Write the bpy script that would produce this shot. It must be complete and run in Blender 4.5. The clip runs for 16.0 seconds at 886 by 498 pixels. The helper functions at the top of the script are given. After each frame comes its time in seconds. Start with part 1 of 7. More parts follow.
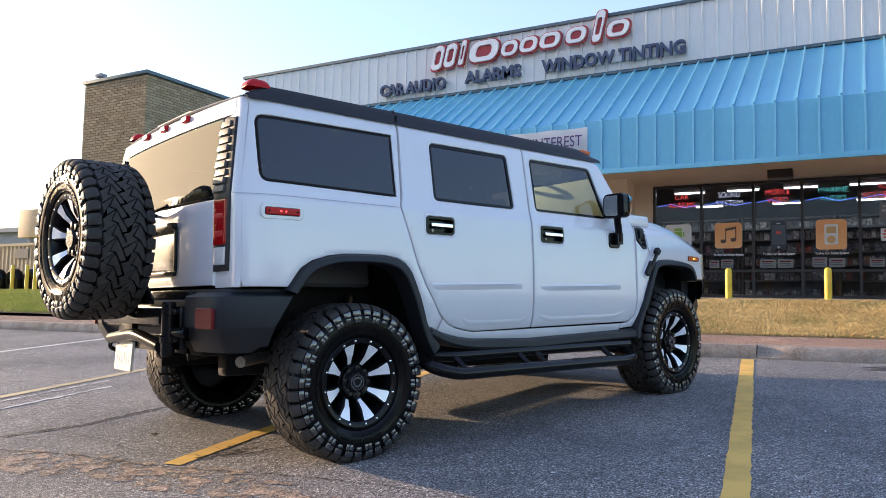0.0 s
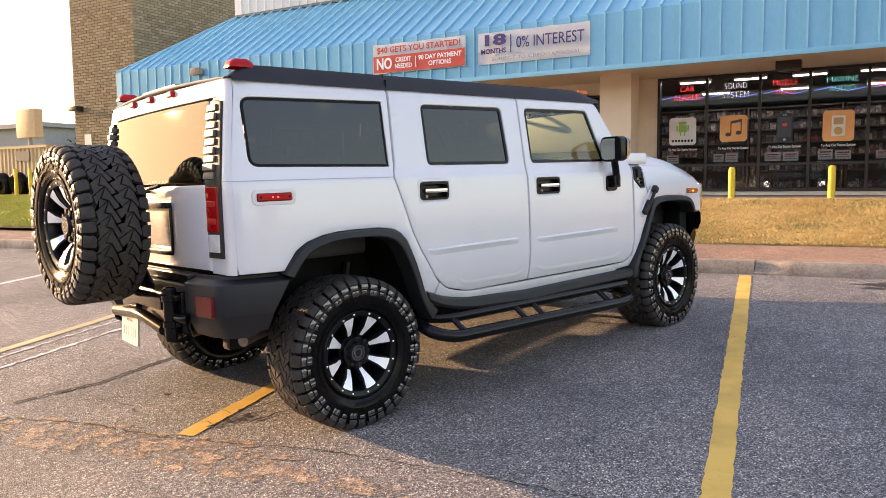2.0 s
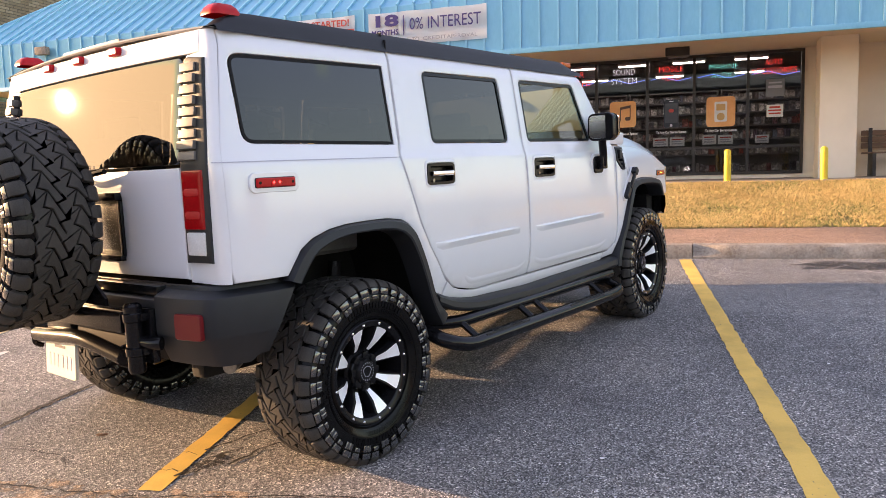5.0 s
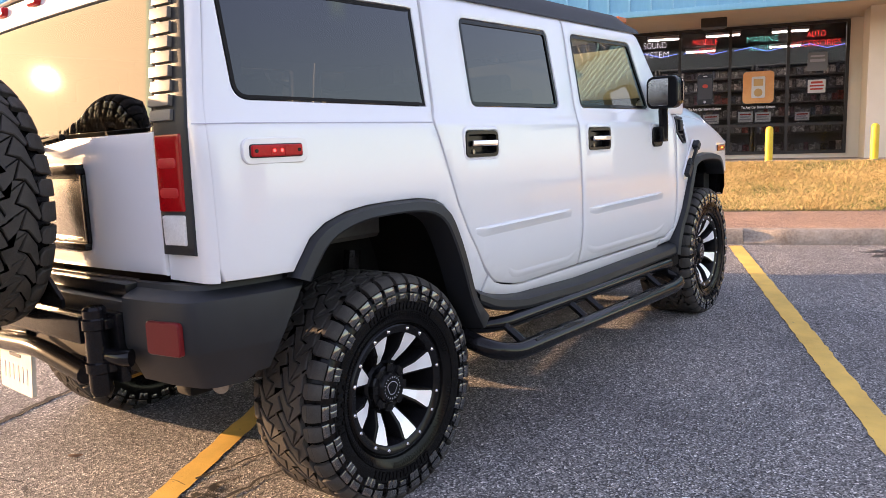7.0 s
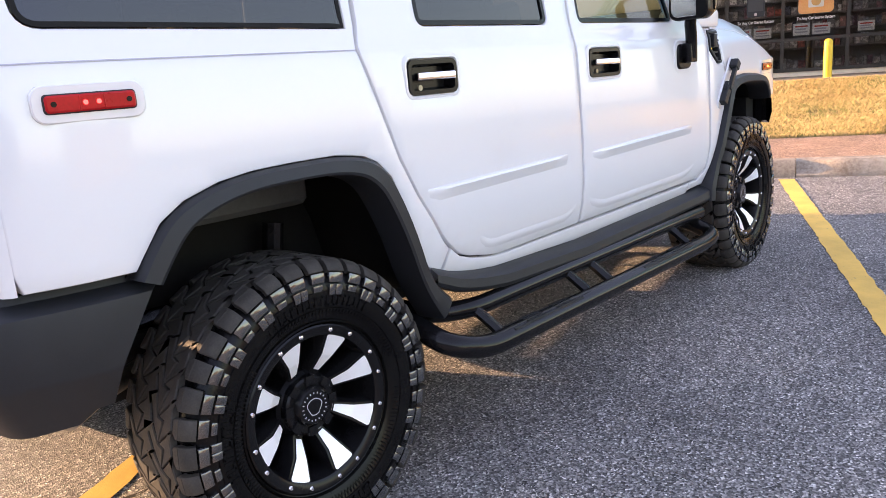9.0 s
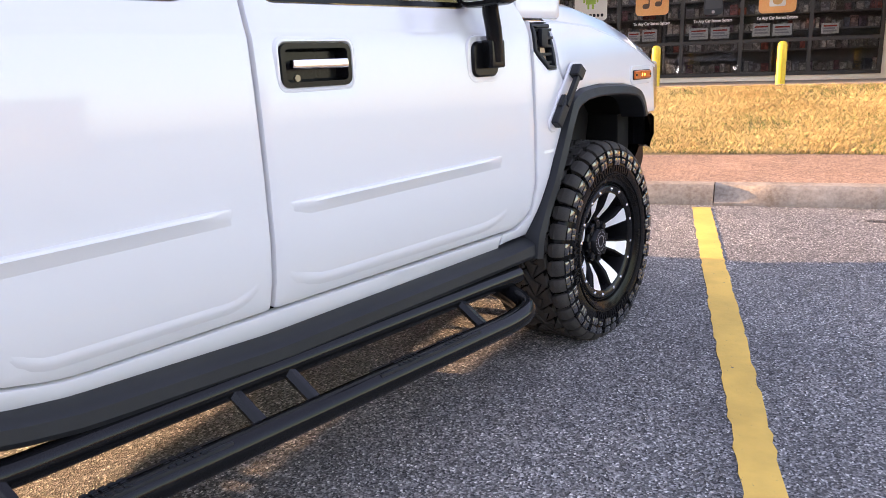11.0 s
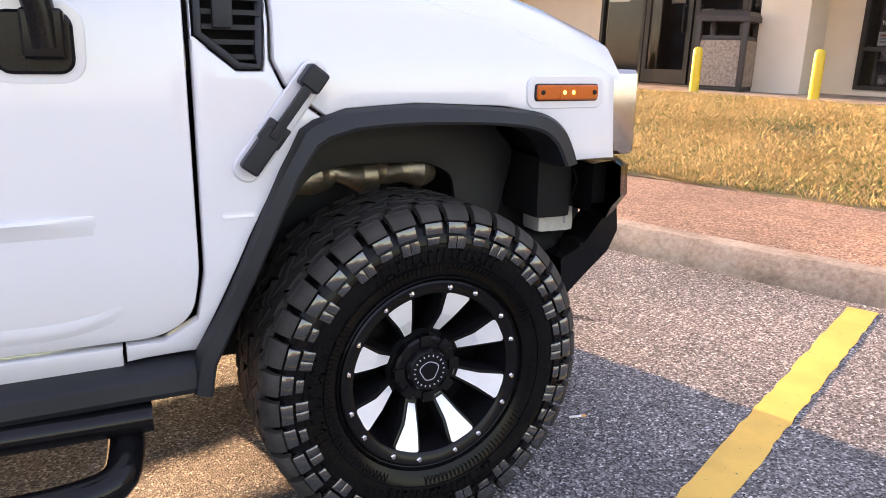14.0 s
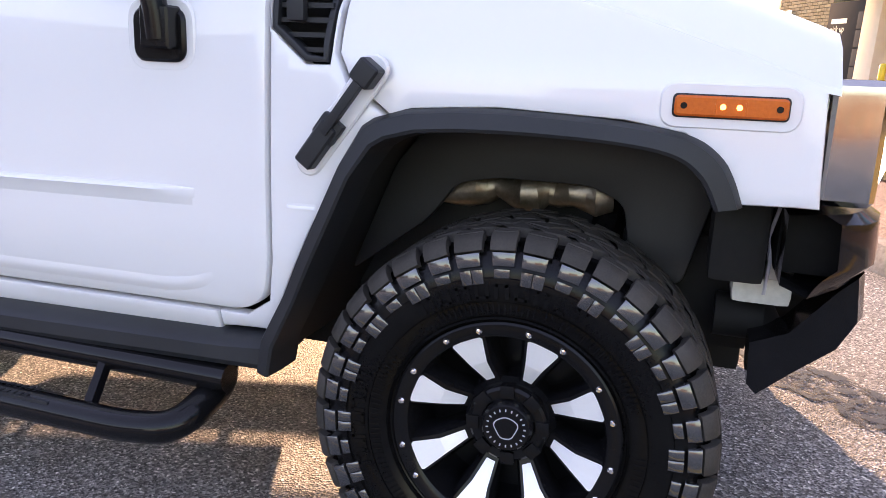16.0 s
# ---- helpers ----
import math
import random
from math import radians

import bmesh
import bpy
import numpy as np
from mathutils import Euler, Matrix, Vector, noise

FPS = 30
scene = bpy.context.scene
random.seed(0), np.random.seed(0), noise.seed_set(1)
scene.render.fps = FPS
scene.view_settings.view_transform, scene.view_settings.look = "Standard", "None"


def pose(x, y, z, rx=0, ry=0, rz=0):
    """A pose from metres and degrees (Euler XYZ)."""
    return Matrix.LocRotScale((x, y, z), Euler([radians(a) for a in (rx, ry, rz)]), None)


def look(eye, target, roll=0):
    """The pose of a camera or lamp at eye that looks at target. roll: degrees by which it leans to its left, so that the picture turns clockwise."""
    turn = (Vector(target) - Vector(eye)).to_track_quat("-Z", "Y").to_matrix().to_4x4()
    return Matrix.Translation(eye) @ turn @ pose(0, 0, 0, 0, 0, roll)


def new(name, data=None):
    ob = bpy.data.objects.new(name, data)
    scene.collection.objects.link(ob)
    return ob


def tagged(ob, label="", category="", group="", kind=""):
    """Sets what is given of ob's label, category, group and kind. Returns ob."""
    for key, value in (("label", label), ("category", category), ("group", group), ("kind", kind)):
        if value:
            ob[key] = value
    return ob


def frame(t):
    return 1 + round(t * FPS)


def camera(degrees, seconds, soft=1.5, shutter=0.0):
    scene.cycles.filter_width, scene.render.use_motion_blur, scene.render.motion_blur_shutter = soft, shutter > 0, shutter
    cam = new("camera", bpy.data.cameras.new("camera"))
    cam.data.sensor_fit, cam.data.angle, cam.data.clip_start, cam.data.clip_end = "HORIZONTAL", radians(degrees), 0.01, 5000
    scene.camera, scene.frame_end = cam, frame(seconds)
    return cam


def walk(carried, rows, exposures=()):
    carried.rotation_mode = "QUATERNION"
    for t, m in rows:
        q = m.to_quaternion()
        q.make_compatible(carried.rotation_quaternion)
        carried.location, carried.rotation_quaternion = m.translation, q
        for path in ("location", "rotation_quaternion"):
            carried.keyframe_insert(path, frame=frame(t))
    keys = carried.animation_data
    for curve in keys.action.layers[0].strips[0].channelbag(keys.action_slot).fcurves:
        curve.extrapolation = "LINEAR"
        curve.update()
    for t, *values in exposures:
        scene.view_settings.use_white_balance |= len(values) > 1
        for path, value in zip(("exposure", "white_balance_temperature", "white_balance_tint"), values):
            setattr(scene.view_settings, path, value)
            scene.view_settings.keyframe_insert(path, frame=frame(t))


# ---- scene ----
cam = camera(60.5, 16.0, 0.8)
PATH = [
    (0, (3.343, -3.878, 1.05), (2.37, -2.137, 1.199), 1.1),
    (0.5, (3.36, -3.856, 1.142), (2.37, -2.119, 1.205), 1.1),
    (1, (3.376, -3.854, 1.324), (2.375, -2.123, 1.268), 0.1),
    (1.5, (3.403, -3.884, 1.535), (2.408, -2.155, 1.388), -0.6),
    (2, (3.404, -3.864, 1.582), (2.42, -2.131, 1.408), -0.6),
    (2.5, (3.252, -3.925, 1.599), (2.292, -2.179, 1.431), -0.2),
    (3, (3.069, -3.96, 1.592), (2.119, -2.207, 1.437), 0.0),
    (3.5, (2.902, -3.862, 1.568), (1.962, -2.103, 1.419), 0.3),
    (4, (2.684, -3.753, 1.567), (1.802, -1.964, 1.416), -0.1),
    (4.5, (2.454, -3.702, 1.577), (1.7, -1.858, 1.403), -1.0),
    (5, (2.339, -3.583, 1.544), (1.702, -1.698, 1.341), -1.4),
    (7.5, (1.986, -2.805, 1.494), (1.279, -0.954, 1.222), -1.1),
    (8, (2.09, -2.65, 1.485), (1.067, -0.957, 1.187), 0.0),
    (8.5, (2.059, -2.428, 1.471), (1.029, -0.752, 1.113), -0.9),
    (9, (2.065, -2.125, 1.505), (1.282, -0.334, 1.084), -3.7),
    (9.5, (2.16, -1.775, 1.513), (1.482, 0.05, 1.052), -2.4),
    (12, (2.841, -0.024, 1.562), (1.962, 1.721, 1.135), -0.3),
    (12.5, (3.022, 0.33, 1.583), (2.035, 2.02, 1.169), 0.6),
    (13, (3.094, 0.711, 1.578), (1.974, 2.31, 1.145), 1.4),
    (13.5, (3.122, 1.009, 1.585), (1.879, 2.512, 1.141), 1.8),
    (14, (3.251, 1.308, 1.57), (1.85, 2.647, 1.078), 2.3),
    (14.5, (3.27, 1.51, 1.542), (1.733, 2.661, 0.984), 2.9),
    (15, (3.261, 1.769, 1.542), (1.571, 2.68, 0.985), 2.5),
    (15.5, (3.366, 2.044, 1.535), (1.492, 2.522, 1.023), 2.5),
    (16, (3.408, 2.336, 1.559), (1.472, 2.396, 1.061), 3.2),
]
EXPOSURE = [(0, 1.14, 5300, 17), (0.6, 1.3, 5800, 19), (1.2, 1.52, 6400, 21), (2.0, 1.57, 6700, 24), (5.0, 1.68, 6650, 25), (7.5, 1.86, 6500, 27), (9.5, 2.14, 6500, 27), (12.5, 2.06, 6500, 28), (14.5, 2.14, 6700, 29), (16, 2.12, 6250, 31)]
walk(cam, [(t, look(eye, target, roll)) for t, eye, target, roll in PATH], EXPOSURE)

# ---- world, sun, light ----
world = bpy.data.worlds.new("sky")
scene.world = world
world.use_nodes = True
wn = world.node_tree
sky = wn.nodes.new("ShaderNodeTexSky")
sky.sky_type = "NISHITA"
sky.sun_disc = False
SUN_TO = Vector((-0.983, -0.04, 0.18)).normalized()
sky.sun_elevation = math.asin(SUN_TO.z)
sky.sun_rotation = math.atan2(SUN_TO.x, SUN_TO.y)
sky.altitude, sky.air_density, sky.dust_density, sky.ozone_density = 80, 1.0, 1.2, 1.0
# thin haze: the glow about the sun is capped and a pale lilac veil lies over the whole sky
cap = wn.nodes.new("ShaderNodeVectorMath")
cap.operation = "MINIMUM"
cap.inputs[1].default_value = (12.0, 8.0, 3.3)
wn.links.new(sky.outputs[0], cap.inputs[0])
veil = wn.nodes.new("ShaderNodeVectorMath")
veil.operation = "ADD"
veil.inputs[1].default_value = (1.05, 1.0, 1.15)
wn.links.new(cap.outputs[0], veil.inputs[0])
wn.links.new(veil.outputs[0], wn.nodes["Background"].inputs[0])
wn.nodes["Background"].inputs[1].default_value = 0.135
sun = new("sun", bpy.data.lights.new("sun", "SUN"))
sun.data.energy, sun.data.angle, sun.data.color = 4.6, radians(0.6), (1.0, 0.66, 0.33)
sun.matrix_world = Matrix.Translation((-30, 0, 12)) @ SUN_TO.to_track_quat("Z", "Y").to_matrix().to_4x4()

# ---- materials ----


def nodes_of(name):
    m = bpy.data.materials.new(name)
    m.use_nodes = True
    return m, m.node_tree.nodes, m.node_tree.links, m.node_tree.nodes["Principled BSDF"]


def coords(nodes, links, scale):
    tc = nodes.new("ShaderNodeTexCoord")
    mp = nodes.new("ShaderNodeMapping")
    mp.inputs["Scale"].default_value = scale if isinstance(scale, tuple) else (scale,) * 3
    links.new(tc.outputs["Object"], mp.inputs[0])
    return mp.outputs[0]


def noise_node(nodes, links, vec, scale, detail=4, rough=0.6):
    n = nodes.new("ShaderNodeTexNoise")
    n.inputs["Scale"].default_value, n.inputs["Detail"].default_value, n.inputs["Roughness"].default_value = scale, detail, rough
    links.new(vec, n.inputs["Vector"])
    return n.outputs["Fac"]


def ramp(nodes, links, fac, stops):
    r = nodes.new("ShaderNodeValToRGB")
    while len(r.color_ramp.elements) < len(stops):
        r.color_ramp.elements.new(0.5)
    for e, (p, c) in zip(r.color_ramp.elements, stops):
        e.position, e.color = p, (*c, 1)
    links.new(fac, r.inputs[0])
    return r.outputs[0]


def mix(nodes, links, fac, a, b, kind="MIX"):
    m = nodes.new("ShaderNodeMix")
    m.data_type, m.blend_type = "RGBA", kind
    for sock, v in ((m.inputs[0], fac), (m.inputs[6], a), (m.inputs[7], b)):
        if isinstance(v, (int, float)):
            sock.default_value = v
        elif isinstance(v, tuple):
            sock.default_value = (*v, 1)
        else:
            links.new(v, sock)
    return m.outputs[2]


def bump(nodes, links, bsdf, height, strength, dist=0.01):
    b = nodes.new("ShaderNodeBump")
    b.inputs["Strength"].default_value, b.inputs["Distance"].default_value = strength, dist
    links.new(height, b.inputs["Height"])
    links.new(b.outputs[0], bsdf.inputs["Normal"])


def surface(name, a, b, rough=0.5, metal=0.0, fine=60.0, coarse=3.0, relief=0.15, dist=0.002, coat=0.0, spread=0.12, stretch=(1, 1, 1), spec=0.5):
    """Two-scale varied surface: colour a to b, roughness spread, fine relief."""
    m, nodes, links, p = nodes_of(name)
    v = coords(nodes, links, stretch)
    n1, n2 = noise_node(nodes, links, v, coarse), noise_node(nodes, links, v, fine)
    f = nodes.new("ShaderNodeMath")
    f.operation = "MULTIPLY_ADD"
    f.inputs[1].default_value = 0.6
    links.new(n1, f.inputs[0])
    g = nodes.new("ShaderNodeMath")
    g.operation = "MULTIPLY"
    g.inputs[1].default_value = 0.4
    links.new(n2, g.inputs[0])
    links.new(g.outputs[0], f.inputs[2])
    links.new(ramp(nodes, links, f.outputs[0], [(0.35, a), (0.65, b)]), p.inputs["Base Color"])
    rr = nodes.new("ShaderNodeMapRange")
    rr.inputs["To Min"].default_value, rr.inputs["To Max"].default_value = max(0, rough - spread), min(1, rough + spread)
    links.new(f.outputs[0], rr.inputs[0])
    links.new(rr.outputs[0], p.inputs["Roughness"])
    p.inputs["Metallic"].default_value = metal
    p.inputs["Specular IOR Level"].default_value = spec
    p.inputs["Coat Weight"].default_value = coat
    p.inputs["Coat Roughness"].default_value = 0.04
    if relief:
        bump(nodes, links, p, n2, relief, dist)
    return m


def plain(name, c, rough=0.5, metal=0.0, emit=0.0):
    return surface(name, tuple(x * 0.92 for x in c), tuple(min(1, x * 1.06) for x in c), rough, metal, relief=0.03, spread=0.05)


def glass(name, tint, rough=0.02, ior=1.6):
    """Tinted pane: see-through tint under a mirror gloss that grows at grazing angles."""
    m = bpy.data.materials.new(name)
    m.use_nodes = True
    nodes, links = m.node_tree.nodes, m.node_tree.links
    nodes.remove(nodes["Principled BSDF"])
    t = nodes.new("ShaderNodeBsdfTransparent")
    t.inputs[0].default_value = (*tint, 1)
    g = nodes.new("ShaderNodeBsdfGlossy")
    g.inputs["Roughness"].default_value = rough
    fr = nodes.new("ShaderNodeFresnel")
    fr.inputs[0].default_value = ior
    mx = nodes.new("ShaderNodeMixShader")
    links.new(fr.outputs[0], mx.inputs[0])
    links.new(t.outputs[0], mx.inputs[1])
    links.new(g.outputs[0], mx.inputs[2])
    links.new(mx.outputs[0], nodes["Material Output"].inputs[0])
    return m


def emitter(name, c, strength):
    m, nodes, links, p = nodes_of(name)
    p.inputs["Base Color"].default_value = (*c, 1)
    p.inputs["Emission Color"].default_value = (*c, 1)
    p.inputs["Emission Strength"].default_value = strength
    return m


def asphalt_mat(name="asphalt", size=150, grains=((0.02, 0.02, 0.02), (0.155, 0.151, 0.148), (0.36, 0.35, 0.34), (0.9, 0.88, 0.85))):
    m, nodes, links, p = nodes_of(name)
    v = coords(nodes, links, 1.0)
    vor = nodes.new("ShaderNodeTexVoronoi")
    vor.inputs["Scale"].default_value = size
    links.new(v, vor.inputs["Vector"])
    stones = ramp(nodes, links, vor.outputs["Color"], list(zip((0.1, 0.5, 0.78, 0.95), grains)))
    big = noise_node(nodes, links, v, 0.55, 5, 0.6)
    stain = ramp(nodes, links, big, [(0.32, (0.6, 0.6, 0.62)), (0.5, (0.95, 0.95, 0.95)), (0.7, (1.25, 1.2, 1.15))])
    c = mix(nodes, links, 1.0, stones, stain, "MULTIPLY")
    tint = noise_node(nodes, links, v, 6, 3)
    c = mix(nodes, links, 0.5, c, ramp(nodes, links, tint, [(0.3, (0.7, 0.7, 0.7)), (0.7, (1.15, 1.12, 1.1))]), "MULTIPLY")
    links.new(c, p.inputs["Base Color"])
    p.inputs["Roughness"].default_value = 0.72
    bump(nodes, links, p, vor.outputs["Distance"], 0.9, 0.006)
    return m


def paint_line_mat(name, c):
    m, nodes, links, p = nodes_of(name)
    v = coords(nodes, links, 1.0)
    n = noise_node(nodes, links, v, 45, 5, 0.7)
    n2 = noise_node(nodes, links, v, 3, 4, 0.6)
    a = ramp(nodes, links, n2, [(0.3, tuple(x * 0.72 for x in c)), (0.6, c)])
    f = ramp(nodes, links, n, [(0.3, (0, 0, 0)), (0.35, (1, 1, 1))])
    links.new(mix(nodes, links, f, (0.11, 0.1, 0.085), a), p.inputs["Base Color"])
    p.inputs["Roughness"].default_value = 0.65
    bump(nodes, links, p, n, 0.5, 0.003)
    return m


def brick_mat():
    m, nodes, links, p = nodes_of("tan_brick")
    oi = nodes.new("ShaderNodeNewGeometry")
    c = ramp(nodes, links, oi.outputs["Random Per Island"], [(0, (0.26, 0.185, 0.1)), (0.5, (0.33, 0.24, 0.135)), (1, (0.4, 0.3, 0.175))])
    n = noise_node(nodes, links, coords(nodes, links, 1.0), 30)
    links.new(mix(nodes, links, 0.35, c, n, "OVERLAY"), p.inputs["Base Color"])
    p.inputs["Roughness"].default_value = 0.85
    bump(nodes, links, p, n, 0.4, 0.004)
    return m


def goods_mat():
    """Boxed goods: each box its own dull or pale colour with a lighter printed patch."""
    m, nodes, links, p = nodes_of("shop_goods")
    g = nodes.new("ShaderNodeNewGeometry")
    c = ramp(nodes, links, g.outputs["Random Per Island"], [(0, (0.05, 0.05, 0.055)), (0.25, (0.3, 0.28, 0.26)), (0.45, (0.66, 0.64, 0.6)), (0.6, (0.12, 0.14, 0.2)), (0.72, (0.4, 0.1, 0.07)), (0.86, (0.72, 0.7, 0.66)), (1, (0.2, 0.19, 0.18))])
    n = noise_node(nodes, links, coords(nodes, links, 1.0), 14, 2)
    f = ramp(nodes, links, n, [(0.48, (0.55, 0.55, 0.55)), (0.54, (1.2, 1.2, 1.2))])
    links.new(mix(nodes, links, 1.0, c, f, "MULTIPLY"), p.inputs["Base Color"])
    p.inputs["Roughness"].default_value = 0.45
    return m


M_ASPHALT = asphalt_mat()
M_YELLOW = paint_line_mat("yellow_line_paint", (0.8, 0.5, 0.1))
M_FADED_LINE = paint_line_mat("faded_yellow_line", (0.58, 0.46, 0.24))
M_WHITE_LINE = paint_line_mat("white_line_paint", (0.62, 0.6, 0.57))
M_BRICK = brick_mat()
M_MORTAR = surface("mortar", (0.1, 0.08, 0.055), (0.16, 0.13, 0.09), 0.9)
M_CONCRETE = surface("concrete_kerb", (0.17, 0.13, 0.095), (0.42, 0.36, 0.29), 0.85, fine=40, coarse=3.5, relief=0.6, dist=0.006)
M_SIDEWALK = asphalt_mat("aggregate_sidewalk", 110, ((0.1, 0.055, 0.035), (0.3, 0.19, 0.125), (0.44, 0.29, 0.2), (0.66, 0.5, 0.38)))
M_SOIL = surface("dry_lawn_soil", (0.16, 0.115, 0.05), (0.27, 0.2, 0.085), 0.95, fine=40, coarse=2, relief=0.6, dist=0.02)
M_STUCCO = surface("cream_stucco", (0.72, 0.62, 0.48), (0.82, 0.72, 0.58), 0.85, fine=120, coarse=1.2, relief=0.4, dist=0.003)
M_SOFFIT = surface("soffit_board", (0.66, 0.54, 0.39), (0.76, 0.63, 0.47), 0.8, fine=50, coarse=1)
M_BLUE = surface("blue_sheet_metal", (0.16, 0.42, 0.58), (0.21, 0.49, 0.66), 0.36, 0.1, fine=30, coarse=0.8, relief=0.05, stretch=(1, 1, 0.3))
M_WALLMETAL = surface("pale_ribbed_metal", (0.62, 0.61, 0.58), (0.74, 0.72, 0.69), 0.45, 0.05, fine=20, coarse=0.7, relief=0.05, stretch=(1, 1, 0.15))
M_COPING = surface("dark_coping", (0.07, 0.1, 0.12), (0.12, 0.16, 0.18), 0.5, 0.3)
M_BRONZE = surface("bronze_window_frame", (0.03, 0.025, 0.02), (0.05, 0.042, 0.035), 0.4, 0.4)
M_STORE_GLASS = glass("store_glass", (0.8, 0.79, 0.77), 0.01, 1.34)
M_BOLLARD = surface("yellow_bollard_paint", (0.62, 0.45, 0.02), (0.75, 0.56, 0.04), 0.45, fine=25, coarse=5)
M_WHITE = surface("white_car_paint", (0.7, 0.7, 0.715), (0.73, 0.73, 0.745), 0.28, 0.0, fine=900, coarse=0.8, relief=0.006, dist=0.0004, coat=1.0, spread=0.03)
M_BLACKTRIM = surface("black_textured_plastic", (0.012, 0.0135, 0.016), (0.021, 0.0225, 0.026), 0.48, fine=500, coarse=4, relief=0.35, dist=0.0006, spread=0.08, spec=0.32)
M_GLOSSBLACK = surface("gloss_black", (0.005, 0.005, 0.0055), (0.009, 0.009, 0.01), 0.22, fine=300, coarse=6, relief=0.03, dist=0.0005, coat=0.0, spread=0.06, spec=0.2)
M_STEPBLACK = surface("black_powder_coat", (0.004, 0.004, 0.0045), (0.008, 0.008, 0.009), 0.13, fine=400, coarse=5, relief=0.02, dist=0.0003, spread=0.04, spec=0.24)
M_RUBBER = surface("tyre_rubber", (0.003, 0.003, 0.0034), (0.007, 0.0068, 0.0066), 0.2, fine=180, coarse=9, relief=0.12, dist=0.0006, spread=0.08, spec=0.15)
M_DARK = surface("underbody_black", (0.004, 0.004, 0.004), (0.01, 0.0095, 0.009), 0.75, fine=60, coarse=6, spec=0.25)
M_SEAM = plain("seam_black", (0.004, 0.004, 0.004), 0.9)
M_CHROME = surface("chrome", (0.85, 0.85, 0.86), (0.92, 0.92, 0.92), 0.08, 1.0, relief=0, spread=0.03)
M_NOSECHROME = surface("nose_chrome", (0.42, 0.41, 0.4), (0.5, 0.49, 0.47), 0.12, 1.0, relief=0, spread=0.03)
M_MILLED = surface("milled_aluminium", (0.88, 0.88, 0.9), (0.94, 0.94, 0.96), 0.33, 0.25, fine=250, coarse=10, relief=0.05, dist=0.0004, stretch=(1, 6, 1))
M_STEEL = surface("cast_steel", (0.2, 0.17, 0.13), (0.4, 0.35, 0.28), 0.4, 0.9, fine=80, coarse=12, relief=0.4)
# paler copy of the black trim: low sun on the roof edge put into its colour
M_SUNLITTRIM = surface("sunlit_black_plastic", (0.2, 0.19, 0.175), (0.29, 0.275, 0.25), 0.55, fine=300, coarse=4, relief=0.2, dist=0.0006)
M_WHITEPLASTIC = surface("white_plastic_tank", (0.5, 0.49, 0.46), (0.68, 0.66, 0.62), 0.5)
M_LINER = surface("grey_arch_liner", (0.008, 0.008, 0.009), (0.017, 0.017, 0.018), 0.6, fine=200, coarse=5, relief=0.2, dist=0.001)
M_LOUVRE = surface("grey_louvre_plastic", (0.1, 0.095, 0.085), (0.15, 0.14, 0.125), 0.5, fine=400, coarse=5, relief=0.2, dist=0.0005)
M_TREAD = surface("tread_rubber", (0.032, 0.03, 0.027), (0.064, 0.058, 0.051), 0.66, fine=220, coarse=9, relief=0.5, dist=0.0015, spread=0.08, spec=0.2)
M_LUG = surface("dressed_side_lug", (0.02, 0.02, 0.021), (0.04, 0.04, 0.042), 0.2, fine=120, coarse=9, relief=0.08, dist=0.0008, spread=0.07, spec=1.0, coat=1.0)
M_RED = surface("red_lens", (0.34, 0.004, 0.006), (0.5, 0.007, 0.01), 0.3, fine=150, coarse=8, relief=0.2, dist=0.001, spec=0.25)
M_REDDARK = surface("dark_red_reflector", (0.1, 0.006, 0.008), (0.15, 0.011, 0.013), 0.3, fine=200, relief=0.3, coat=0.1, spec=0.2)
M_CLEAR = surface("clear_lens", (0.55, 0.55, 0.54), (0.75, 0.75, 0.74), 0.12, fine=150, relief=0.5, coat=0.8)
M_AMBER = surface("amber_lens", (0.48, 0.09, 0.004), (0.62, 0.13, 0.007), 0.3, fine=160, relief=0.3, coat=0.15, spec=0.3)
M_REDLED = emitter("red_led", (1.0, 0.04, 0.03), 2.0)
M_TAILLIT = surface("lit_red_lens", (0.07, 0.001, 0.0015), (0.16, 0.002, 0.003), 0.2, fine=150, coarse=8, relief=0.25, dist=0.001, coat=0.15, spec=0.3)
M_TAILLIT.node_tree.nodes["Principled BSDF"].inputs["Emission Color"].default_value = (1, 0.01, 0.015, 1)
M_TAILLIT.node_tree.nodes["Principled BSDF"].inputs["Emission Strength"].default_value = 0.035
M_TAILGLOW = emitter("tail_glow", (0.3, 0.006, 0.006), 0.06)
M_AMBERLED = emitter("amber_led", (1.0, 0.5, 0.05), 2.2)
M_TINT = glass("privacy_glass", (0.035, 0.037, 0.04), 0.015, 1.75)
M_CLEARGLASS = glass("door_glass", (0.76, 0.92, 0.85), 0.01, 1.75)
M_REARGLASS = glass("rear_glass", (0.05, 0.05, 0.05), 0.02, 2.3)
M_HEADLINER = surface("pale_grey_headliner", (0.5, 0.5, 0.48), (0.58, 0.58, 0.56), 0.8, fine=200)
M_BEIGE = surface("beige_leather", (0.42, 0.33, 0.22), (0.52, 0.42, 0.29), 0.5, fine=120)
M_CABIN = surface("grey_cabin_trim", (0.05, 0.05, 0.052), (0.08, 0.08, 0.08), 0.7)
M_PLATE = surface("plate_white", (0.62, 0.6, 0.5), (0.72, 0.7, 0.6), 0.35, fine=60)
M_INK = plain("dark_ink", (0.03, 0.035, 0.05), 0.5)
M_NAVY = surface("navy_sign_letters", (0.012, 0.02, 0.06), (0.02, 0.03, 0.085), 0.3, coat=0.4)
M_SIGNWHITE = surface("white_sign_face", (0.72, 0.7, 0.68), (0.8, 0.78, 0.76), 0.3)
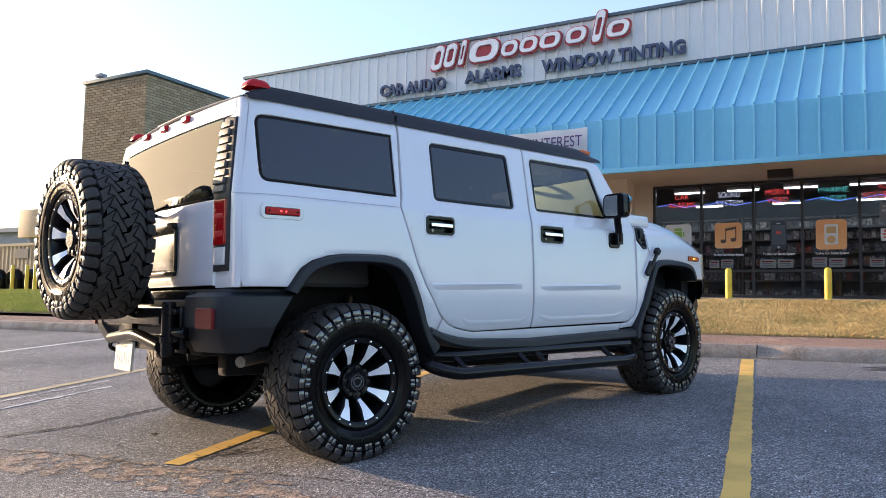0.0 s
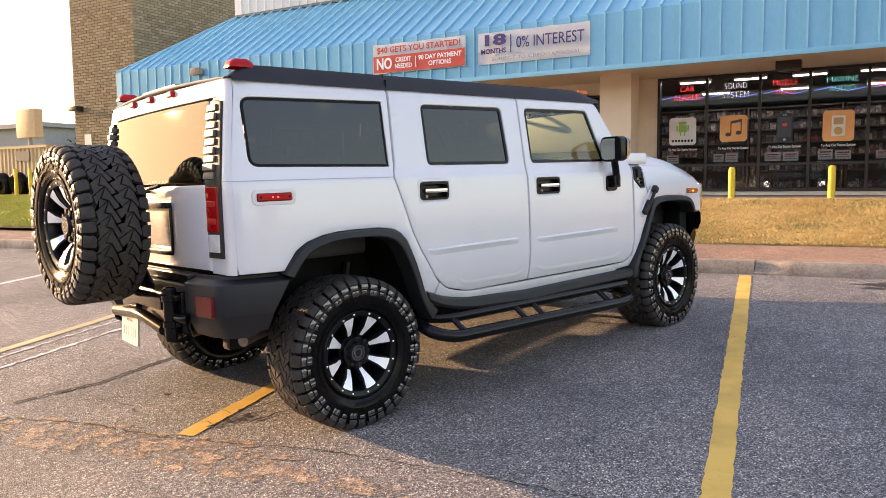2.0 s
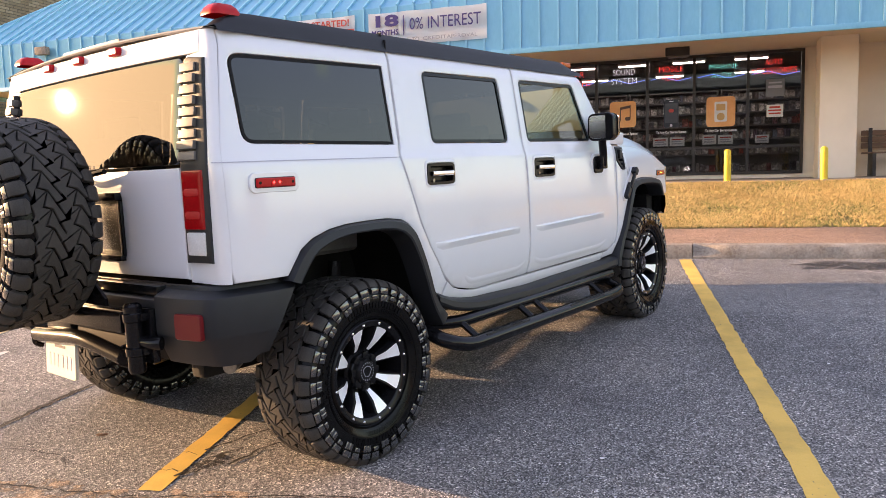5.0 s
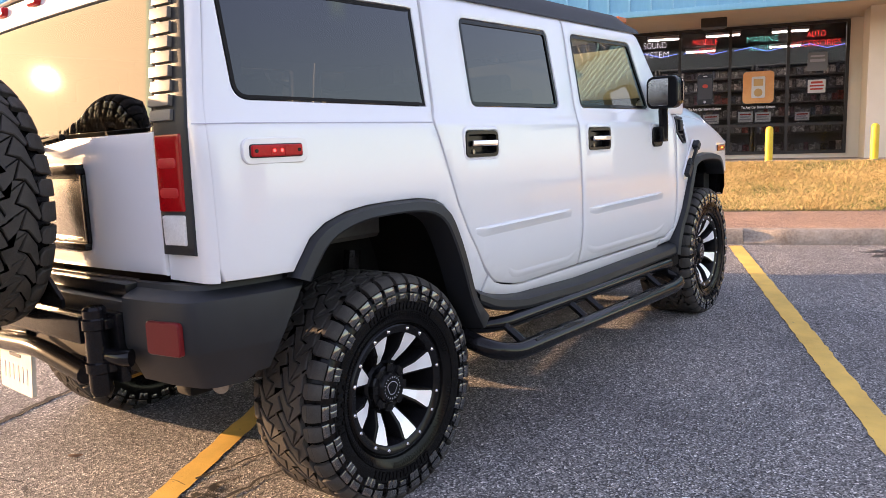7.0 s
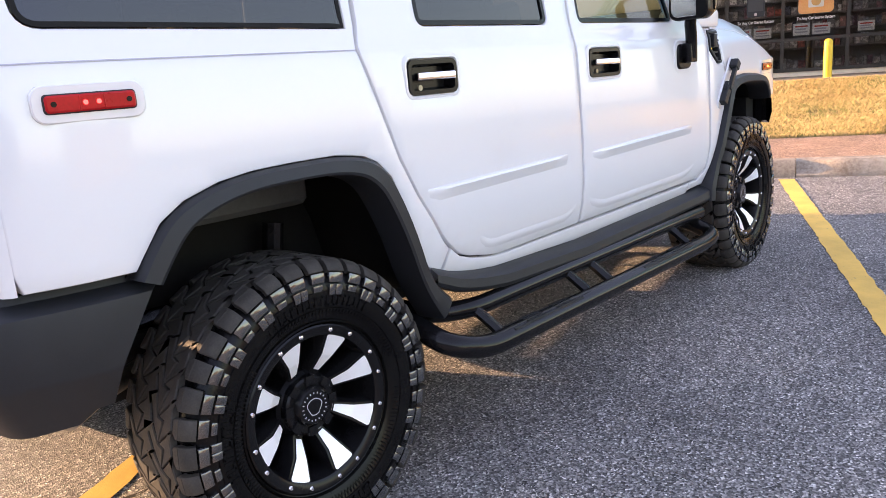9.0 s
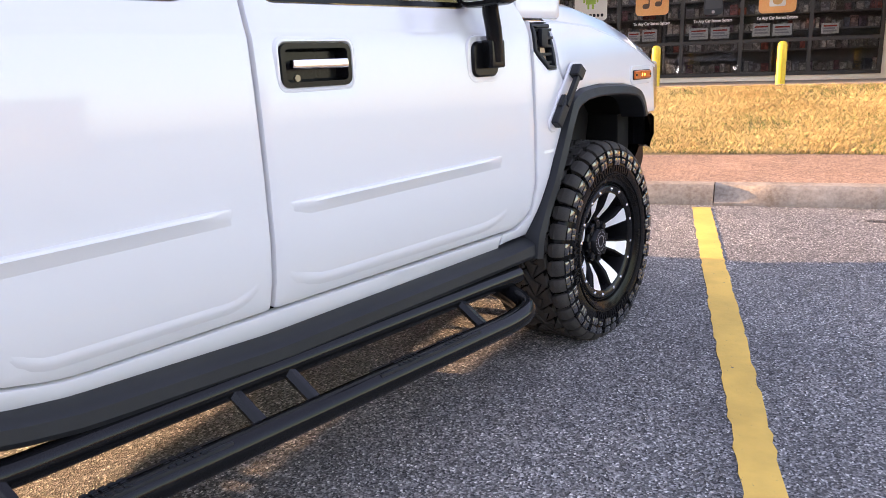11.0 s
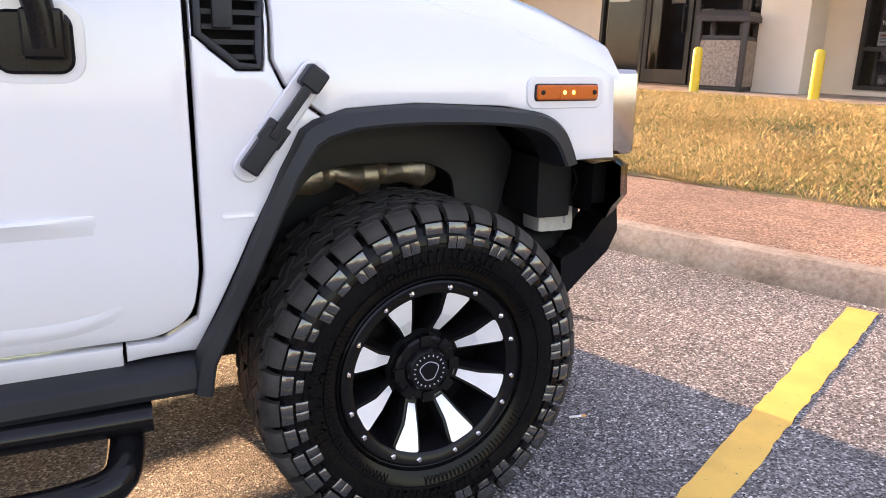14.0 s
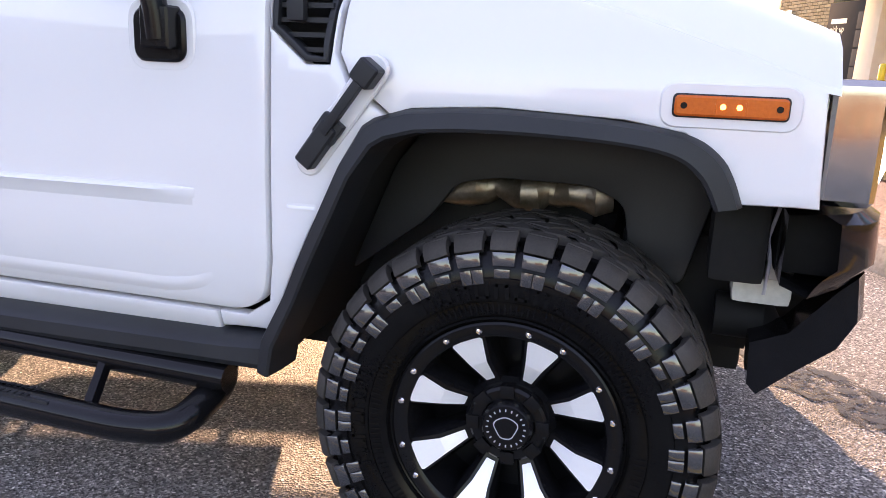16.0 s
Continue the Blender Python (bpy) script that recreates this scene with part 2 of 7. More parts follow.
M_SIGNRED = surface("red_sign_return", (0.3, 0.02, 0.02), (0.42, 0.035, 0.03), 0.35)
M_BANNERWHITE = surface("white_banner_vinyl", (0.84, 0.84, 0.86), (0.88, 0.88, 0.89), 0.5, fine=20, coarse=2, relief=0.03)
M_BANNERRED = surface("red_banner_vinyl", (0.5, 0.05, 0.03), (0.6, 0.075, 0.045), 0.5)
M_PURPLE = plain("purple_ink", (0.05, 0.03, 0.17), 0.5)
M_GREYINK = plain("grey_ink", (0.42, 0.41, 0.46), 0.5)
M_NEONRED = emitter("red_neon", (1.0, 0.06, 0.05), 1.5)
M_NEONWHITE = emitter("white_neon", (0.95, 0.95, 1.0), 0.85)
M_NEONTEAL = emitter("teal_neon", (0.2, 0.85, 0.75), 0.9)
M_NEONBLUE = emitter("blue_neon", (0.15, 0.25, 1.0), 0.8)
M_TUBE = emitter("fluorescent_tube", (1.0, 0.97, 0.9), 5.2)
M_SHELF = surface("shop_shelf", (0.12, 0.12, 0.12), (0.22, 0.21, 0.2), 0.6)
M_GOODS = goods_mat()
M_SMOKED = surface("smoked_metal_panel", (0.2, 0.2, 0.2), (0.26, 0.26, 0.255), 0.16, 1.0, fine=200, coarse=3, relief=0.05, dist=0.0005, spread=0.05)
M_HEADLIGHT = emitter("lit_headlamp", (1.0, 0.96, 0.88), 9.0)
M_PAPER = surface("white_paper", (0.72, 0.71, 0.7), (0.82, 0.81, 0.8), 0.6, relief=0.02)
M_SHOPWALL = surface("shop_wall", (0.1, 0.09, 0.08), (0.17, 0.155, 0.14), 0.8)
M_ORANGE = surface("orange_tile_decal", (0.75, 0.3, 0.06), (0.85, 0.45, 0.16), 0.35, coarse=2)
M_GREEN = plain("green_decal", (0.3, 0.5, 0.06), 0.4)
M_PALE = plain("pale_decal", (0.72, 0.71, 0.66), 0.4)
M_BLACKDECAL = plain("black_decal", (0.02, 0.02, 0.025), 0.25)
M_BROWNDECAL = plain("brown_decal", (0.09, 0.045, 0.02), 0.4)
M_PEBBLE = surface("pebble_panel", (0.16, 0.12, 0.09), (0.42, 0.34, 0.27), 0.8, fine=60, coarse=25, relief=0.8, dist=0.005)
M_BINFRAME = surface("brown_plastic", (0.03, 0.024, 0.02), (0.05, 0.04, 0.033), 0.5)
M_BENCHWOOD = surface("bench_wood", (0.13, 0.07, 0.035), (0.22, 0.12, 0.06), 0.6, fine=40, stretch=(0.4, 6, 6))
M_CONTAINER = surface("tan_container_steel", (0.5, 0.36, 0.2), (0.6, 0.45, 0.26), 0.6, fine=12, coarse=1)
M_FARWALL = surface("grey_far_wall", (0.24, 0.25, 0.27), (0.32, 0.33, 0.35), 0.7)
M_BLADE = surface("grass_dry", (0.4, 0.27, 0.09), (0.68, 0.51, 0.22), 0.7, coarse=0.9, fine=8, relief=0)
M_BLADEGREEN = surface("grass_green", (0.09, 0.13, 0.02), (0.2, 0.24, 0.05), 0.7, coarse=1.2, fine=8, relief=0)
M_LAWN = surface("sunlit_lawn_grass", (0.3, 0.33, 0.04), (0.52, 0.5, 0.09), 0.7, coarse=1.2, fine=8, relief=0)
M_LAWNSOIL = surface("green_lawn_thatch", (0.2, 0.22, 0.035), (0.36, 0.35, 0.07), 0.95, fine=40, coarse=2, relief=0.6, dist=0.02)
M_LEAF = surface("leaf", (0.03, 0.05, 0.015), (0.08, 0.1, 0.03), 0.6)
M_BARK = surface("bark", (0.06, 0.045, 0.03), (0.1, 0.08, 0.055), 0.9)

# ---- mesh helpers ----


def add_mesh(name, bm, material, smooth=True, angle=32):
    me = bpy.data.meshes.new(name)
    bm.normal_update()
    bm.to_mesh(me)
    bm.free()
    for m in material if isinstance(material, (list, tuple)) else [material]:
        me.materials.append(m)
    if smooth:
        me.polygons.foreach_set("use_smooth", [True] * len(me.polygons))
        me.set_sharp_from_angle(angle=radians(angle))
    return me


def part(name, bm, material, parent, label="", smooth=True, angle=32):
    ob = new(name, add_mesh(name, bm, material, smooth, angle))
    ob.parent = parent
    if label:
        tagged(ob, label)
    return ob


def thing(name, label, category, m=None, group="", kind=""):
    ob = new(name)
    ob.empty_display_size = 0.2
    if m is not None:
        ob.matrix_world = m
    return tagged(ob, label, category, group, kind)


def solid(name, bm, material, label, category="", kind="", group="", smooth=True, angle=32):
    ob = new(name, add_mesh(name, bm, material, smooth, angle))
    return tagged(ob, label, category, group, kind)


def box(bm, x0, x1, y0, y1, z0, z1, bevel=0.0, m=None, seg=2, mat=0):
    r = bmesh.ops.create_cube(bm, size=1)
    vs = r["verts"]
    for v in vs:
        v.co = Vector(((x0 + x1) / 2 + v.co.x * (x1 - x0), (y0 + y1) / 2 + v.co.y * (y1 - y0), (z0 + z1) / 2 + v.co.z * (z1 - z0)))
    if bevel:
        es = list({e for v in vs for e in v.link_edges})
        r = bmesh.ops.bevel(bm, geom=es, offset=bevel, segments=seg, profile=0.7, affect="EDGES")
        vs = list(set(vs) | set(r["verts"]))
    vs = [v for v in vs if v.is_valid]
    if m is not None:
        bmesh.ops.transform(bm, matrix=m, verts=vs)
    if mat:
        for f in {f for v in vs for f in v.link_faces}:
            f.material_index = mat
    return bm


def boxes(*rows, bevel=0.0):
    bm = bmesh.new()
    for r in rows:
        box(bm, *r, bevel=bevel)
    return bm


def tube(bm, pts, r, n=12, caps=True):
    """A round tube along points; r one radius or one per point."""
    pts = [Vector(p) for p in pts]
    rs = r if isinstance(r, (list, tuple)) else [r] * len(pts)
    rings, side = [], None
    for i, p in enumerate(pts):
        d = (pts[min(i + 1, len(pts) - 1)] - pts[max(i - 1, 0)]).normalized()
        if side is None:
            side = d.orthogonal().normalized()
        side = (side - d * side.dot(d)).normalized()
        up = d.cross(side)
        rings.append([bm.verts.new(p + (side * math.cos(a) + up * math.sin(a)) * rs[i]) for a in [k * math.tau / n for k in range(n)]])
    for a, b in zip(rings, rings[1:]):
        for k in range(n):
            bm.faces.new((a[k], a[(k + 1) % n], b[(k + 1) % n], b[k]))
    if caps:
        bm.faces.new(rings[0][::-1])
        bm.faces.new(rings[-1])
    return bm


def rounded_path(pts, r=0.08, n=6):
    """Polyline with its inner corners rounded."""
    pts = [Vector(p) for p in pts]
    out = [pts[0]]
    for a, b, c in zip(pts, pts[1:], pts[2:]):
        u, v = (a - b), (c - b)
        k = min(r, u.length * 0.45, v.length * 0.45)
        p, q = b + u.normalized() * k, b + v.normalized() * k
        for i in range(n + 1):
            t = i / n
            out.append(p * (1 - t) ** 2 + b * 2 * t * (1 - t) + q * t * t)
    out.append(pts[-1])
    return out


def lathe(bm, prof, n=64, axis="x"):
    """Profile of (along the axis, radius) turned round the axis."""
    rings = []
    for a, r in prof:
        ring = []
        for k in range(n):
            t = k * math.tau / n
            c, s = r * math.cos(t), r * math.sin(t)
            ring.append(bm.verts.new((a, c, s) if axis == "x" else ((c, a, s) if axis == "y" else (c, s, a))))
        rings.append(ring)
    for a, b in zip(rings, rings[1:]):
        for k in range(n):
            bm.faces.new((a[k], a[(k + 1) % n], b[(k + 1) % n], b[k]))
    return bm


def loft(bm, rows, closed=False):
    """Quads between rows of points with the same count."""
    vs = [[bm.verts.new(p) for p in row] for row in rows]
    for a, b in zip(vs, vs[1:]):
        n = len(a)
        for k in range(n if closed else n - 1):
            bm.faces.new((a[k], a[(k + 1) % n], b[(k + 1) % n], b[k]))
    return vs


def poly_prism(bm, pts, depth, m):
    """A flat outline (x, y) given thickness in z and put at m."""
    a = [bm.verts.new(m @ Vector((x, y, 0))) for x, y in pts]
    b = [bm.verts.new(m @ Vector((x, y, depth))) for x, y in pts]
    n = len(pts)
    bm.faces.new(a[::-1])
    bm.faces.new(b)
    for k in range(n):
        bm.faces.new((a[k], a[(k + 1) % n], b[(k + 1) % n], b[k]))
    return bm


def round_rect(w, h, r, n=4):
    out = []
    for cx, cy, a0 in ((w / 2 - r, h / 2 - r, 0), (-w / 2 + r, h / 2 - r, 90), (-w / 2 + r, -h / 2 + r, 180), (w / 2 - r, -h / 2 + r, 270)):
        for i in range(n + 1):
            a = radians(a0 + 90 * i / n)
            out.append((cx + r * math.cos(a), cy + r * math.sin(a)))
    return out


FACING = Matrix(((1, 0, 0, 0), (0, 0, -1, 0), (0, 1, 0, 0), (0, 0, 0, 1)))  # flat work stood up to face -y


def words(name, text, height, m, material, extrude=0.004, parent=None, width=0.0, bold=0.0):
    """Lettering with the built-in font, as a mesh, centred at m; width squeezes it to that many metres."""
    cu = bpy.data.curves.new(name, "FONT")
    cu.body, cu.align_x, cu.align_y = text, "CENTER", "CENTER"
    cu.size, cu.extrude, cu.offset, cu.resolution_u = height * 1.38, extrude, bold, 3
    tmp = bpy.data.objects.new(name, cu)
    scene.collection.objects.link(tmp)
    me = bpy.data.meshes.new_from_object(tmp.evaluated_get(bpy.context.evaluated_depsgraph_get()))
    bpy.data.objects.remove(tmp)
    xs = [v.co.x for v in me.vertices]
    k = width / (max(xs) - min(xs)) if width else 1
    me.transform(m @ Matrix.Diagonal((k, 1, 1, 1)))
    me.materials.clear()
    me.materials.append(material)
    me.name = name
    ob = new(name, me)
    ob.parent = parent
    return ob

# ---- the setting: lot, kerb, pavement, lawn ----
def lot_z(y):
    return 0.222 + 0.0635 * max(-14.0, min(y, 5.2))


def kerb_y(x):
    return 4.97 + 0.07 * (x - 1.6)


def lawn_z(x, y):
    k = max(0.0, min(1.0, (y - kerb_y(x) - 1.55) / (9.9 - kerb_y(x) - 1.55)))
    return 0.752 + (1.245 - 0.752) * k


bm = bmesh.new()
xs = [-2500, -400, -90, -30, -8, 0, 8, 30, 90, 400, 2500]
ys = [-2500, -300, -60, -14, -6, 0, 4.2, 5.2, 5.6, 11, 60, 2500]
loft(bm, [[(x, y, lot_z(y) if y <= 5.2 else (0.5 if y < 6 else 1.0)) for x in xs] for y in ys])
for f in bm.faces:
    f.normal_flip()
solid("ground", bm, M_ASPHALT, "grey worn asphalt parking lot with pale stones", "ground", "structure")


def lot_strip(name, a, b, width, material, label, lift=0.004, jag=0.006, cat="line"):
    """A painted line on the lot from a to b, with slightly ragged edges."""
    a, b = Vector(a), Vector(b)
    d = (b - a).normalized()
    s = Vector((-d.y, d.x))
    n = max(6, int((b - a).length / 0.05))
    rows = []
    for i in range(n + 1):
        p = a + (b - a) * i / n
        l, r = p + s * (width / 2 + random.uniform(-jag, jag)), p - s * (width / 2 + random.uniform(-jag, jag))
        rows.append([(l.x, l.y, lot_z(l.y) + lift), (p.x, p.y, lot_z(p.y) + lift + 0.001), (r.x, r.y, lot_z(r.y) + lift)])
    bm = bmesh.new()
    loft(bm, rows)
    bmesh.ops.recalc_face_normals(bm, faces=bm.faces[:])
    if sum(f.normal.z for f in bm.faces) < 0:
        bmesh.ops.reverse_faces(bm, faces=bm.faces[:])
    return solid(name, bm, material, label, cat, "structure", smooth=False)


lot_strip("line_right_bay", (2.205, 4.93), (2.875, -0.75), 0.125, M_YELLOW, "worn yellow painted parking bay line")
lot_strip("line_left_bay", (-0.75, 4.75), (0.035, -0.93), 0.115, M_YELLOW, "worn yellow painted parking bay line")
lot_strip("line_far_bay_1", (-3.75, 4.45), (-2.78, -1.3), 0.11, M_FADED_LINE, "faded yellow worn parking bay line")
lot_strip("line_far_bay_2", (-6.75, 4.2), (-6.0, -1.0), 0.12, M_WHITE_LINE, "pale worn parking bay line")
lot_strip("line_scuff_1", (-2.95, 0.95), (-2.62, -1.3), 0.03, M_WHITE_LINE, "thin scuffed white line on asphalt", jag=0.02)
lot_strip("line_scuff_2", (-2.62, 0.7), (-2.3, -1.4), 0.035, M_WHITE_LINE, "thin scuffed white line on asphalt", jag=0.02)
lot_strip("line_next_bay", (5.15, 5.1), (5.85, -0.6), 0.115, M_YELLOW, "worn yellow painted parking bay line")

M_BLUESEAM = surface("blue_seam_metal", (0.2, 0.46, 0.62), (0.26, 0.54, 0.7), 0.4, 0.15)
M_CRACK = surface("crack_shadow", (0.008, 0.008, 0.008), (0.016, 0.015, 0.014), 0.95)
M_OILDARK = surface("oil_and_dark_patch", (0.012, 0.011, 0.01), (0.03, 0.028, 0.025), 0.5)
M_WORN = asphalt_mat("worn_sandy_asphalt", 120, ((0.12, 0.085, 0.06), (0.32, 0.24, 0.17), (0.5, 0.39, 0.29), (0.8, 0.7, 0.6)))


def ragged(m, scale, lo, hi):
    """Stain that breaks up into flecks."""
    nodes, links = m.node_tree.nodes, m.node_tree.links
    n = noise_node(nodes, links, coords(nodes, links, 1.0), scale, 6, 0.7)
    links.new(ramp(nodes, links, n, [(lo, (0, 0, 0)), (hi, (1, 1, 1))]), nodes["Principled BSDF"].inputs["Alpha"])


ragged(M_WORN, 9, 0.46, 0.56)
ragged(M_OILDARK, 22, 0.42, 0.56)
ragged(M_CRACK, 30, 0.36, 0.44)


def lot_patch(name, cx, cy, rx, ry, material, label, lift, seed, turn=0.0):
    """An irregular flat patch or stain on the lot."""
    bm = bmesh.new()
    rnd = random.Random(seed)
    ph = [rnd.uniform(0, 6.28) for _ in range(4)]
    c = bm.verts.new((cx, cy, lot_z(cy) + lift))
    ring = []
    for k in range(64):
        a = k * math.tau / 64
        r = 1 + 0.16 * math.sin(3 * a + ph[0]) + 0.11 * math.sin(7 * a + ph[1]) + 0.08 * math.sin(13 * a + ph[2]) + rnd.uniform(-0.06, 0.06)
        u, v = rx * r * math.cos(a), ry * r * math.sin(a)
        x, y = cx + u * math.cos(turn) - v * math.sin(turn), cy + u * math.sin(turn) + v * math.cos(turn)
        ring.append(bm.verts.new((x, y, lot_z(y) + lift)))
    for k in range(64):
        bm.faces.new((c, ring[k], ring[(k + 1) % 64]))
    return solid(name, bm, material, label, "stain", "structure", smooth=False)


lot_patch("stain_worn_edge", -0.55, -1.2, 1.15, 0.22, M_WORN, "crumbling sandy edge of the asphalt", 0.0035, 3, 0.22)
lot_patch("stain_worn_edge_2", 0.75, -1.12, 0.75, 0.12, M_WORN, "crumbling sandy edge of the asphalt", 0.0032, 13, 0.12)
lot_patch("stain_worn_edge_3", -2.3, -1.55, 1.0, 0.2, M_WORN, "crumbling sandy edge of the asphalt", 0.003, 14, 0.2)
lot_patch("stain_oil_1", 0.13, -0.64, 0.13, 0.055, M_OILDARK, "dark oil stain beside the yellow line", 0.0065, 5, 1.1)
lot_patch("stain_oil_3", 0.17, -0.5, 0.07, 0.03, M_OILDARK, "dark oil drip beside the yellow line", 0.0068, 15, 1.0)
# broad dark patch, broken into flecks, in front of the bumper
lot_patch("patch_before_bumper", 0.95, 3.82, 0.42, 0.13, M_OILDARK, "dark flecked patch on the asphalt before the bumper", 0.0045, 16, 0.35)
lot_patch("stain_oil_2", -0.6, -0.75, 0.03, 0.03, M_OILDARK, "small dark oil spot on asphalt", 0.0055, 6)
lot_patch("stain_kerb_gutter", 4.1, 4.75, 0.9, 0.2, M_OILDARK, "dark damp stain in the gutter by the kerb", 0.003, 8, 0.07)


def crack(name, pts, width, seed):
    rnd = random.Random(seed)
    rows = []
    for a, b in zip(pts, pts[1:]):
        a, b = Vector(a), Vector(b)
        s = Vector((-(b - a).y, (b - a).x)).normalized()
        n = max(3, int((b - a).length / 0.04))
        for i in range(n):
            p = a + (b - a) * i / n + s * rnd.uniform(-0.012, 0.012)
            w = width * rnd.uniform(0.35, 1.2)
            l, r = p + s * w / 2, p - s * w / 2
            rows.append([(l.x, l.y, lot_z(l.y) + 0.0055), (r.x, r.y, lot_z(r.y) + 0.0055)])
    bm = bmesh.new()
    loft(bm, rows)
    if sum(f.normal.z for f in bm.faces if not f.normal_update()) < 0:
        bmesh.ops.reverse_faces(bm, faces=bm.faces[:])
    return solid(name, bm, M_CRACK, "thin dark crack in the asphalt", "crack", "structure", smooth=False)


crack("crack_1", [(-1.5, -1.0), (-1.34, -0.48), (-1.35, 0.15), (-1.1, 1.0), (-1.2, 2.2)], 0.04, 1)
crack("crack_2", [(-0.1, -1.02), (0.9, -0.78), (1.95, -0.7), (2.6, -0.72), (3.6, -0.62)], 0.009, 2)
crack("crack_3", [(0.02, -0.5), (0.2, -0.2), (0.5, 0.15)], 0.02, 3)
crack("crack_5", [(0.24, -0.62), (0.3, -0.42), (0.42, -0.2), (0.62, 0.02)], 0.018, 5)
crack("crack_6", [(-0.07, -0.75), (-0.0, -0.72), (0.07, -0.74)], 0.006, 6)
crack("crack_7", [(-0.1, -0.55), (-0.03, -0.53), (0.05, -0.56)], 0.005, 7)
crack("crack_8", [(-1.1, -0.75), (-0.85, -0.7), (-0.62, -0.72)], 0.008, 8)
crack("crack_4", [(-1.3, -1.2), (-0.7, -1.05), (-0.1, -1.0)], 0.014, 4)

butt = thing("cigarette_end", "white cigarette end lying on the asphalt", "litter", pose(1.911, 3.234, lot_z(3.234) + 0.008, 0, 0, 62))
part("paper", lathe(bmesh.new(), [(-0.03, 0.001), (-0.03, 0.004), (0.012, 0.004), (0.012, 0.001)], 10, "x"), M_PAPER, butt)
part("filter", lathe(bmesh.new(), [(0.0125, 0.001), (0.0125, 0.0042), (0.03, 0.0042), (0.03, 0.001)], 10, "x"), M_ORANGE, butt)
for px, py, turn in ((1.93, -0.159, 20), (3.1, 1.47, 70)):
    bit = solid("paper_scrap", poly_prism(bmesh.new(), [(-0.012, -0.006), (0.004, -0.009), (0.013, 0.002), (0.001, 0.009), (-0.01, 0.005)], 0.003, Matrix.Identity(4)), M_PAPER, "tiny white paper scrap on the asphalt", "litter", group="paper scraps")
    bit.matrix_world = pose(px, py, lot_z(py) + 0.003, 0, 0, turn)
for px, py, turn in ((-0.665, -0.464, 15), (-0.64, -0.46, 40)):
    bit = solid("dry_leaf", poly_prism(bmesh.new(), [(-0.022, 0), (-0.008, -0.009), (0.012, -0.007), (0.024, 0.001), (0.01, 0.009), (-0.01, 0.008)], 0.002, Matrix.Rotation(0.4, 4, "X")), M_BENCHWOOD, "small curled brown leaf on the asphalt", "leaf", group="dry leaves")
    bit.matrix_world = pose(px, py, lot_z(py) + 0.006, 0, 0, turn)

# kerb: separate cast lengths with joints
kerb = thing("kerb", "weathered concrete kerb in cast lengths", "kerb", kind="structure")
edge = -40.0
rnd = random.Random(4)
while edge < 42:
    w = 3.02
    x0, x1 = edge + 0.003, edge + w - 0.003
    bm = bmesh.new()
    rows = []
    for i in range(37):
        x = x0 + (x1 - x0) * i / 36
        y = kerb_y(x)
        j = [rnd.uniform(-0.004, 0.004) for _ in range(3)]
        z = lot_z(y)
        chip = max(0.0, 1 - abs(x - 2.36) / 0.3) * rnd.uniform(0.7, 1.1) if x0 > 2 and x1 < 6 else 0.0
        rows.append([(x, y, z - 0.1), (x, y + j[0], z + 0.02), (x, y + 0.025 + j[1] + 0.06 * chip, z + 0.118 - 0.05 * chip), (x, y + 0.05 + 0.08 * chip, z + 0.145 + j[2] - 0.02 * chip), (x, y + 0.17, z + 0.15), (x, y + 0.17, z - 0.1)])
    loft(bm, rows)
    bmesh.ops.contextual_create(bm, geom=[e for e in bm.edges if e.is_boundary and all(abs(v.co.x - x0) < 1e-4 for v in e.verts)])
    bmesh.ops.contextual_create(bm, geom=[e for e in bm.edges if e.is_boundary and all(abs(v.co.x - x1) < 1e-4 for v in e.verts)])
    bmesh.ops.recalc_face_normals(bm, faces=bm.faces[:])
    part("kerb_stone", bm, M_CONCRETE, kerb)
    edge += w

bm = bmesh.new()
rows = []
for i in range(61):
    x = -40 + i * 82 / 60
    y = kerb_y(x)
    rows.append([(x, y + 0.172, 0.4), (x, y + 0.172, lot_z(y) + 0.148), (x, y + 0.9, lot_z(y) + 0.18), (x, y + 1.62, lot_z(y) + 0.207), (x, y + 1.62, 0.4)])
loft(bm, rows)
bmesh.ops.recalc_face_normals(bm, faces=bm.faces[:])
solid("pavement", bm, M_SIDEWALK, "brown exposed-aggregate concrete pavement", "pavement", "structure")
bm = bmesh.new()
loft(bm, [[(x, y if j else kerb_y(x) + 1.5, lawn_z(x, y if j else kerb_y(x) + 1.5) - (0 if j else 0.012)) for j, y in enumerate((5, 7.2, 8, 9, 9.9))] for x in [-60 + k * 1.5 for k in range(90)]])
bmesh.ops.recalc_face_normals(bm, faces=bm.faces[:])
if sum(f.normal.z for f in bm.faces) < 0:
    bmesh.ops.reverse_faces(bm, faces=bm.faces[:])
solid("lawn", bm, M_SOIL, "dry winter lawn soil between pavement and shop", "lawn", "structure")
bm = boxes((-13.6, 16, 9.9, 12.95, 0.9, 1.26))
solid("shop_walk", bm, M_CONCRETE, "plain concrete walk under the shop canopy", "pavement", "structure")
bm = boxes((-60, -14.5, 9.9, 60, 0.9, 1.22))
solid("side_lawn", bm, M_LAWNSOIL, "green lawn beside the brick building", "lawn", "structure")


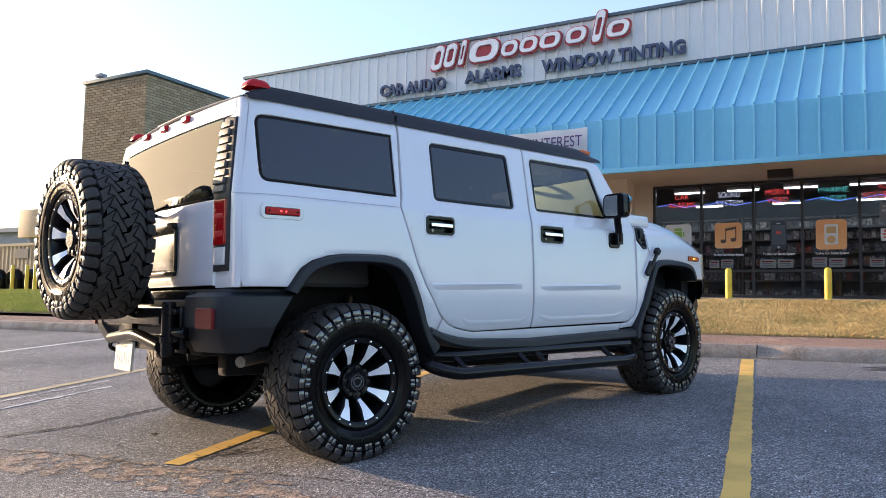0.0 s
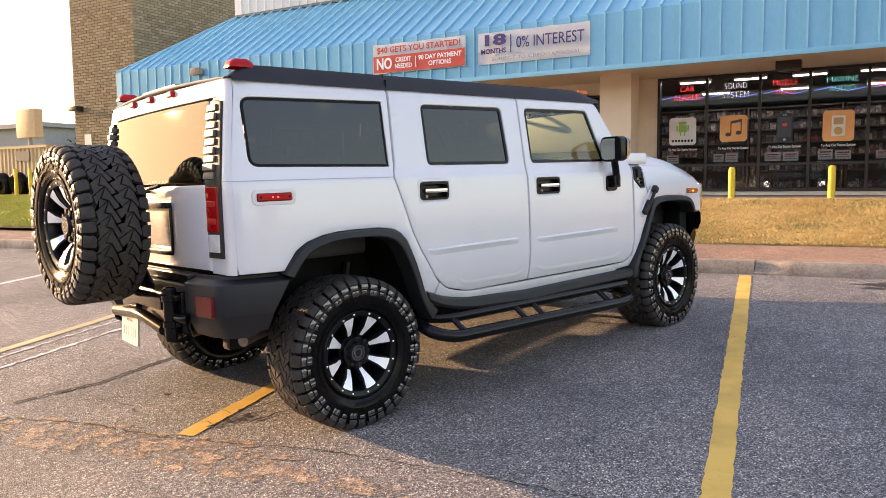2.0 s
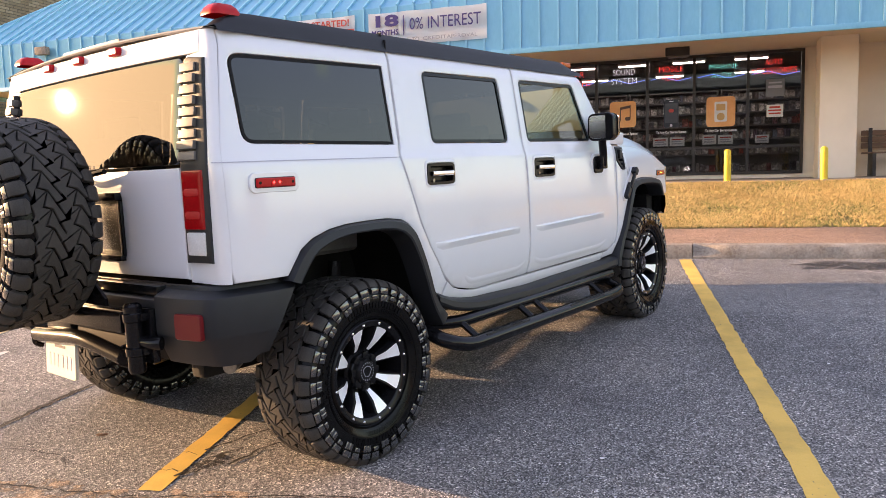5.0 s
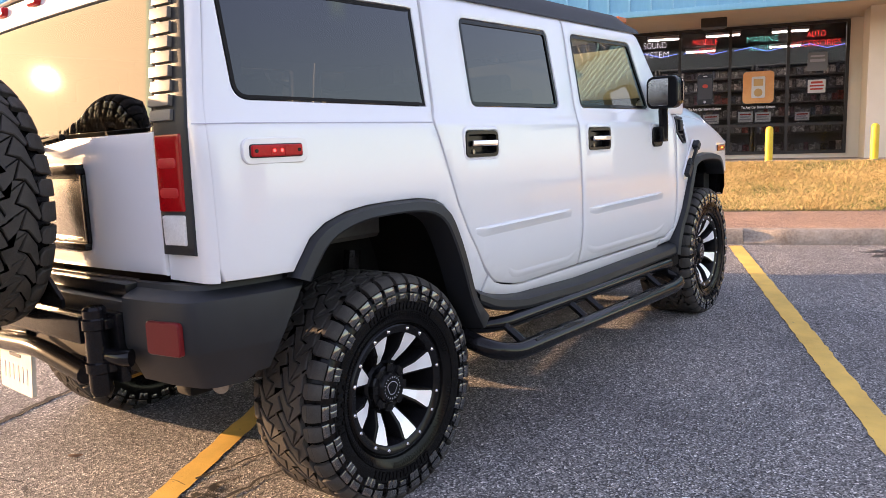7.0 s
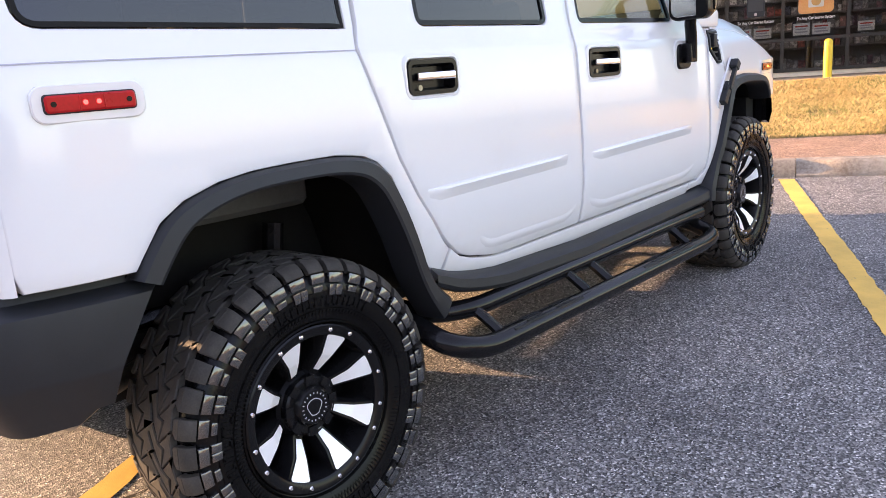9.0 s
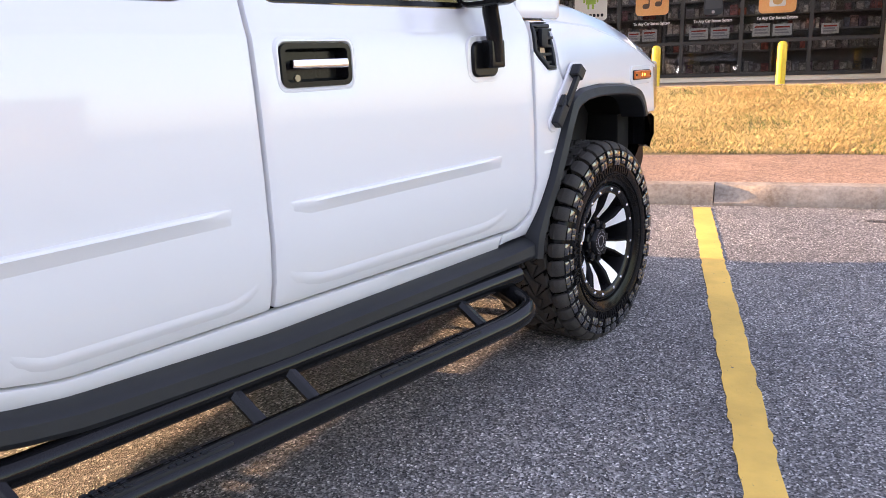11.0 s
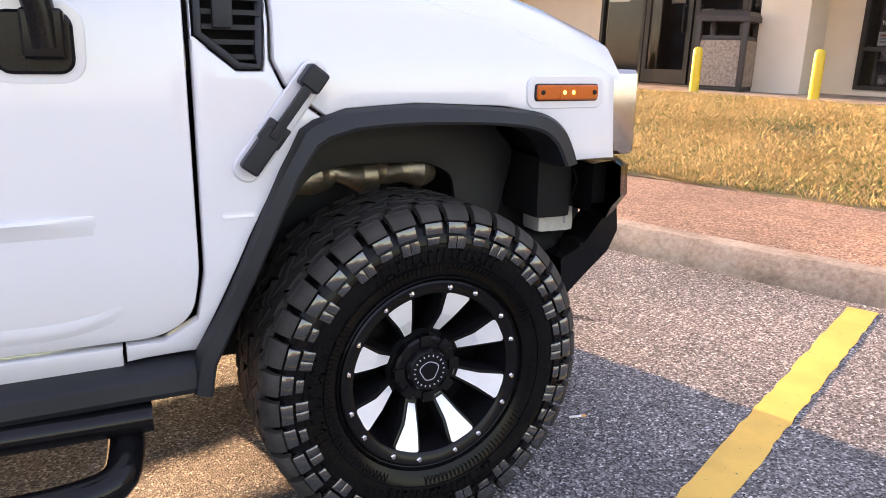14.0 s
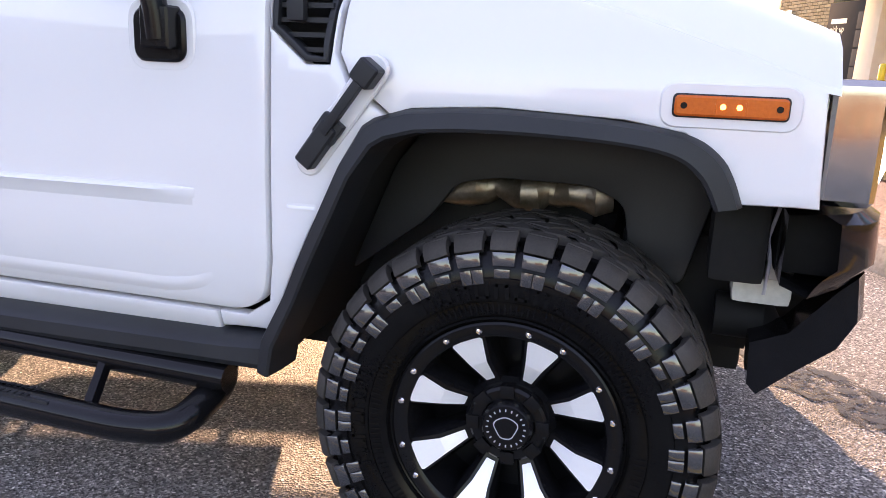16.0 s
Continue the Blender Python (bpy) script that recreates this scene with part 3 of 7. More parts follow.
def grass(name, x0, x1, y0f, y1, count, hz, material, label, seed, lo=0.025, hi=0.07):
    """Blades of grass as bent slips, two triangles each."""
    rnd = random.Random(seed)
    vs, fs = [], []
    for _ in range(count):
        x = rnd.uniform(x0, x1)
        y = rnd.uniform(y0f(x), y1)
        z = hz(x, y)
        if noise.noise(Vector((x * 1.1, y * 1.1, seed))) < rnd.uniform(-0.9, 0.1):
            continue
        h, a, w = rnd.uniform(lo, hi), rnd.uniform(0, 6.28), rnd.uniform(0.0011, 0.0026)
        c, s = math.cos(a), math.sin(a)
        b = rnd.uniform(0.3, 1.3) * h
        t = rnd.uniform(0, 6.28)
        i = len(vs)
        vs += [(x - c * w, y - s * w, z - 0.005), (x + c * w, y + s * w, z - 0.005), (x + b * 0.4 * math.cos(t) + c * w * 0.6, y + b * 0.4 * math.sin(t) + s * w * 0.6, z + h * 0.65), (x + b * math.cos(t), y + b * math.sin(t), z + h)]
        fs += [(i, i + 1, i + 2), (i, i + 2, i + 3)]
    me = bpy.data.meshes.new(name)
    me.from_pydata(vs, [], fs)
    me.materials.append(material)
    return tagged(new(name, me), label, "grass", "", "stuff")


lawn_edge = lambda x: kerb_y(x) + 1.53 + 0.05 * noise.noise(Vector((x * 3, 0, 0)))
grass("dry_grass", -6, 12, lawn_edge, 9.88, 480000, lawn_z, M_BLADE, "straw-coloured dormant lawn grass", 1, 0.012, 0.045)
grass("green_grass", -6, 12, lawn_edge, 9.88, 130000, lawn_z, M_BLADEGREEN, "sparse green blades in the dormant lawn", 2, 0.012, 0.04)
grass("far_dry_grass", -34, -6, lawn_edge, 9.88, 110000, lawn_z, M_LAWN, "green lawn grass beyond the car", 3, 0.04, 0.1)
grass("side_grass", -34, -14.6, lambda x: 9.9, 16, 70000, lambda x, y: 1.22, M_LAWN, "green lawn grass beside the brick building", 4, 0.04, 0.1)

# ---- the shop ----
WY, FY = 12.95, 10.45            # shop front and canopy front
W0, W1, WB, WT = -0.75, 4.27, 1.34, 3.76   # window wall
D0, D1 = -5.1, -1.72             # entrance glazing
bm = bmesh.new()
for r in ((W1, 14, WY, WY + 0.2, 1.2, 3.86), (13.8, 14, WY + 0.2, 30, 1.2, 6.4), (D1, W0, WY, WY + 0.2, 1.2, 3.86), (-13.06, D0, WY, WY + 0.2, 1.2, 3.86), (W0, W1, WY, WY + 0.2, 1.2, WB), (W0, W1, WY, WY + 0.2, WT, 3.86), (D0, D1, WY, WY + 0.2, 3.5, 3.86), (-13.06, -12.86, WY + 0.2, 30, 1.2, 6.4)):
    box(bm, *r)
solid("wall_front", bm, M_STUCCO, "cream stucco shop wall", "wall", "structure", smooth=False)

# ribbed metal upper wall with coping
bm = bmesh.new()
prof = []
x = -13.06
while x < 13.7:
    prof += [(x, 0.0), (x + 0.235, 0.0), (x + 0.25, -0.03), (x + 0.285, -0.03), (x + 0.3, 0.0)]
    x += 0.305
rows = [[(px, WY + py, z) for px, py in prof] for z in (6.3, 7.8)]
loft(bm, rows)
box(bm, -13.06, 14, WY + 0.02, WY + 0.3, 6.3, 7.8)
bmesh.ops.recalc_face_normals(bm, faces=bm.faces[:])
solid("wall_upper", bm, M_WALLMETAL, "pale ribbed sheet-metal upper wall", "wall", "structure", smooth=False)
bm = boxes((-13.12, 14.06, WY - 0.06, WY + 0.34, 7.8, 7.88), bevel=0.01)
solid("trim_coping", bm, M_COPING, "dark metal coping along the parapet", "coping", "structure")
bm = boxes((-13.06, 13.8, WY + 0.2, 30, 3.9, 4.0), (-13.0, 14, WY + 0.3, 30, 7.6, 7.7))
solid("ceiling", bm, M_SHOPWALL, "flat shop ceiling and roof deck", "ceiling", "structure", smooth=False)

# canopy: fascia, slope, soffit, standing seams
canopy = thing("canopy", "blue standing-seam metal canopy over the shop front", "canopy", kind="structure")
CX0, CX1, SEAM = -15.2, 14.0, 0.3475
ZB, ZM, ZT = 3.73, 4.74, 6.45
bm = bmesh.new()
HL = -13.06
vs = [bm.verts.new(p) for p in ((CX0, FY, ZB), (CX1, FY, ZB), (CX1, FY, ZM), (CX0, FY, ZM), (CX1, WY + 0.02, ZT), (HL, WY + 0.02, ZT), (CX0, 24, ZM), (CX0, 24, ZB), (HL, 24, ZT))]
bm.faces.new((vs[0], vs[1], vs[2], vs[3]))
bm.faces.new((vs[3], vs[2], vs[4], vs[5]))
bm.faces.new((vs[3], vs[5], vs[8], vs[6]))
bm.faces.new((vs[0], vs[3], vs[6], vs[7]))
part("sheet", bm, M_BLUE, canopy, smooth=False)
bm = boxes((CX0 + 0.02, CX1, FY + 0.02, WY, ZB + 0.05, ZB + 0.09), (CX0 + 0.02, HL - 0.01, WY, 24, ZB + 0.05, ZB + 0.09))
part("soffit", bm, M_SOFFIT, canopy, "tan boarded soffit", smooth=False)
bm = boxes((CX0 - 0.03, CX1, FY - 0.035, FY + 0.02, ZB - 0.06, ZB + 0.035), (CX0 - 0.035, CX0 + 0.02, FY - 0.02, 24, ZB - 0.06, ZB + 0.035), bevel=0.008)
part("drip_edge", bm, M_BLUE, canopy)
bm = boxes((HL, CX1, WY - 0.06, WY + 0.01, ZT - 0.02, ZT + 0.05))
part("flashing", bm, M_COPING, canopy)
seam_a = bmesh.new()
box(seam_a, -0.016, 0.016, -0.045, 0.0, ZB + 0.035, ZM)
ang = math.atan2(ZT - ZM, WY - FY)
length = math.hypot(ZT - ZM, WY - FY)
box(seam_a, -0.016, 0.016, 0, length, 0.0, 0.048, m=Matrix.Translation((0, 0, ZM)) @ pose(0, 0, 0, math.degrees(ang), 0, 0))
seam_mesh = add_mesh("seam", seam_a, M_BLUESEAM, False)
x = -1.14 - SEAM * 34
while x < 13.95:
    if x > HL:
        s = new("seam", seam_mesh)
        s.parent, s.location = canopy, (x, FY, 0)
    x += SEAM
bm = bmesh.new()
x = CX0 + 0.25
while x < HL:
    box(bm, x - 0.011, x + 0.011, FY - 0.032, FY, ZB + 0.035, ZM)
    k = (x - CX0) / (HL - CX0)
    box(bm, x - 0.011, x + 0.011, 0, length * k, 0.0, 0.036, m=Matrix.Translation((0, FY, ZM)) @ pose(0, 0, 0, math.degrees(ang), 0, 0))
    x += SEAM
tube(bm, [(CX0, FY, ZM), (HL, WY, ZT)], 0.03, 6)
part("hip_seam", bm, M_BLUE, canopy)

# columns under the canopy
for cx0, cx1 in ((-1.66, -1.0), (4.39, 5.0), (10.4, 11.0), (-7.7, -7.05), (-13.75, -13.1)):
    bm = boxes((cx0, cx1, 11.75, 12.35, 1.2, 3.8), bevel=0.012)
    solid("column", bm, M_STUCCO, "square cream stucco column holding the canopy", "column", group="canopy columns")

# window wall: frame, panes
def glazing(name, x0, x1, z0, z1, mull, trans, label):
    win = thing(name, label, "window", kind="structure")
    y0, y1 = WY - 0.03, WY + 0.09
    t = 0.055
    bm = boxes((x0, x1, y0, y1, z0, z0 + t), (x0, x1, y0, y1, z1 - t, z1), (x0, x0 + t, y0, y1, z0 + t, z1 - t), (x1 - t, x1, y0, y1, z0 + t, z1 - t))
    part("window_frame", bm, M_BRONZE, win, smooth=False)
    xs = [x0] + list(mull) + [x1]
    for m in mull:
        part("mullion", boxes((m - t / 2, m + t / 2, y0 + 0.004, y1 - 0.004, z0 + t, z1 - t)), M_BRONZE, win, smooth=False)
    for a, b in zip(xs, xs[1:]):
        if trans:
            part("transom", boxes((a + t / 2 + 0.001, b - t / 2 - 0.001, y0 + 0.008, y1 - 0.008, trans - t / 2, trans + t / 2)), M_BRONZE, win, smooth=False)
        for lo, hi in (((z0, trans), (trans, z1)) if trans else ((z0, z1),)):
            part("pane", boxes((a + 0.02, b - 0.02, WY + 0.028, WY + 0.034, lo + 0.02, hi - 0.02)), M_STORE_GLASS, win, smooth=False)
    return win


glazing("window_1", W0, W1, WB, WT, (0.27, 1.31, 2.23, 3.25), 1.89, "dark bronze framed shop window with painted decals")
glazing("window_2", D0, -4.2, 1.27, 3.5, (), None, "bronze framed glass beside the shop door")
glazing("window_3", -2.42, D1, 1.27, 3.5, (), None, "bronze framed glass beside the shop door")
door = thing("door_1", "bronze framed double glass shop door", "door", kind="structure")
for a, b in ((-4.2, -3.32), (-3.30, -2.42)):
    bm = boxes((a + 0.01, a + 0.09, WY - 0.02, WY + 0.04, 1.28, 3.49), (b - 0.09, b - 0.01, WY - 0.02, WY + 0.04, 1.28, 3.49), (a + 0.09, b - 0.09, WY - 0.02, WY + 0.04, 1.28, 1.5), (a + 0.09, b - 0.09, WY - 0.02, WY + 0.04, 3.4, 3.49))
    leaf = part("door_leaf", bm, M_BRONZE, door, smooth=False)
    part("door_pane", boxes((a + 0.08, b - 0.08, WY + 0.005, WY + 0.011, 1.49, 3.41)), M_STORE_GLASS, leaf, smooth=False)
    hx = b - 0.13 if a < -4 else a + 0.13
    bm = tube(bmesh.new(), rounded_path([(hx, WY - 0.02, 2.1), (hx, WY - 0.09, 2.1), (hx, WY - 0.09, 2.5), (hx, WY - 0.02, 2.5)], 0.03), 0.012, 8)
    part("door_handle", bm, M_BRONZE, leaf)

# inside the shop
room = thing("shop_room", "dim shop interior with shelving", "room", kind="structure")
bm = boxes((-12.86, 13.8, 24, 24.2, 1.2, 3.9), (-12.86, 13.8, WY + 0.2, 24, 1.2, 1.262))
part("room_shell", bm, M_SHOPWALL, room, smooth=False)
for k, (sx, sy) in enumerate(((-0.3, 15.3), (1.75, 15.3), (3.8, 15.3), (-3.2, 16.4), (0.8, 18.5), (7, 16))):
    shelf = thing("shop_shelf", "grey shop shelving unit packed with boxed goods", "shelf", pose(sx, sy, 1.262), "shop shelves")
    bm = boxes((-1.0, -0.96, 0, 0.4, 0, 2.0), (0.96, 1.0, 0, 0.4, 0, 2.0), (-0.96, 0.96, 0.37, 0.4, 0, 2.0), *[(-0.96, 0.96, 0, 0.37, z, z + 0.03) for z in (0.1, 0.5, 0.85, 1.15, 1.45, 1.72, 1.96)])
    part("frame", bm, M_SHELF, shelf, smooth=False)
    bm = bmesh.new()
    rs = random.Random(k)
    for z in (0.13, 0.53, 0.88, 1.18, 1.48, 1.75):
        x = -0.93
        while x < 0.85:
            w = rs.uniform(0.07, 0.16)
            box(bm, x, x + w - 0.015, 0.04 + rs.uniform(0, 0.06), 0.33, z, z + rs.uniform(0.12, 0.21))
            x += w
    tagged(part("goods", bm, M_GOODS, shelf, smooth=False), kind="stuff")
for k, (lx, ly) in enumerate(((-0.3, 14.6), (0.9, 14.6), (2.1, 14.6), (3.4, 14.6), (-2.9, 15.2), (-0.3, 17.2), (1.6, 17.2), (3.5, 17.2), (-3, 18), (6.5, 15.5))):
    lamp = thing("ceiling_light", "white fluorescent ceiling light in the shop", "light", pose(lx, ly, 3.9), "shop ceiling lights")
    part("housing", boxes((-0.35, 0.35, -0.08, 0.08, -0.06, 0.0)), M_PALE, lamp, smooth=False)
    part("tube", boxes((-0.33, 0.33, -0.06, 0.06, -0.085, -0.062), bevel=0.008), M_TUBE, lamp)

# papers hung low inside the panes
for px0, px1, pz0, pz1 in ((0.42, 0.62, 1.96, 2.12), (0.66, 0.9, 1.95, 2.14), (1.42, 1.72, 1.95, 2.13), (1.76, 2.05, 1.95, 2.13), (2.4, 2.66, 1.96, 2.16), (2.7, 2.98, 1.96, 2.14), (-0.55, -0.3, 1.94, 2.12), (3.4, 3.65, 1.96, 2.12)):
    pp = thing("paper_sheet", "white printed paper sheet taped inside the shop window", "paper", pose((px0 + px1) / 2, WY + 0.045, (pz0 + pz1) / 2), "window papers")
    w, h = px1 - px0, pz1 - pz0
    part("sheet", boxes((-w / 2, w / 2, 0, 0.002, -h / 2, h / 2)), M_PAPER, pp, smooth=False)
    for k in range(3):
        part("print_bar", boxes((-w * 0.38, w * (0.38 - 0.12 * (k % 2)), -0.003, -0.0005, h * (0.24 - 0.24 * k) - 0.012, h * (0.24 - 0.24 * k) + 0.012)), M_BANNERRED if k == 0 else M_GREYINK, pp, smooth=False)

# painted and neon wording on the window
YD = WY + 0.018


def neon(text, x, z, h, material, width, label):
    sg = thing("neon_sign", label, "neon sign", pose(x, YD + 0.05, z), "window neon signs")
    lines = text.split("\n")
    longest = max(len(t) for t in lines)
    for k, line in enumerate(lines):
        words("glowing_word", line, h, Matrix.Translation((0, 0, (0.5 - k) * h * 1.4)) @ FACING, material, 0.004, sg, width * len(line) / longest, -0.0055)
    return sg


neon("CAR\nALARMS", -0.15, 3.42, 0.13, M_NEONRED, 0.56, "red neon wording on the shop window")
neon("SOUND\nSYSTEM", 0.83, 3.42, 0.13, M_NEONWHITE, 0.52, "white neon wording on the shop window")
neon("MOBILE\nVIDEO", 1.77, 3.43, 0.12, M_NEONRED, 0.46, "red neon wording on the shop window")
neon("MARINE\nAUDIO", 2.79, 3.42, 0.12, M_NEONTEAL, 0.54, "teal neon wording on the shop window")
neon("AUTO\nACCESSORIES", 3.72, 3.45, 0.12, M_NEONRED, 0.84, "red neon wording on the shop window")
for a, b in ((-0.68, 0.2), (0.33, 1.25), (1.37, 2.17), (2.3, 3.18), (3.32, 4.2)):
    bm = tube(bmesh.new(), [(a, YD + 0.06, 3.32), ((a * 2 + b) / 3, YD + 0.06, 3.37), ((a + 2 * b) / 3, YD + 0.06, 3.28), (b, YD + 0.06, 3.33)], 0.006, 6)
    solid("neon_line", bm, M_NEONBLUE, "thin blue neon line across the pane", "neon sign", group="blue neon lines")


def decal(x0, x1, z0, z1, material, label, extra, r=0.07):
    d = thing("window_decal", label, "decal", pose((x0 + x1) / 2, YD, (z0 + z1) / 2), "window decals")
    bm = poly_prism(bmesh.new(), round_rect(x1 - x0, z1 - z0, r), 0.004, FACING)
    part("tile", bm, material, d, smooth=False)
    lift = 0.0045
    for nm, shapes, m in extra:
        bm = bmesh.new()
        for pts in shapes:
            poly_prism(bm, pts, 0.003, Matrix.Translation((0, -lift, 0)) @ FACING)
        part(nm, bm, m, d, smooth=False)
        lift += 0.0035
    return d


rect = lambda x, y, w, h, r=0.012: [(x + a, y + b) for a, b in round_rect(w, h, min(r, w * 0.45, h * 0.45), 3)]
decal(-0.50, 0.06, 2.33, 2.91, M_PALE, "pale square window decal with a green figure", [("green_shape", [rect(0, 0.06, 0.17, 0.15), rect(0, 0.175, 0.17, 0.06, 0.028), rect(-0.115, 0.07, 0.03, 0.12), rect(0.115, 0.07, 0.03, 0.12), rect(-0.04, -0.055, 0.035, 0.08), rect(0.04, -0.055, 0.035, 0.08)], M_GREEN), ("bar", [rect(-0.2 + 0.066 * k, -0.2, 0.045, 0.05) for k in range(7)], M_BLACKDECAL)])
decal(0.54, 1.08, 2.37, 2.91, M_ORANGE, "orange window decal with a music note", [("note", [rect(-0.1, -0.12, 0.11, 0.08, 0.035), rect(0.1, -0.09, 0.11, 0.08, 0.035), [(-0.06, -0.12), (-0.04, -0.12), (-0.04, 0.1), (0.14, 0.13), (0.14, -0.09), (0.16, -0.09), (0.16, 0.19), (-0.06, 0.15)]], M_BROWNDECAL)])
decal(1.64, 1.93, 2.33, 2.90, M_BLACKDECAL, "black phone-shaped window decal", [("screen", [rect(0, 0.01, 0.25, 0.40, 0.01)], plain("dim_screen", (0.05, 0.05, 0.055), 0.2)), ("speaker_slot", [rect(0, 0.25, 0.08, 0.012)], M_GREYINK), ("button", [rect(0, -0.24, 0.05, 0.05, 0.022)], M_GREYINK), ("mark", [rect(0, 0.06, 0.1, 0.07, 0.03)], M_BANNERRED)], 0.05)
decal(2.47, 3.02, 2.31, 2.91, M_ORANGE, "orange window decal with a pale music player", [("player", [rect(0, 0, 0.24, 0.40, 0.02)], M_PALE), ("screen", [rect(0, 0.09, 0.17, 0.13)], plain("tan_screen", (0.6, 0.36, 0.12), 0.4)), ("wheel", [rect(0, -0.1, 0.15, 0.15, 0.07)], plain("tan_wheel", (0.6, 0.36, 0.12), 0.4))])
decal(3.6, 3.9, 2.46, 2.70, M_PALE, "small pale notice with red print", [("line", [rect(0, 0.07, 0.2, 0.04), rect(0, 0.01, 0.24, 0.03), rect(0, -0.05, 0.22, 0.03)], M_BANNERRED)], 0.01)
decal(3.58, 3.92, 2.86, 3.2, plain("grey_poster", (0.18, 0.19, 0.2), 0.4), "grey poster taped inside the shop window", [("line", [rect(0, 0.1, 0.24, 0.03), rect(0, 0.02, 0.26, 0.05)], M_GREYINK)], 0.01)
for cx in (-0.22, 0.81, 1.785, 2.75):
    tagged(words("caption", "To Any Car Stereo System", 0.05, Matrix.Translation((cx, YD, 2.235)) @ FACING, M_PAPER, 0.001, width=0.6, bold=0.002), "small white painted caption on the window", "decal", "window captions")
decal(-4.98, -4.55, 2.6, 3.05, M_PALE, "pale window decal with a blue oval mark", [("mark", [rect(0, 0.06, 0.14, 0.2, 0.065)], plain("blue_mark", (0.03, 0.07, 0.22), 0.3)), ("bar", [rect(-0.12 + 0.06 * k, -0.14, 0.045, 0.06) for k in range(5)], M_INK)], 0.03)
decal(-3.75, -3.5, 2.55, 2.85, M_PALE, "small white paper notice on the door", [("line", [rect(0, 0.04, 0.16, 0.02), rect(0, 0, 0.18, 0.02), rect(0, -0.05, 0.16, 0.02)], M_GREYINK)], 0.008)
decal(-3.2, -2.98, 2.28, 2.46, M_PALE, "small white paper notice on the door", [("line", [rect(0, 0.03, 0.14, 0.02), rect(0, -0.01, 0.14, 0.02)], M_INK)], 0.008)
decal(-2.2, -1.95, 2.5, 2.66, M_PALE, "small white notice with red print", [("line", [rect(0, 0.03, 0.16, 0.04), rect(0, -0.03, 0.14, 0.02)], M_BANNERRED)], 0.008)

# lettering on the upper wall
for text, x0, x1, z0 in (("CAR AUDIO", -8.0, -6.0, 6.6), ("ALARMS", -5.43, -3.9, 6.64), ("WINDOW TINTING", -3.35, 0.0, 6.64)):
    sg = thing("wall_sign", "dark navy raised sign lettering on ribbed wall", "sign", group="wall lettering")
    words("letters", text, 0.30, Matrix.Translation(((x0 + x1) / 2, WY - 0.13, z0 + 0.15)) @ FACING, M_NAVY, 0.05, sg, x1 - x0, 0.012)
    part("raceway", boxes((x0 + 0.03, x1 - 0.03, WY - 0.075, WY - 0.031, z0 + 0.06, z0 + 0.2)), M_WALLMETAL, sg, smooth=False)
# script name board above: plain outlined shapes, one per letter
sg = thing("name_sign", "white script sign shapes edged in red", "sign")
LET = [(-6.22, 7.42, 0.3, 0.62), (-5.85, 7.44, 0.3, 0.6), (-5.5, 7.46, 0.12, 0.62), (-4.9, 7.42, 0.78, 0.52), (-4.2, 7.38, 0.42, 0.36), (-3.7, 7.4, 0.44, 0.36), (-3.15, 7.42, 0.5, 0.36), (-2.5, 7.44, 0.48, 0.36), (-1.95, 7.56, 0.2, 0.72), (-1.5, 7.44, 0.5, 0.36)]
for lx, lz, w, h in LET:
    sh = Matrix.Translation((lx, WY - 0.1, lz)) @ FACING @ Matrix(((1, 0.22, 0, 0), (0, 1, 0, 0), (0, 0, 1, 0), (0, 0, 0, 1)))
    bm = poly_prism(bmesh.new(), round_rect(w + 0.07, h + 0.07, min(w, h) * 0.45, 6), 0.05, sh)
    back = part("letter_return", bm, M_SIGNRED, sg)
    outer, inner = round_rect(w, h, min(w, h) * 0.42, 6), round_rect(w * 0.56, h * 0.56, min(w, h) * 0.22, 6)
    bm = bmesh.new()
    m2 = sh @ Matrix.Translation((0, 0, 0.052))
    n = len(outer)
    rows = [[m2 @ Vector((*p, 0)) for p in outer], [m2 @ Vector((*p, 0.05)) for p in outer], [m2 @ Vector((*p, 0.05)) for p in inner], [m2 @ Vector((*p, 0)) for p in inner]]
    loft(bm, rows, True)
    bmesh.ops.recalc_face_normals(bm, faces=bm.faces[:])
    part("letter_face", bm, M_SIGNWHITE, back, "white glossy face")

# banners on the canopy front
YB = FY - 0.05


def banner_sheet(name, x0, x1, z0, z1, material, parent, y=YB, seed=1):
    bm = bmesh.new()
    rows = []
    for i in range(25):
        x = x0 + (x1 - x0) * i / 24
        rows.append([(x, y + 0.004 * math.sin(i * 0.9 + seed) * math.sin(j * 0.9 + 0.5), z0 + (z1 - z0) * j / 8 - 0.012 * math.sin(math.pi * (i % 8) / 8) * (j == 8)) for j in range(9)])
    loft(bm, rows)
    bmesh.ops.solidify(bm, geom=bm.faces[:], thickness=0.003)
    bmesh.ops.recalc_face_normals(bm, faces=bm.faces[:])
    return part(name, bm, material, parent)


def at(x, z, y=YB - 0.016):
    return Matrix.Translation((x, y, z)) @ FACING


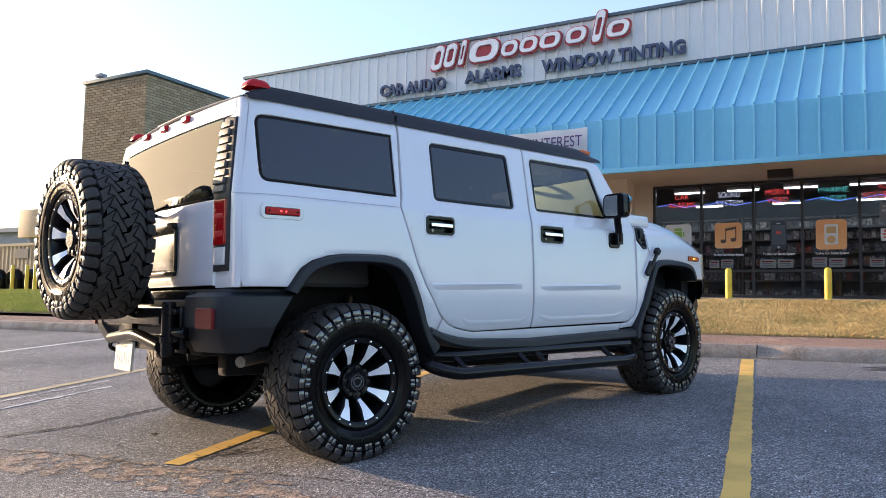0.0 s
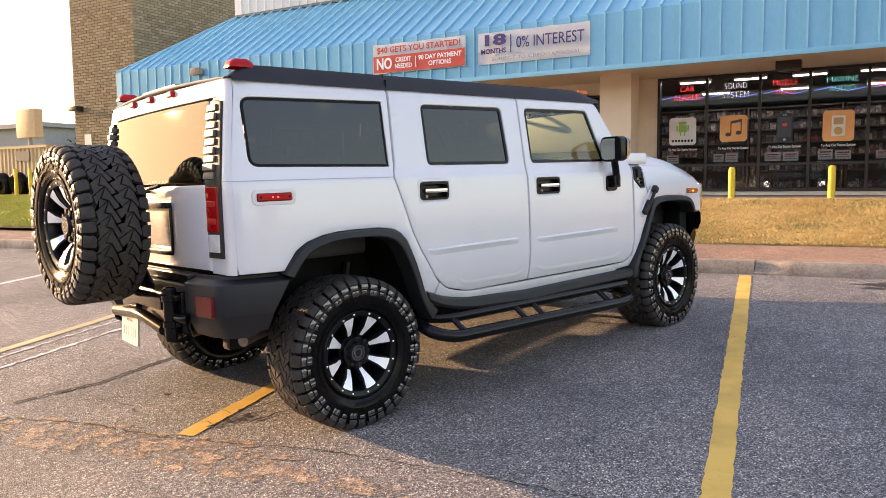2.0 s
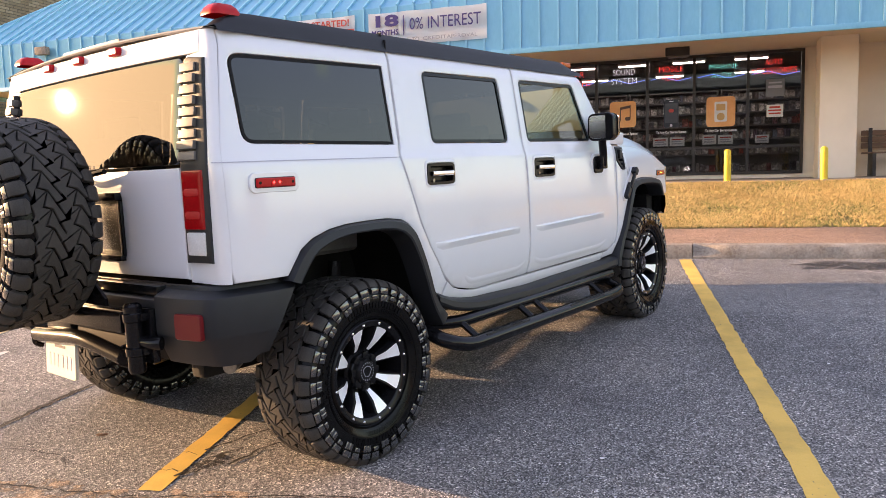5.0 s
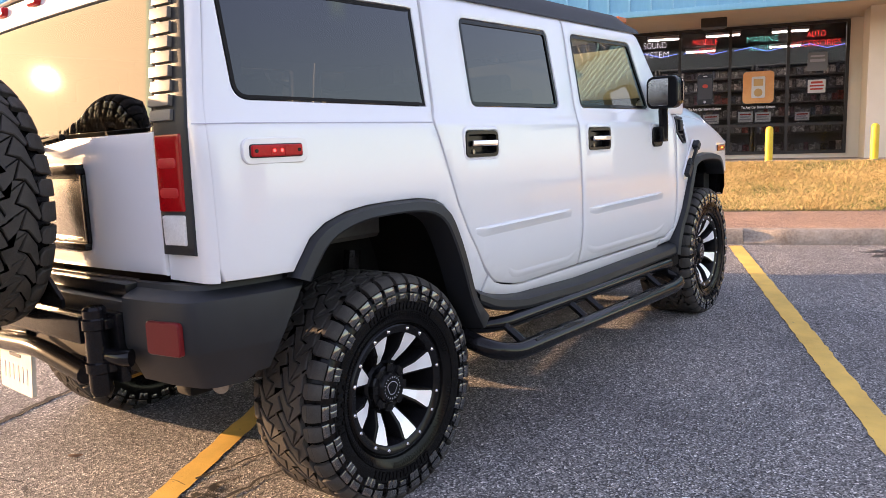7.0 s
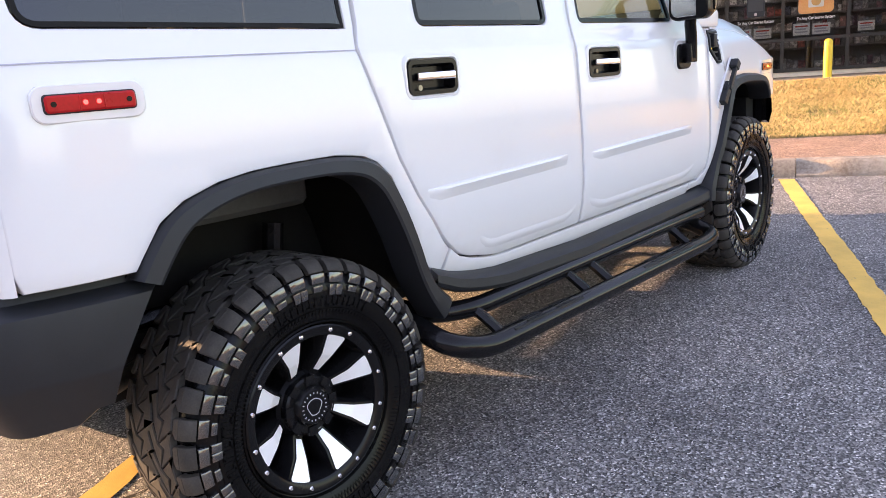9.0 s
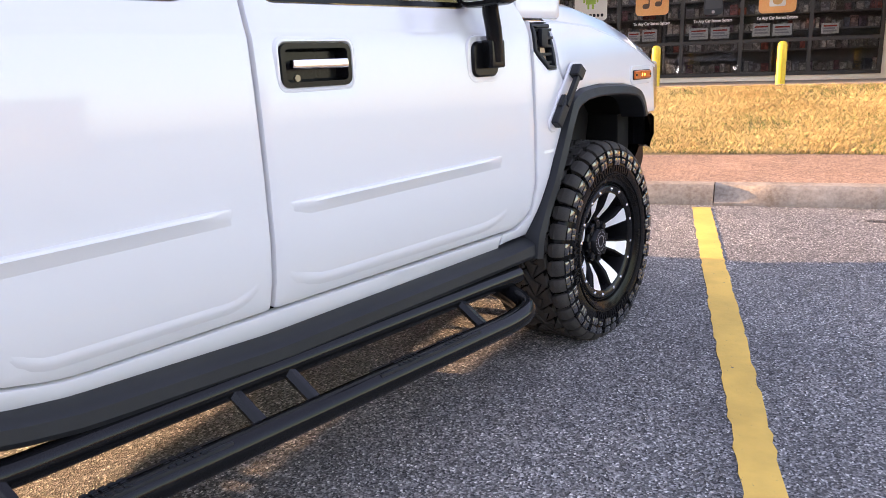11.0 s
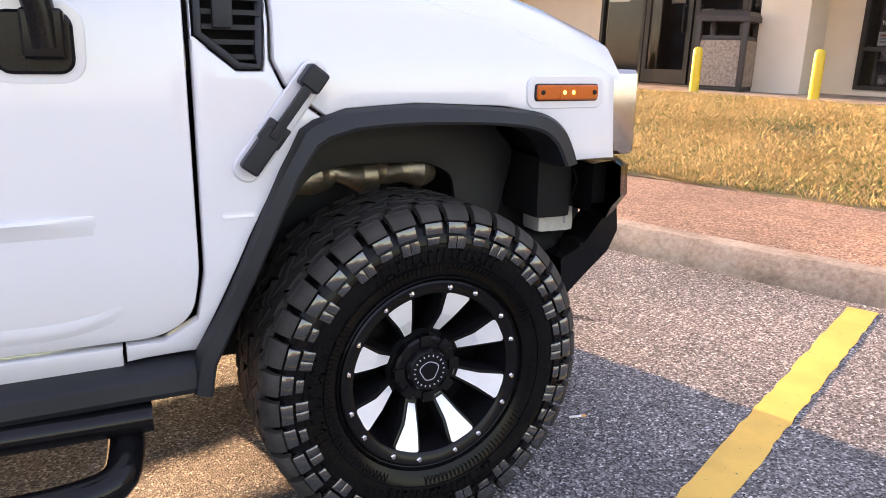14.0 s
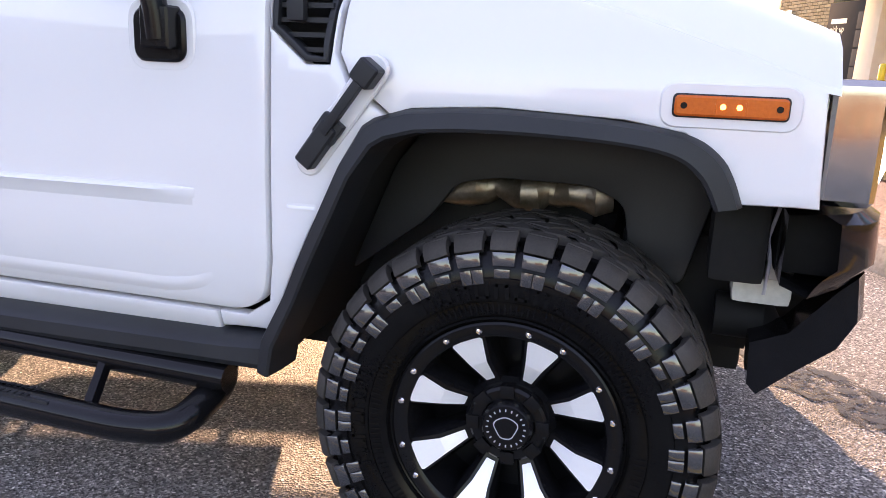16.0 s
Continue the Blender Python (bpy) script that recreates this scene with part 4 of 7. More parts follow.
bn = thing("offer_banner", "white vinyl banner with purple wording on the canopy", "banner")
banner_sheet("sheet", -3.81, -1.42, 3.99, 4.63, M_BANNERWHITE, bn)
words("wording", "18", 0.21, at(-3.46, 4.455), M_PURPLE, 0.001, bn, 0.48, 0.012)
words("wording", "MONTHS", 0.1, at(-3.46, 4.24), M_PURPLE, 0.001, bn, 0.56, 0.004)
words("wording", "0% INTEREST", 0.23, at(-2.24, 4.36), M_PURPLE, 0.001, bn, 1.42)
part("bar", boxes((-3.08, -3.06, YB - 0.02, YB - 0.016, 4.18, 4.55)), M_PURPLE, bn, smooth=False)
for small, sx, sw in (("SUBJECT", -3.23, 0.54), ("TO", -2.83, 0.14), ("CREDIT", -2.45, 0.48), ("APPROVAL", -1.9, 0.6)):
    words("small_wording", small, 0.07, at(sx, 4.08), M_GREYINK, 0.001, bn, sw)
bn = thing("credit_banner", "white and red vinyl banner on the canopy", "banner")
banner_sheet("sheet", -6.44, -4.1, 4.0, 4.64, M_BANNERWHITE, bn, seed=3)
part("red_panel", boxes((-6.42, -4.12, YB - 0.0175, YB - 0.0145, 4.02, 4.38)), M_BANNERRED, bn, smooth=False)
words("wording", "$40 GETS YOU STARTED!", 0.13, at(-5.27, 4.5), M_BANNERRED, 0.001, bn, 2.1, 0.003)
words("wording", "NO", 0.24, at(-6.13, 4.2, YB - 0.021), M_BANNERWHITE, 0.001, bn, 0.4, 0.01)
words("wording", "CREDIT\nNEEDED", 0.1, at(-5.63, 4.2, YB - 0.021), M_BANNERWHITE, 0.001, bn, 0.44, 0.003)
part("bar", boxes((-5.32, -5.305, YB - 0.022, YB - 0.018, 4.08, 4.32)), M_BANNERWHITE, bn, smooth=False)
words("wording", "90 DAY PAYMENT\nOPTIONS", 0.1, at(-4.72, 4.2, YB - 0.021), M_BANNERWHITE, 0.001, bn, 1.05, 0.003)

# lamps on canopy
for lx, ly in ((1.93, 11.9), (8.2, 11.9)):
    lp = thing("soffit_light", "dark box light under the canopy soffit", "light", pose(lx, ly, ZB + 0.05), "soffit lights")
    part("housing", boxes((-0.22, 0.22, -0.14, 0.14, -0.16, 0.0), bevel=0.02), M_BRONZE, lp)
    part("lens", boxes((-0.18, 0.18, -0.1, 0.1, -0.18, -0.161), bevel=0.005), M_SHELF, lp)
lp = thing("flood_light", "small flood light on the canopy front", "light", pose(-11.9, FY - 0.06, 4.5))
part("housing", boxes((-0.16, 0.16, -0.14, 0.0, -0.09, 0.09), bevel=0.03), M_PEBBLE, lp)
part("bracket", boxes((-0.03, 0.03, -0.0, 0.06, -0.04, 0.04)), M_BRONZE, lp)

# bollards
for bx in (-11.2, -9.75, -8.4, -7.1, -5.8, -4.4, -2.98, -1.57, -0.14, 1.25, 2.79, 4.25, 5.75, 7.3):
    bl = thing("bollard", "yellow painted steel bollard in front of the shop", "bollard", pose(bx, 10.05, 1.2), "shop bollards")
    bm = lathe(bmesh.new(), [(0, 0.057), (0.5, 0.057), (0.56, 0.055), (0.585, 0.042), (0.598, 0.02), (0.6, 0.002)], 20, "z")
    part("post", bm, M_BOLLARD, bl)
    bm = lathe(bmesh.new(), [(0.0, 0.11), (0.062, 0.1), (0.07, 0.056)], 20, "z")
    part("footing", bm, M_CONCRETE, bl)

# litter bin, bench, delivery locker
bin_ = thing("litter_bin", "brown litter bin with pebble-faced panels", "bin", pose(-1.95, 11.5, 1.262, 0, 0, 8))
bm = boxes(*[(sx * 0.31 - 0.035, sx * 0.31 + 0.035, sy * 0.26 - 0.035, sy * 0.26 + 0.035, 0, 0.98) for sx in (-1, 1) for sy in (-1, 1)], (-0.31, 0.31, -0.26, 0.26, 0.0, 0.06), (-0.31, 0.31, -0.26, 0.26, 0.66, 0.72), bevel=0.01)
part("frame", bm, M_BINFRAME, bin_)
bm = boxes((-0.27, 0.27, -0.285, 0.285, 0.06, 0.66), (-0.335, 0.335, -0.22, 0.22, 0.06, 0.66), bevel=0.006)
part("panel", bm, M_PEBBLE, bin_, "pebbled tan panels")
bm = bmesh.new()
loft(bm, [[(sx * (0.36 - k * 0.02), sy * (0.31 - k * 0.02), z) for sx, sy in ((-1, -1), (1, -1), (1, 1), (-1, 1))] for k, z in ((0, 0.9), (0, 0.97), (2, 1.03), (9, 1.06))], True)
bm.faces.new([v for v in bm.verts if abs(v.co.z - 1.06) < 1e-4])
bmesh.ops.recalc_face_normals(bm, faces=bm.faces[:])
part("hood", bm, M_BINFRAME, bin_)
bench = thing("bench", "brown slatted bench against the shop wall", "bench", pose(6.2, 12.5, 1.262))
for i in range(4):
    part("slat", boxes((-0.95, 0.95, -0.2 + i * 0.11, -0.11 + i * 0.11, 0.42, 0.45), bevel=0.008), M_BENCHWOOD, bench)
for i in range(3):
    part("back_slat", boxes((-0.95, 0.95, 0.24, 0.265, 0.52 + i * 0.12, 0.62 + i * 0.12), bevel=0.008), M_BENCHWOOD, bench)
for sx in (-0.8, 0.8):
    part("leg", boxes((sx - 0.03, sx + 0.03, -0.2, 0.24, 0, 0.42), (sx - 0.03, sx + 0.03, 0.2, 0.24, 0.42, 0.9)), M_BRONZE, bench, smooth=False)
lk = thing("parcel_locker", "dark parcel locker with pale wording by the shop wall", "locker", pose(-16.1, 13.05, 1.22))
part("body", boxes((-1.15, 1.15, -0.3, 0.35, 0, 2.15), bevel=0.015), surface("charcoal_paint", (0.022, 0.026, 0.034), (0.03, 0.035, 0.046), 0.9, relief=0.03, spec=0.05), lk)
words("wording", "pick up\nhere", 0.17, Matrix.Translation((-0.6, -0.31, 1.36)) @ FACING, M_PALE, 0.002, lk)
part("name_bar", boxes((-0.95, -0.2, -0.306, -0.3, 1.62, 1.74)), M_PALE, lk, smooth=False)
for i in range(4):
    part("locker_door", boxes((0.3, 1.08, -0.312, -0.3, 0.15 + i * 0.44, 0.55 + i * 0.44), bevel=0.004), surface("slate_paint", (0.035, 0.042, 0.055), (0.05, 0.06, 0.08), 0.9, relief=0.03, spec=0.05), lk)

# ---- the brick building and what stands beyond ----
tower = thing("brick_building", "tan brick building with a dark metal coping", "building")
TX0, TX1, TY0, TY1, TZ = -20.7, -17.5, 12.95, 22.0, 8.6
part("core", boxes((TX0 + 0.012, TX1 - 0.012, TY0 + 0.012, TY1, 1.0, TZ)), M_MORTAR, tower, smooth=False)
part("coping", boxes((TX0 - 0.07, TX1 + 0.07, TY0 - 0.07, TY1, TZ, TZ + 0.11), bevel=0.01), M_COPING, tower)
BH, BL, J = 0.092, 0.29, 0.014
bm = bmesh.new()
vs, fs = [], []


def brick_face(rowk, a0, a1, place):
    z0 = 1.2 + rowk * BH
    a = a0 - (rowk % 2) * BL / 2
    while a < a1:
        u0, u1 = max(a, a0), min(a + BL - J, a1)
        if u1 - u0 > 0.03:
            i = len(vs)
            d = 0.012 + random.uniform(-0.002, 0.003)
            for u, z in ((u0, z0), (u1, z0), (u1, z0 + BH - J), (u0, z0 + BH - J)):
                vs.append(place(u, 0.0, z))
            for u, z in ((u0 + 0.004, z0 + 0.004), (u1 - 0.004, z0 + 0.004), (u1 - 0.004, z0 + BH - J - 0.004), (u0 + 0.004, z0 + BH - J - 0.004)):
                vs.append(place(u, d, z))
            fs.extend([(i + 4, i + 5, i + 6, i + 7), (i, i + 1, i + 5, i + 4), (i + 1, i + 2, i + 6, i + 5), (i + 2, i + 3, i + 7, i + 6), (i + 3, i, i + 4, i + 7)])
        a += BL


for k in range(int((TZ - 1.2) / BH)):
    brick_face(k, TX0, TX1, lambda u, d, z: (u, TY0 + 0.012 - d, z))
    brick_face(k, TY0, TY1, lambda u, d, z: (TX1 - 0.012 + d, u, z))
me = bpy.data.meshes.new("brickwork")
me.from_pydata(vs, [], fs)
me.materials.append(M_BRICK)
bw = new("brickwork", me)
bw.parent = tower
tagged(bw, "tan running-bond brickwork", kind="stuff")
bm = tube(bmesh.new(), [(TX0 + 0.35, TY0 + 0.4, TZ + 0.1), (TX0 + 0.35, TY0 + 0.4, TZ + 0.35)], 0.02, 8)
box(bm, TX0 + 0.15, TX0 + 0.5, TY0 + 0.25, TY0 + 0.5, TZ + 0.33, TZ + 0.45, 0.03)
part("roof_camera", bm, M_FARWALL, tower)
bm = boxes((TX0 + 0.05, TX0 + 0.5, TY0 - 0.28, TY0, 4.15, 4.3), bevel=0.02)
part("wall_light", bm, M_BRONZE, tower)
part("notice", boxes((TX0 + 0.5, TX0 + 0.85, TY0 - 0.02, TY0 - 0.001, 2.85, 3.35)), M_PALE, tower, smooth=False)

con = thing("shipping_container", "tan corrugated steel container on the far lawn", "container", pose(-25.9, 14.2, 1.2))
bm = bmesh.new()
prof = []
x = -3.6
while x < 1.6:
    prof += [(x, 0), (x + 0.1, 0), (x + 0.13, 0.05), (x + 0.23, 0.05), (x + 0.26, 0)]
    x += 0.26
loft(bm, [[(px, py, z) for px, py in prof] for z in (0.12, 1.9)])
box(bm, -3.6, 1.6, 0.06, 2.4, 0.05, 1.95)
bmesh.ops.recalc_face_normals(bm, faces=bm.faces[:])
part("side", bm, M_CONTAINER, con, smooth=False)
part("top_rail", boxes((-3.62, 1.64, -0.03, 0.03, 1.9, 2.0), (-3.62, 1.64, -0.03, 0.03, 0.0, 0.12), (1.6, 1.66, -0.03, 2.43, 0, 2.0)), M_CONTAINER, con, smooth=False)
part("placard", boxes((-0.4, 0.5, -0.02, -0.005, 1.4, 1.78)), plain("slate_placard", (0.06, 0.07, 0.08), 0.5), con, smooth=False)
for tx in (-27.8, -26.7, -25.6, -24.5):
    bm = lathe(bmesh.new(), [(-0.15, 0.22), (-0.16, 0.4), (-0.1, 0.48), (0.1, 0.48), (0.16, 0.4), (0.15, 0.22), (-0.15, 0.22)], 28, "y")
    ob = solid("old_tyre", bm, M_RUBBER, "old black tyre standing against the container", "tyre", group="old tyres")
    ob.matrix_world = pose(tx, 13.85, 1.68, 8, 0, 0)
for bx, by in ((-24.9, 13.3), (-24.0, 13.3), (-26.9, 13.3), (-22.4, 12.6)):
    bm = lathe(bmesh.new(), [(0, 0.07), (1.0, 0.07), (1.07, 0.05), (1.1, 0.002)], 16, "z")
    ob = solid("post", bm, M_BOLLARD, "yellow post standing in the far lawn", "bollard", group="far yellow posts")
    ob.matrix_world = pose(bx, by, 1.2)
sb = thing("sign_box", "blank tan sign box on a post", "sign", pose(-30.7, 17.6, 1.2))
part("post", lathe(bmesh.new(), [(0, 0.09), (2.7, 0.09)], 12, "z"), M_FARWALL, sb)
part("face", boxes((-0.72, 0.72, -0.2, 0.2, 2.65, 3.95), bevel=0.03), M_CONTAINER, sb)
far = thing("far_building", "low grey metal building beyond the lot", "building", pose(-60.5, 28.5, 1.0))
part("wall", boxes((-30, 14, 0, 18, 0, 4.7)), M_FARWALL, far, smooth=False)
part("roof", boxes((-30.4, 14.4, -0.4, 18.4, 4.7, 5.0)), M_FARWALL, far, smooth=False)
for k in range(9):
    part("bay", boxes((-28 + 4.6 * k, -24.6 + 4.6 * k, -0.05, 0.0, 0.2, 3.2)), M_SHELF, far, smooth=False)

# ---- the car (its own frame: x to its right, y ahead, z up, rear axle at y 0) ----
from mathutils.geometry import delaunay_2d_cdt

CAR = Matrix(((0.94023, 0.34, -0.01911, -0.0627), (-0.34026, 0.94024, -0.01298, -0.0501), (0.01355, 0.0187, 0.99973, 0.1383), (0, 0, 0, 1)))
car = thing("car", "white lifted off-road SUV with black trim on black and silver wheels", "car", CAR)


def lerp_table(t, table):
    if t <= table[0][0]:
        return table[0][1]
    for (a, p), (b, q) in zip(table, table[1:]):
        if t <= b:
            k = (t - a) / (b - a)
            return p + (q - p) * k
    return table[-1][1]


SIDE_Z = [(0.55, 0.955), (0.66, 0.985), (0.74, 1.012), (0.82, 1.034), (0.92, 1.046), (1.1, 1.048), (1.3, 1.044), (1.42, 1.038), (1.455, 1.034), (1.47, 1.027), (1.53, 1.012), (1.9, 0.957), (1.95, 0.947), (1.985, 0.925), (2.0, 0.9)]


def side_x(y, z):
    """Half width of the body."""
    x = lerp_table(z, SIDE_Z)
    if y > 2.45:
        k = (y - 2.45)
        f = min(1, k / 0.2)
        x += 0.012 * f * f * (3 - 2 * f) - 0.082 * max(0, (y - 2.75)) - 0.03 * max(0, y - 3.4)
    if y > 2.7 and z > 1.33:
        x -= 0.9 * (z - 1.33) ** 2 + 0.10 * (z - 1.33)
    if y < -0.45:
        k = min(1.0, (-0.45 - y) / 0.27)
        x -= 0.062 * k ** 2.6
    return x


def inside(p, poly):
    c, n = False, len(poly)
    for i in range(n):
        (x1, y1), (x2, y2) = poly[i], poly[i - 1]
        if (y1 > p[1]) != (y2 > p[1]) and p[0] < (x2 - x1) * (p[1] - y1) / (y2 - y1) + x1:
            c = not c
    return c


def dense(poly, step=0.03):
    out = []
    for a, b in zip(poly, poly[1:] + poly[:1]):
        n = max(1, int(math.hypot(b[0] - a[0], b[1] - a[1]) / step))
        out += [(a[0] + (b[0] - a[0]) * i / n, a[1] + (b[1] - a[1]) * i / n) for i in range(n)]
    return out


def corner_round(poly, r):
    """Outline with its corners rounded; r one radius or one per corner."""
    out, n = [], len(poly)
    rs = r if isinstance(r, (list, tuple)) else [r] * n
    for i in range(n):
        a, b, c = Vector(poly[i - 1]), Vector(poly[i]), Vector(poly[(i + 1) % n])
        if rs[i] <= 0:
            out.append(tuple(b))
            continue
        u, v = a - b, c - b
        k = min(rs[i], u.length * 0.48, v.length * 0.48)
        p, q = b + u.normalized() * k, b + v.normalized() * k
        for j in range(6):
            t = j / 5
            out.append(tuple(p * (1 - t) ** 2 + b * 2 * t * (1 - t) + q * t * t))
    return out


def area(poly):
    return sum(a[0] * b[1] - b[0] * a[1] for a, b in zip(poly, poly[1:] + poly[:1])) / 2


def inset(poly, d):
    """Outline moved inward by d."""
    s = 1 if area(poly) > 0 else -1
    out, n = [], len(poly)
    for i in range(n):
        a, b, c = Vector(poly[i - 1]), Vector(poly[i]), Vector(poly[(i + 1) % n])
        t = ((b - a).normalized() + (c - b).normalized())
        t = t.normalized() if t.length > 1e-6 else (c - b).normalized()
        nrm = Vector((-t.y, t.x)) * s
        out.append((b.x + nrm.x * d, b.y + nrm.y * d))
    return out


def panel(outline, holes=(), fx=side_x, side=1, gap=0.003, edge=0.007, deep=0.03, step=0.045, relief=None):
    """A pressed body panel: outline and holes in (y, z), laid on x = fx(y, z), edges rolled over and turned in."""
    outer = inset(dense(outline), gap)
    hs = [inset(dense(h), -gap) for h in holes]
    pts, edges, tag = [], [], []

    def ring(poly, drop, bound):
        i0 = len(pts)
        pts.extend(poly)
        tag.extend([drop] * len(poly))
        if bound:
            n = len(poly)
            edges.extend((i0 + k, i0 + (k + 1) % n) for k in range(n))

    ring(outer, edge, True)
    ring(inset(outer, edge * 0.35), edge * 0.25, True)
    ring(inset(outer, edge), 0.0, True)
    for h in hs:
        ring(h, edge, True)
        ring(inset(h, -edge * 0.35), edge * 0.25, True)
        ring(inset(h, -edge), 0.0, True)
    keep_off = inset(outer, edge * 1.8)
    keep_h = [inset(h, -edge * 1.8) for h in hs]
    ys, zs = [p[0] for p in outer], [p[1] for p in outer]
    gy = np.arange(min(ys), max(ys), step)
    gz = sorted(list(np.arange(min(zs), max(zs), step)) + [1.455, 1.463, 1.47])
    for a in gy:
        for b in gz:
            if inside((a, b), keep_off) and not any(inside((a, b), h) for h in keep_h):
                pts.append((a, b))
                tag.append(0.0)
    v2, _, f2, vo, _, _ = delaunay_2d_cdt([Vector(p) for p in pts], edges, [], 0, 1e-6)
    bm = bmesh.new()
    vs = []
    drops = []
    for v, src in zip(v2, vo):
        d = tag[src[0]] if src else 0.0
        x = fx(v.x, v.y) - d + (relief(v.x, v.y) if relief else 0.0)
        vs.append(bm.verts.new((side * x, v.x, v.y)))
        drops.append(d)
    for f in f2:
        c = (sum(v2[i].x for i in f) / len(f), sum(v2[i].y for i in f) / len(f))
        if inside(c, outer) and not any(inside(c, h) for h in hs):
            bm.faces.new([vs[i] for i in f])
    for v in [v for v in bm.verts if not v.link_faces]:
        bm.verts.remove(v)
    bm.normal_update()
    if sum(f.normal.x for f in bm.faces) * side < 0:
        bmesh.ops.reverse_faces(bm, faces=bm.faces[:])
    ext = bmesh.ops.extrude_edge_only(bm, edges=[e for e in bm.edges if e.is_boundary])
    for v in ext["geom"]:
        if isinstance(v, bmesh.types.BMVert):
            v.co.x -= side * deep
    return bm


def pane(outline, fx, side, thick=0.005, back=0.012):
    """A window pane just inside the panel."""
    poly = dense(outline, 0.06)
    bm = bmesh.new()
    ys, zs = [p[0] for p in poly], [p[1] for p in poly]
    pts, edges = list(poly), [(i, (i + 1) % len(poly)) for i in range(len(poly))]
    for a in np.arange(min(ys) + 0.04, max(ys), 0.08):
        for b in np.arange(min(zs) + 0.04, max(zs), 0.08):
            if inside((a, b), inset(poly, 0.015)):
                pts.append((a, b))
    v2, _, f2, _, _, _ = delaunay_2d_cdt([Vector(p) for p in pts], edges, [], 0, 1e-6)
    vs = [bm.verts.new((side * (fx(v.x, v.y) - back), v.x, v.y)) for v in v2]
    for f in f2:
        c = (sum(v2[i].x for i in f) / len(f), sum(v2[i].y for i in f) / len(f))
        if inside(c, poly):
            bm.faces.new([vs[i] for i in f])
    bm.normal_update()
    if sum(f.normal.x for f in bm.faces) * side < 0:
        bmesh.ops.reverse_faces(bm, faces=bm.faces[:])
    return bm


def frame_strip(outline, fx, side, width, back, out=0.0):
    """A rubber frame that runs round a window opening."""
    a = dense(outline, 0.03)
    b = inset(a, width)
    bm = bmesh.new()
    rows = [[(side * (fx(*p) - back + out), *p) for p in a], [(side * (fx(*p) - back + out), *p) for p in b], [(side * (fx(*p) - back - 0.012), *p) for p in b]]
    loft(bm, rows, True)
    bmesh.ops.recalc_face_normals(bm, faces=bm.faces[:])
    return bm


W_Q = corner_round([(-0.61, 1.885), (0.262, 1.895), (0.262, 1.525), (-0.60, 1.535)], [0.05, 0.0, 0.0, 0.05])
W_R = corner_round([(0.56, 1.89), (1.24, 1.895), (1.26, 1.53), (0.56, 1.53)], 0.035)
W_F = corner_round([(1.47, 1.9), (2.13, 1.905), (2.275, 1.535), (1.475, 1.535)], 0.035)
ARCH_R = [(0.49, 0.70), (0.465, 0.76), (0.425, 0.92), (0.35, 1.085), (0.30, 1.135), (0.25, 1.158), (0.15, 1.172), (0.0, 1.172), (-0.12, 1.168), (-0.22, 1.155), (-0.32, 1.125), (-0.385, 1.085), (-0.46, 0.985)]
O_QUARTER = [(-0.632, 1.985), (0.318, 1.985), (0.30, 1.53), (0.284, 1.46), (0.40, 1.13), (0.46, 1.015), (0.57, 0.845), (0.60, 0.81), (0.545, 0.665)] + ARCH_R + [(-0.69, 0.985), (-0.705, 1.03), (-0.705, 1.46)]
O_RDOOR = corner_round([(0.325, 1.985), (1.405, 1.985), (1.405, 0.735), (0.86, 0.722), (0.66, 0.765), (0.57, 0.845), (0.46, 1.015), (0.40, 1.13), (0.284, 1.46), (0.307, 1.53)], [0, 0, 0.02, 0.06, 0.06, 0.04, 0.04, 0.04, 0.03, 0.02])
O_FDOOR = corner_round([(1.41, 1.985), (2.235, 1.985), (2.53, 1.56), (2.576, 1.49), (2.578, 0.9), (2.56, 0.80), (2.49, 0.755), (1.41, 0.735)], [0, 0.05, 0.03, 0.03, 0.03, 0.06, 0.05, 0.02])
O_ROCKER = [(0.605, 0.811), (0.663, 0.7715), (0.72, 0.752), (0.80, 0.7345), (0.86, 0.7255), (0.92, 0.7235), (1.405, 0.7315), (2.415, 0.748), (2.415, 0.688), (1.4, 0.66), (0.87, 0.672), (0.745, 0.687), (0.62, 0.713), (0.575, 0.73)]
O_COWL = [(2.582, 1.5), (2.746, 1.5), (2.74, 1.345), (2.765, 1.291), (2.857, 1.22), (2.80, 1.2), (2.69, 0.985), (2.565, 0.715), (2.417, 0.703), (2.417, 0.75), (2.494, 0.752), (2.564, 0.798), (2.582, 0.9)]
O_VENT = [(2.592, 1.488), (2.735, 1.488), (2.722, 1.325), (2.672, 1.325), (2.592, 1.39)]
O_HOODSIDE = [(2.75, 1.5), (2.9, 1.5), (3.1, 1.488), (3.3, 1.44), (3.5, 1.375), (3.655, 1.32), (3.668, 1.1), (3.525, 1.098), (3.475, 1.18), (3.42, 1.222), (3.31, 1.24), (3.07, 1.25), (2.9, 1.24), (2.86, 1.222), (2.768, 1.292), (2.743, 1.345)]
FL_FO = [(2.545, 0.636), (2.558, 0.715), (2.62, 0.835), (2.69, 0.99), (2.75, 1.12), (2.80, 1.205), (2.825, 1.222), (2.89, 1.242), (2.98, 1.25), (3.07, 1.253), (3.2, 1.248), (3.32, 1.241), (3.435, 1.226), (3.492, 1.188), (3.518, 1.144), (3.535, 1.098)]
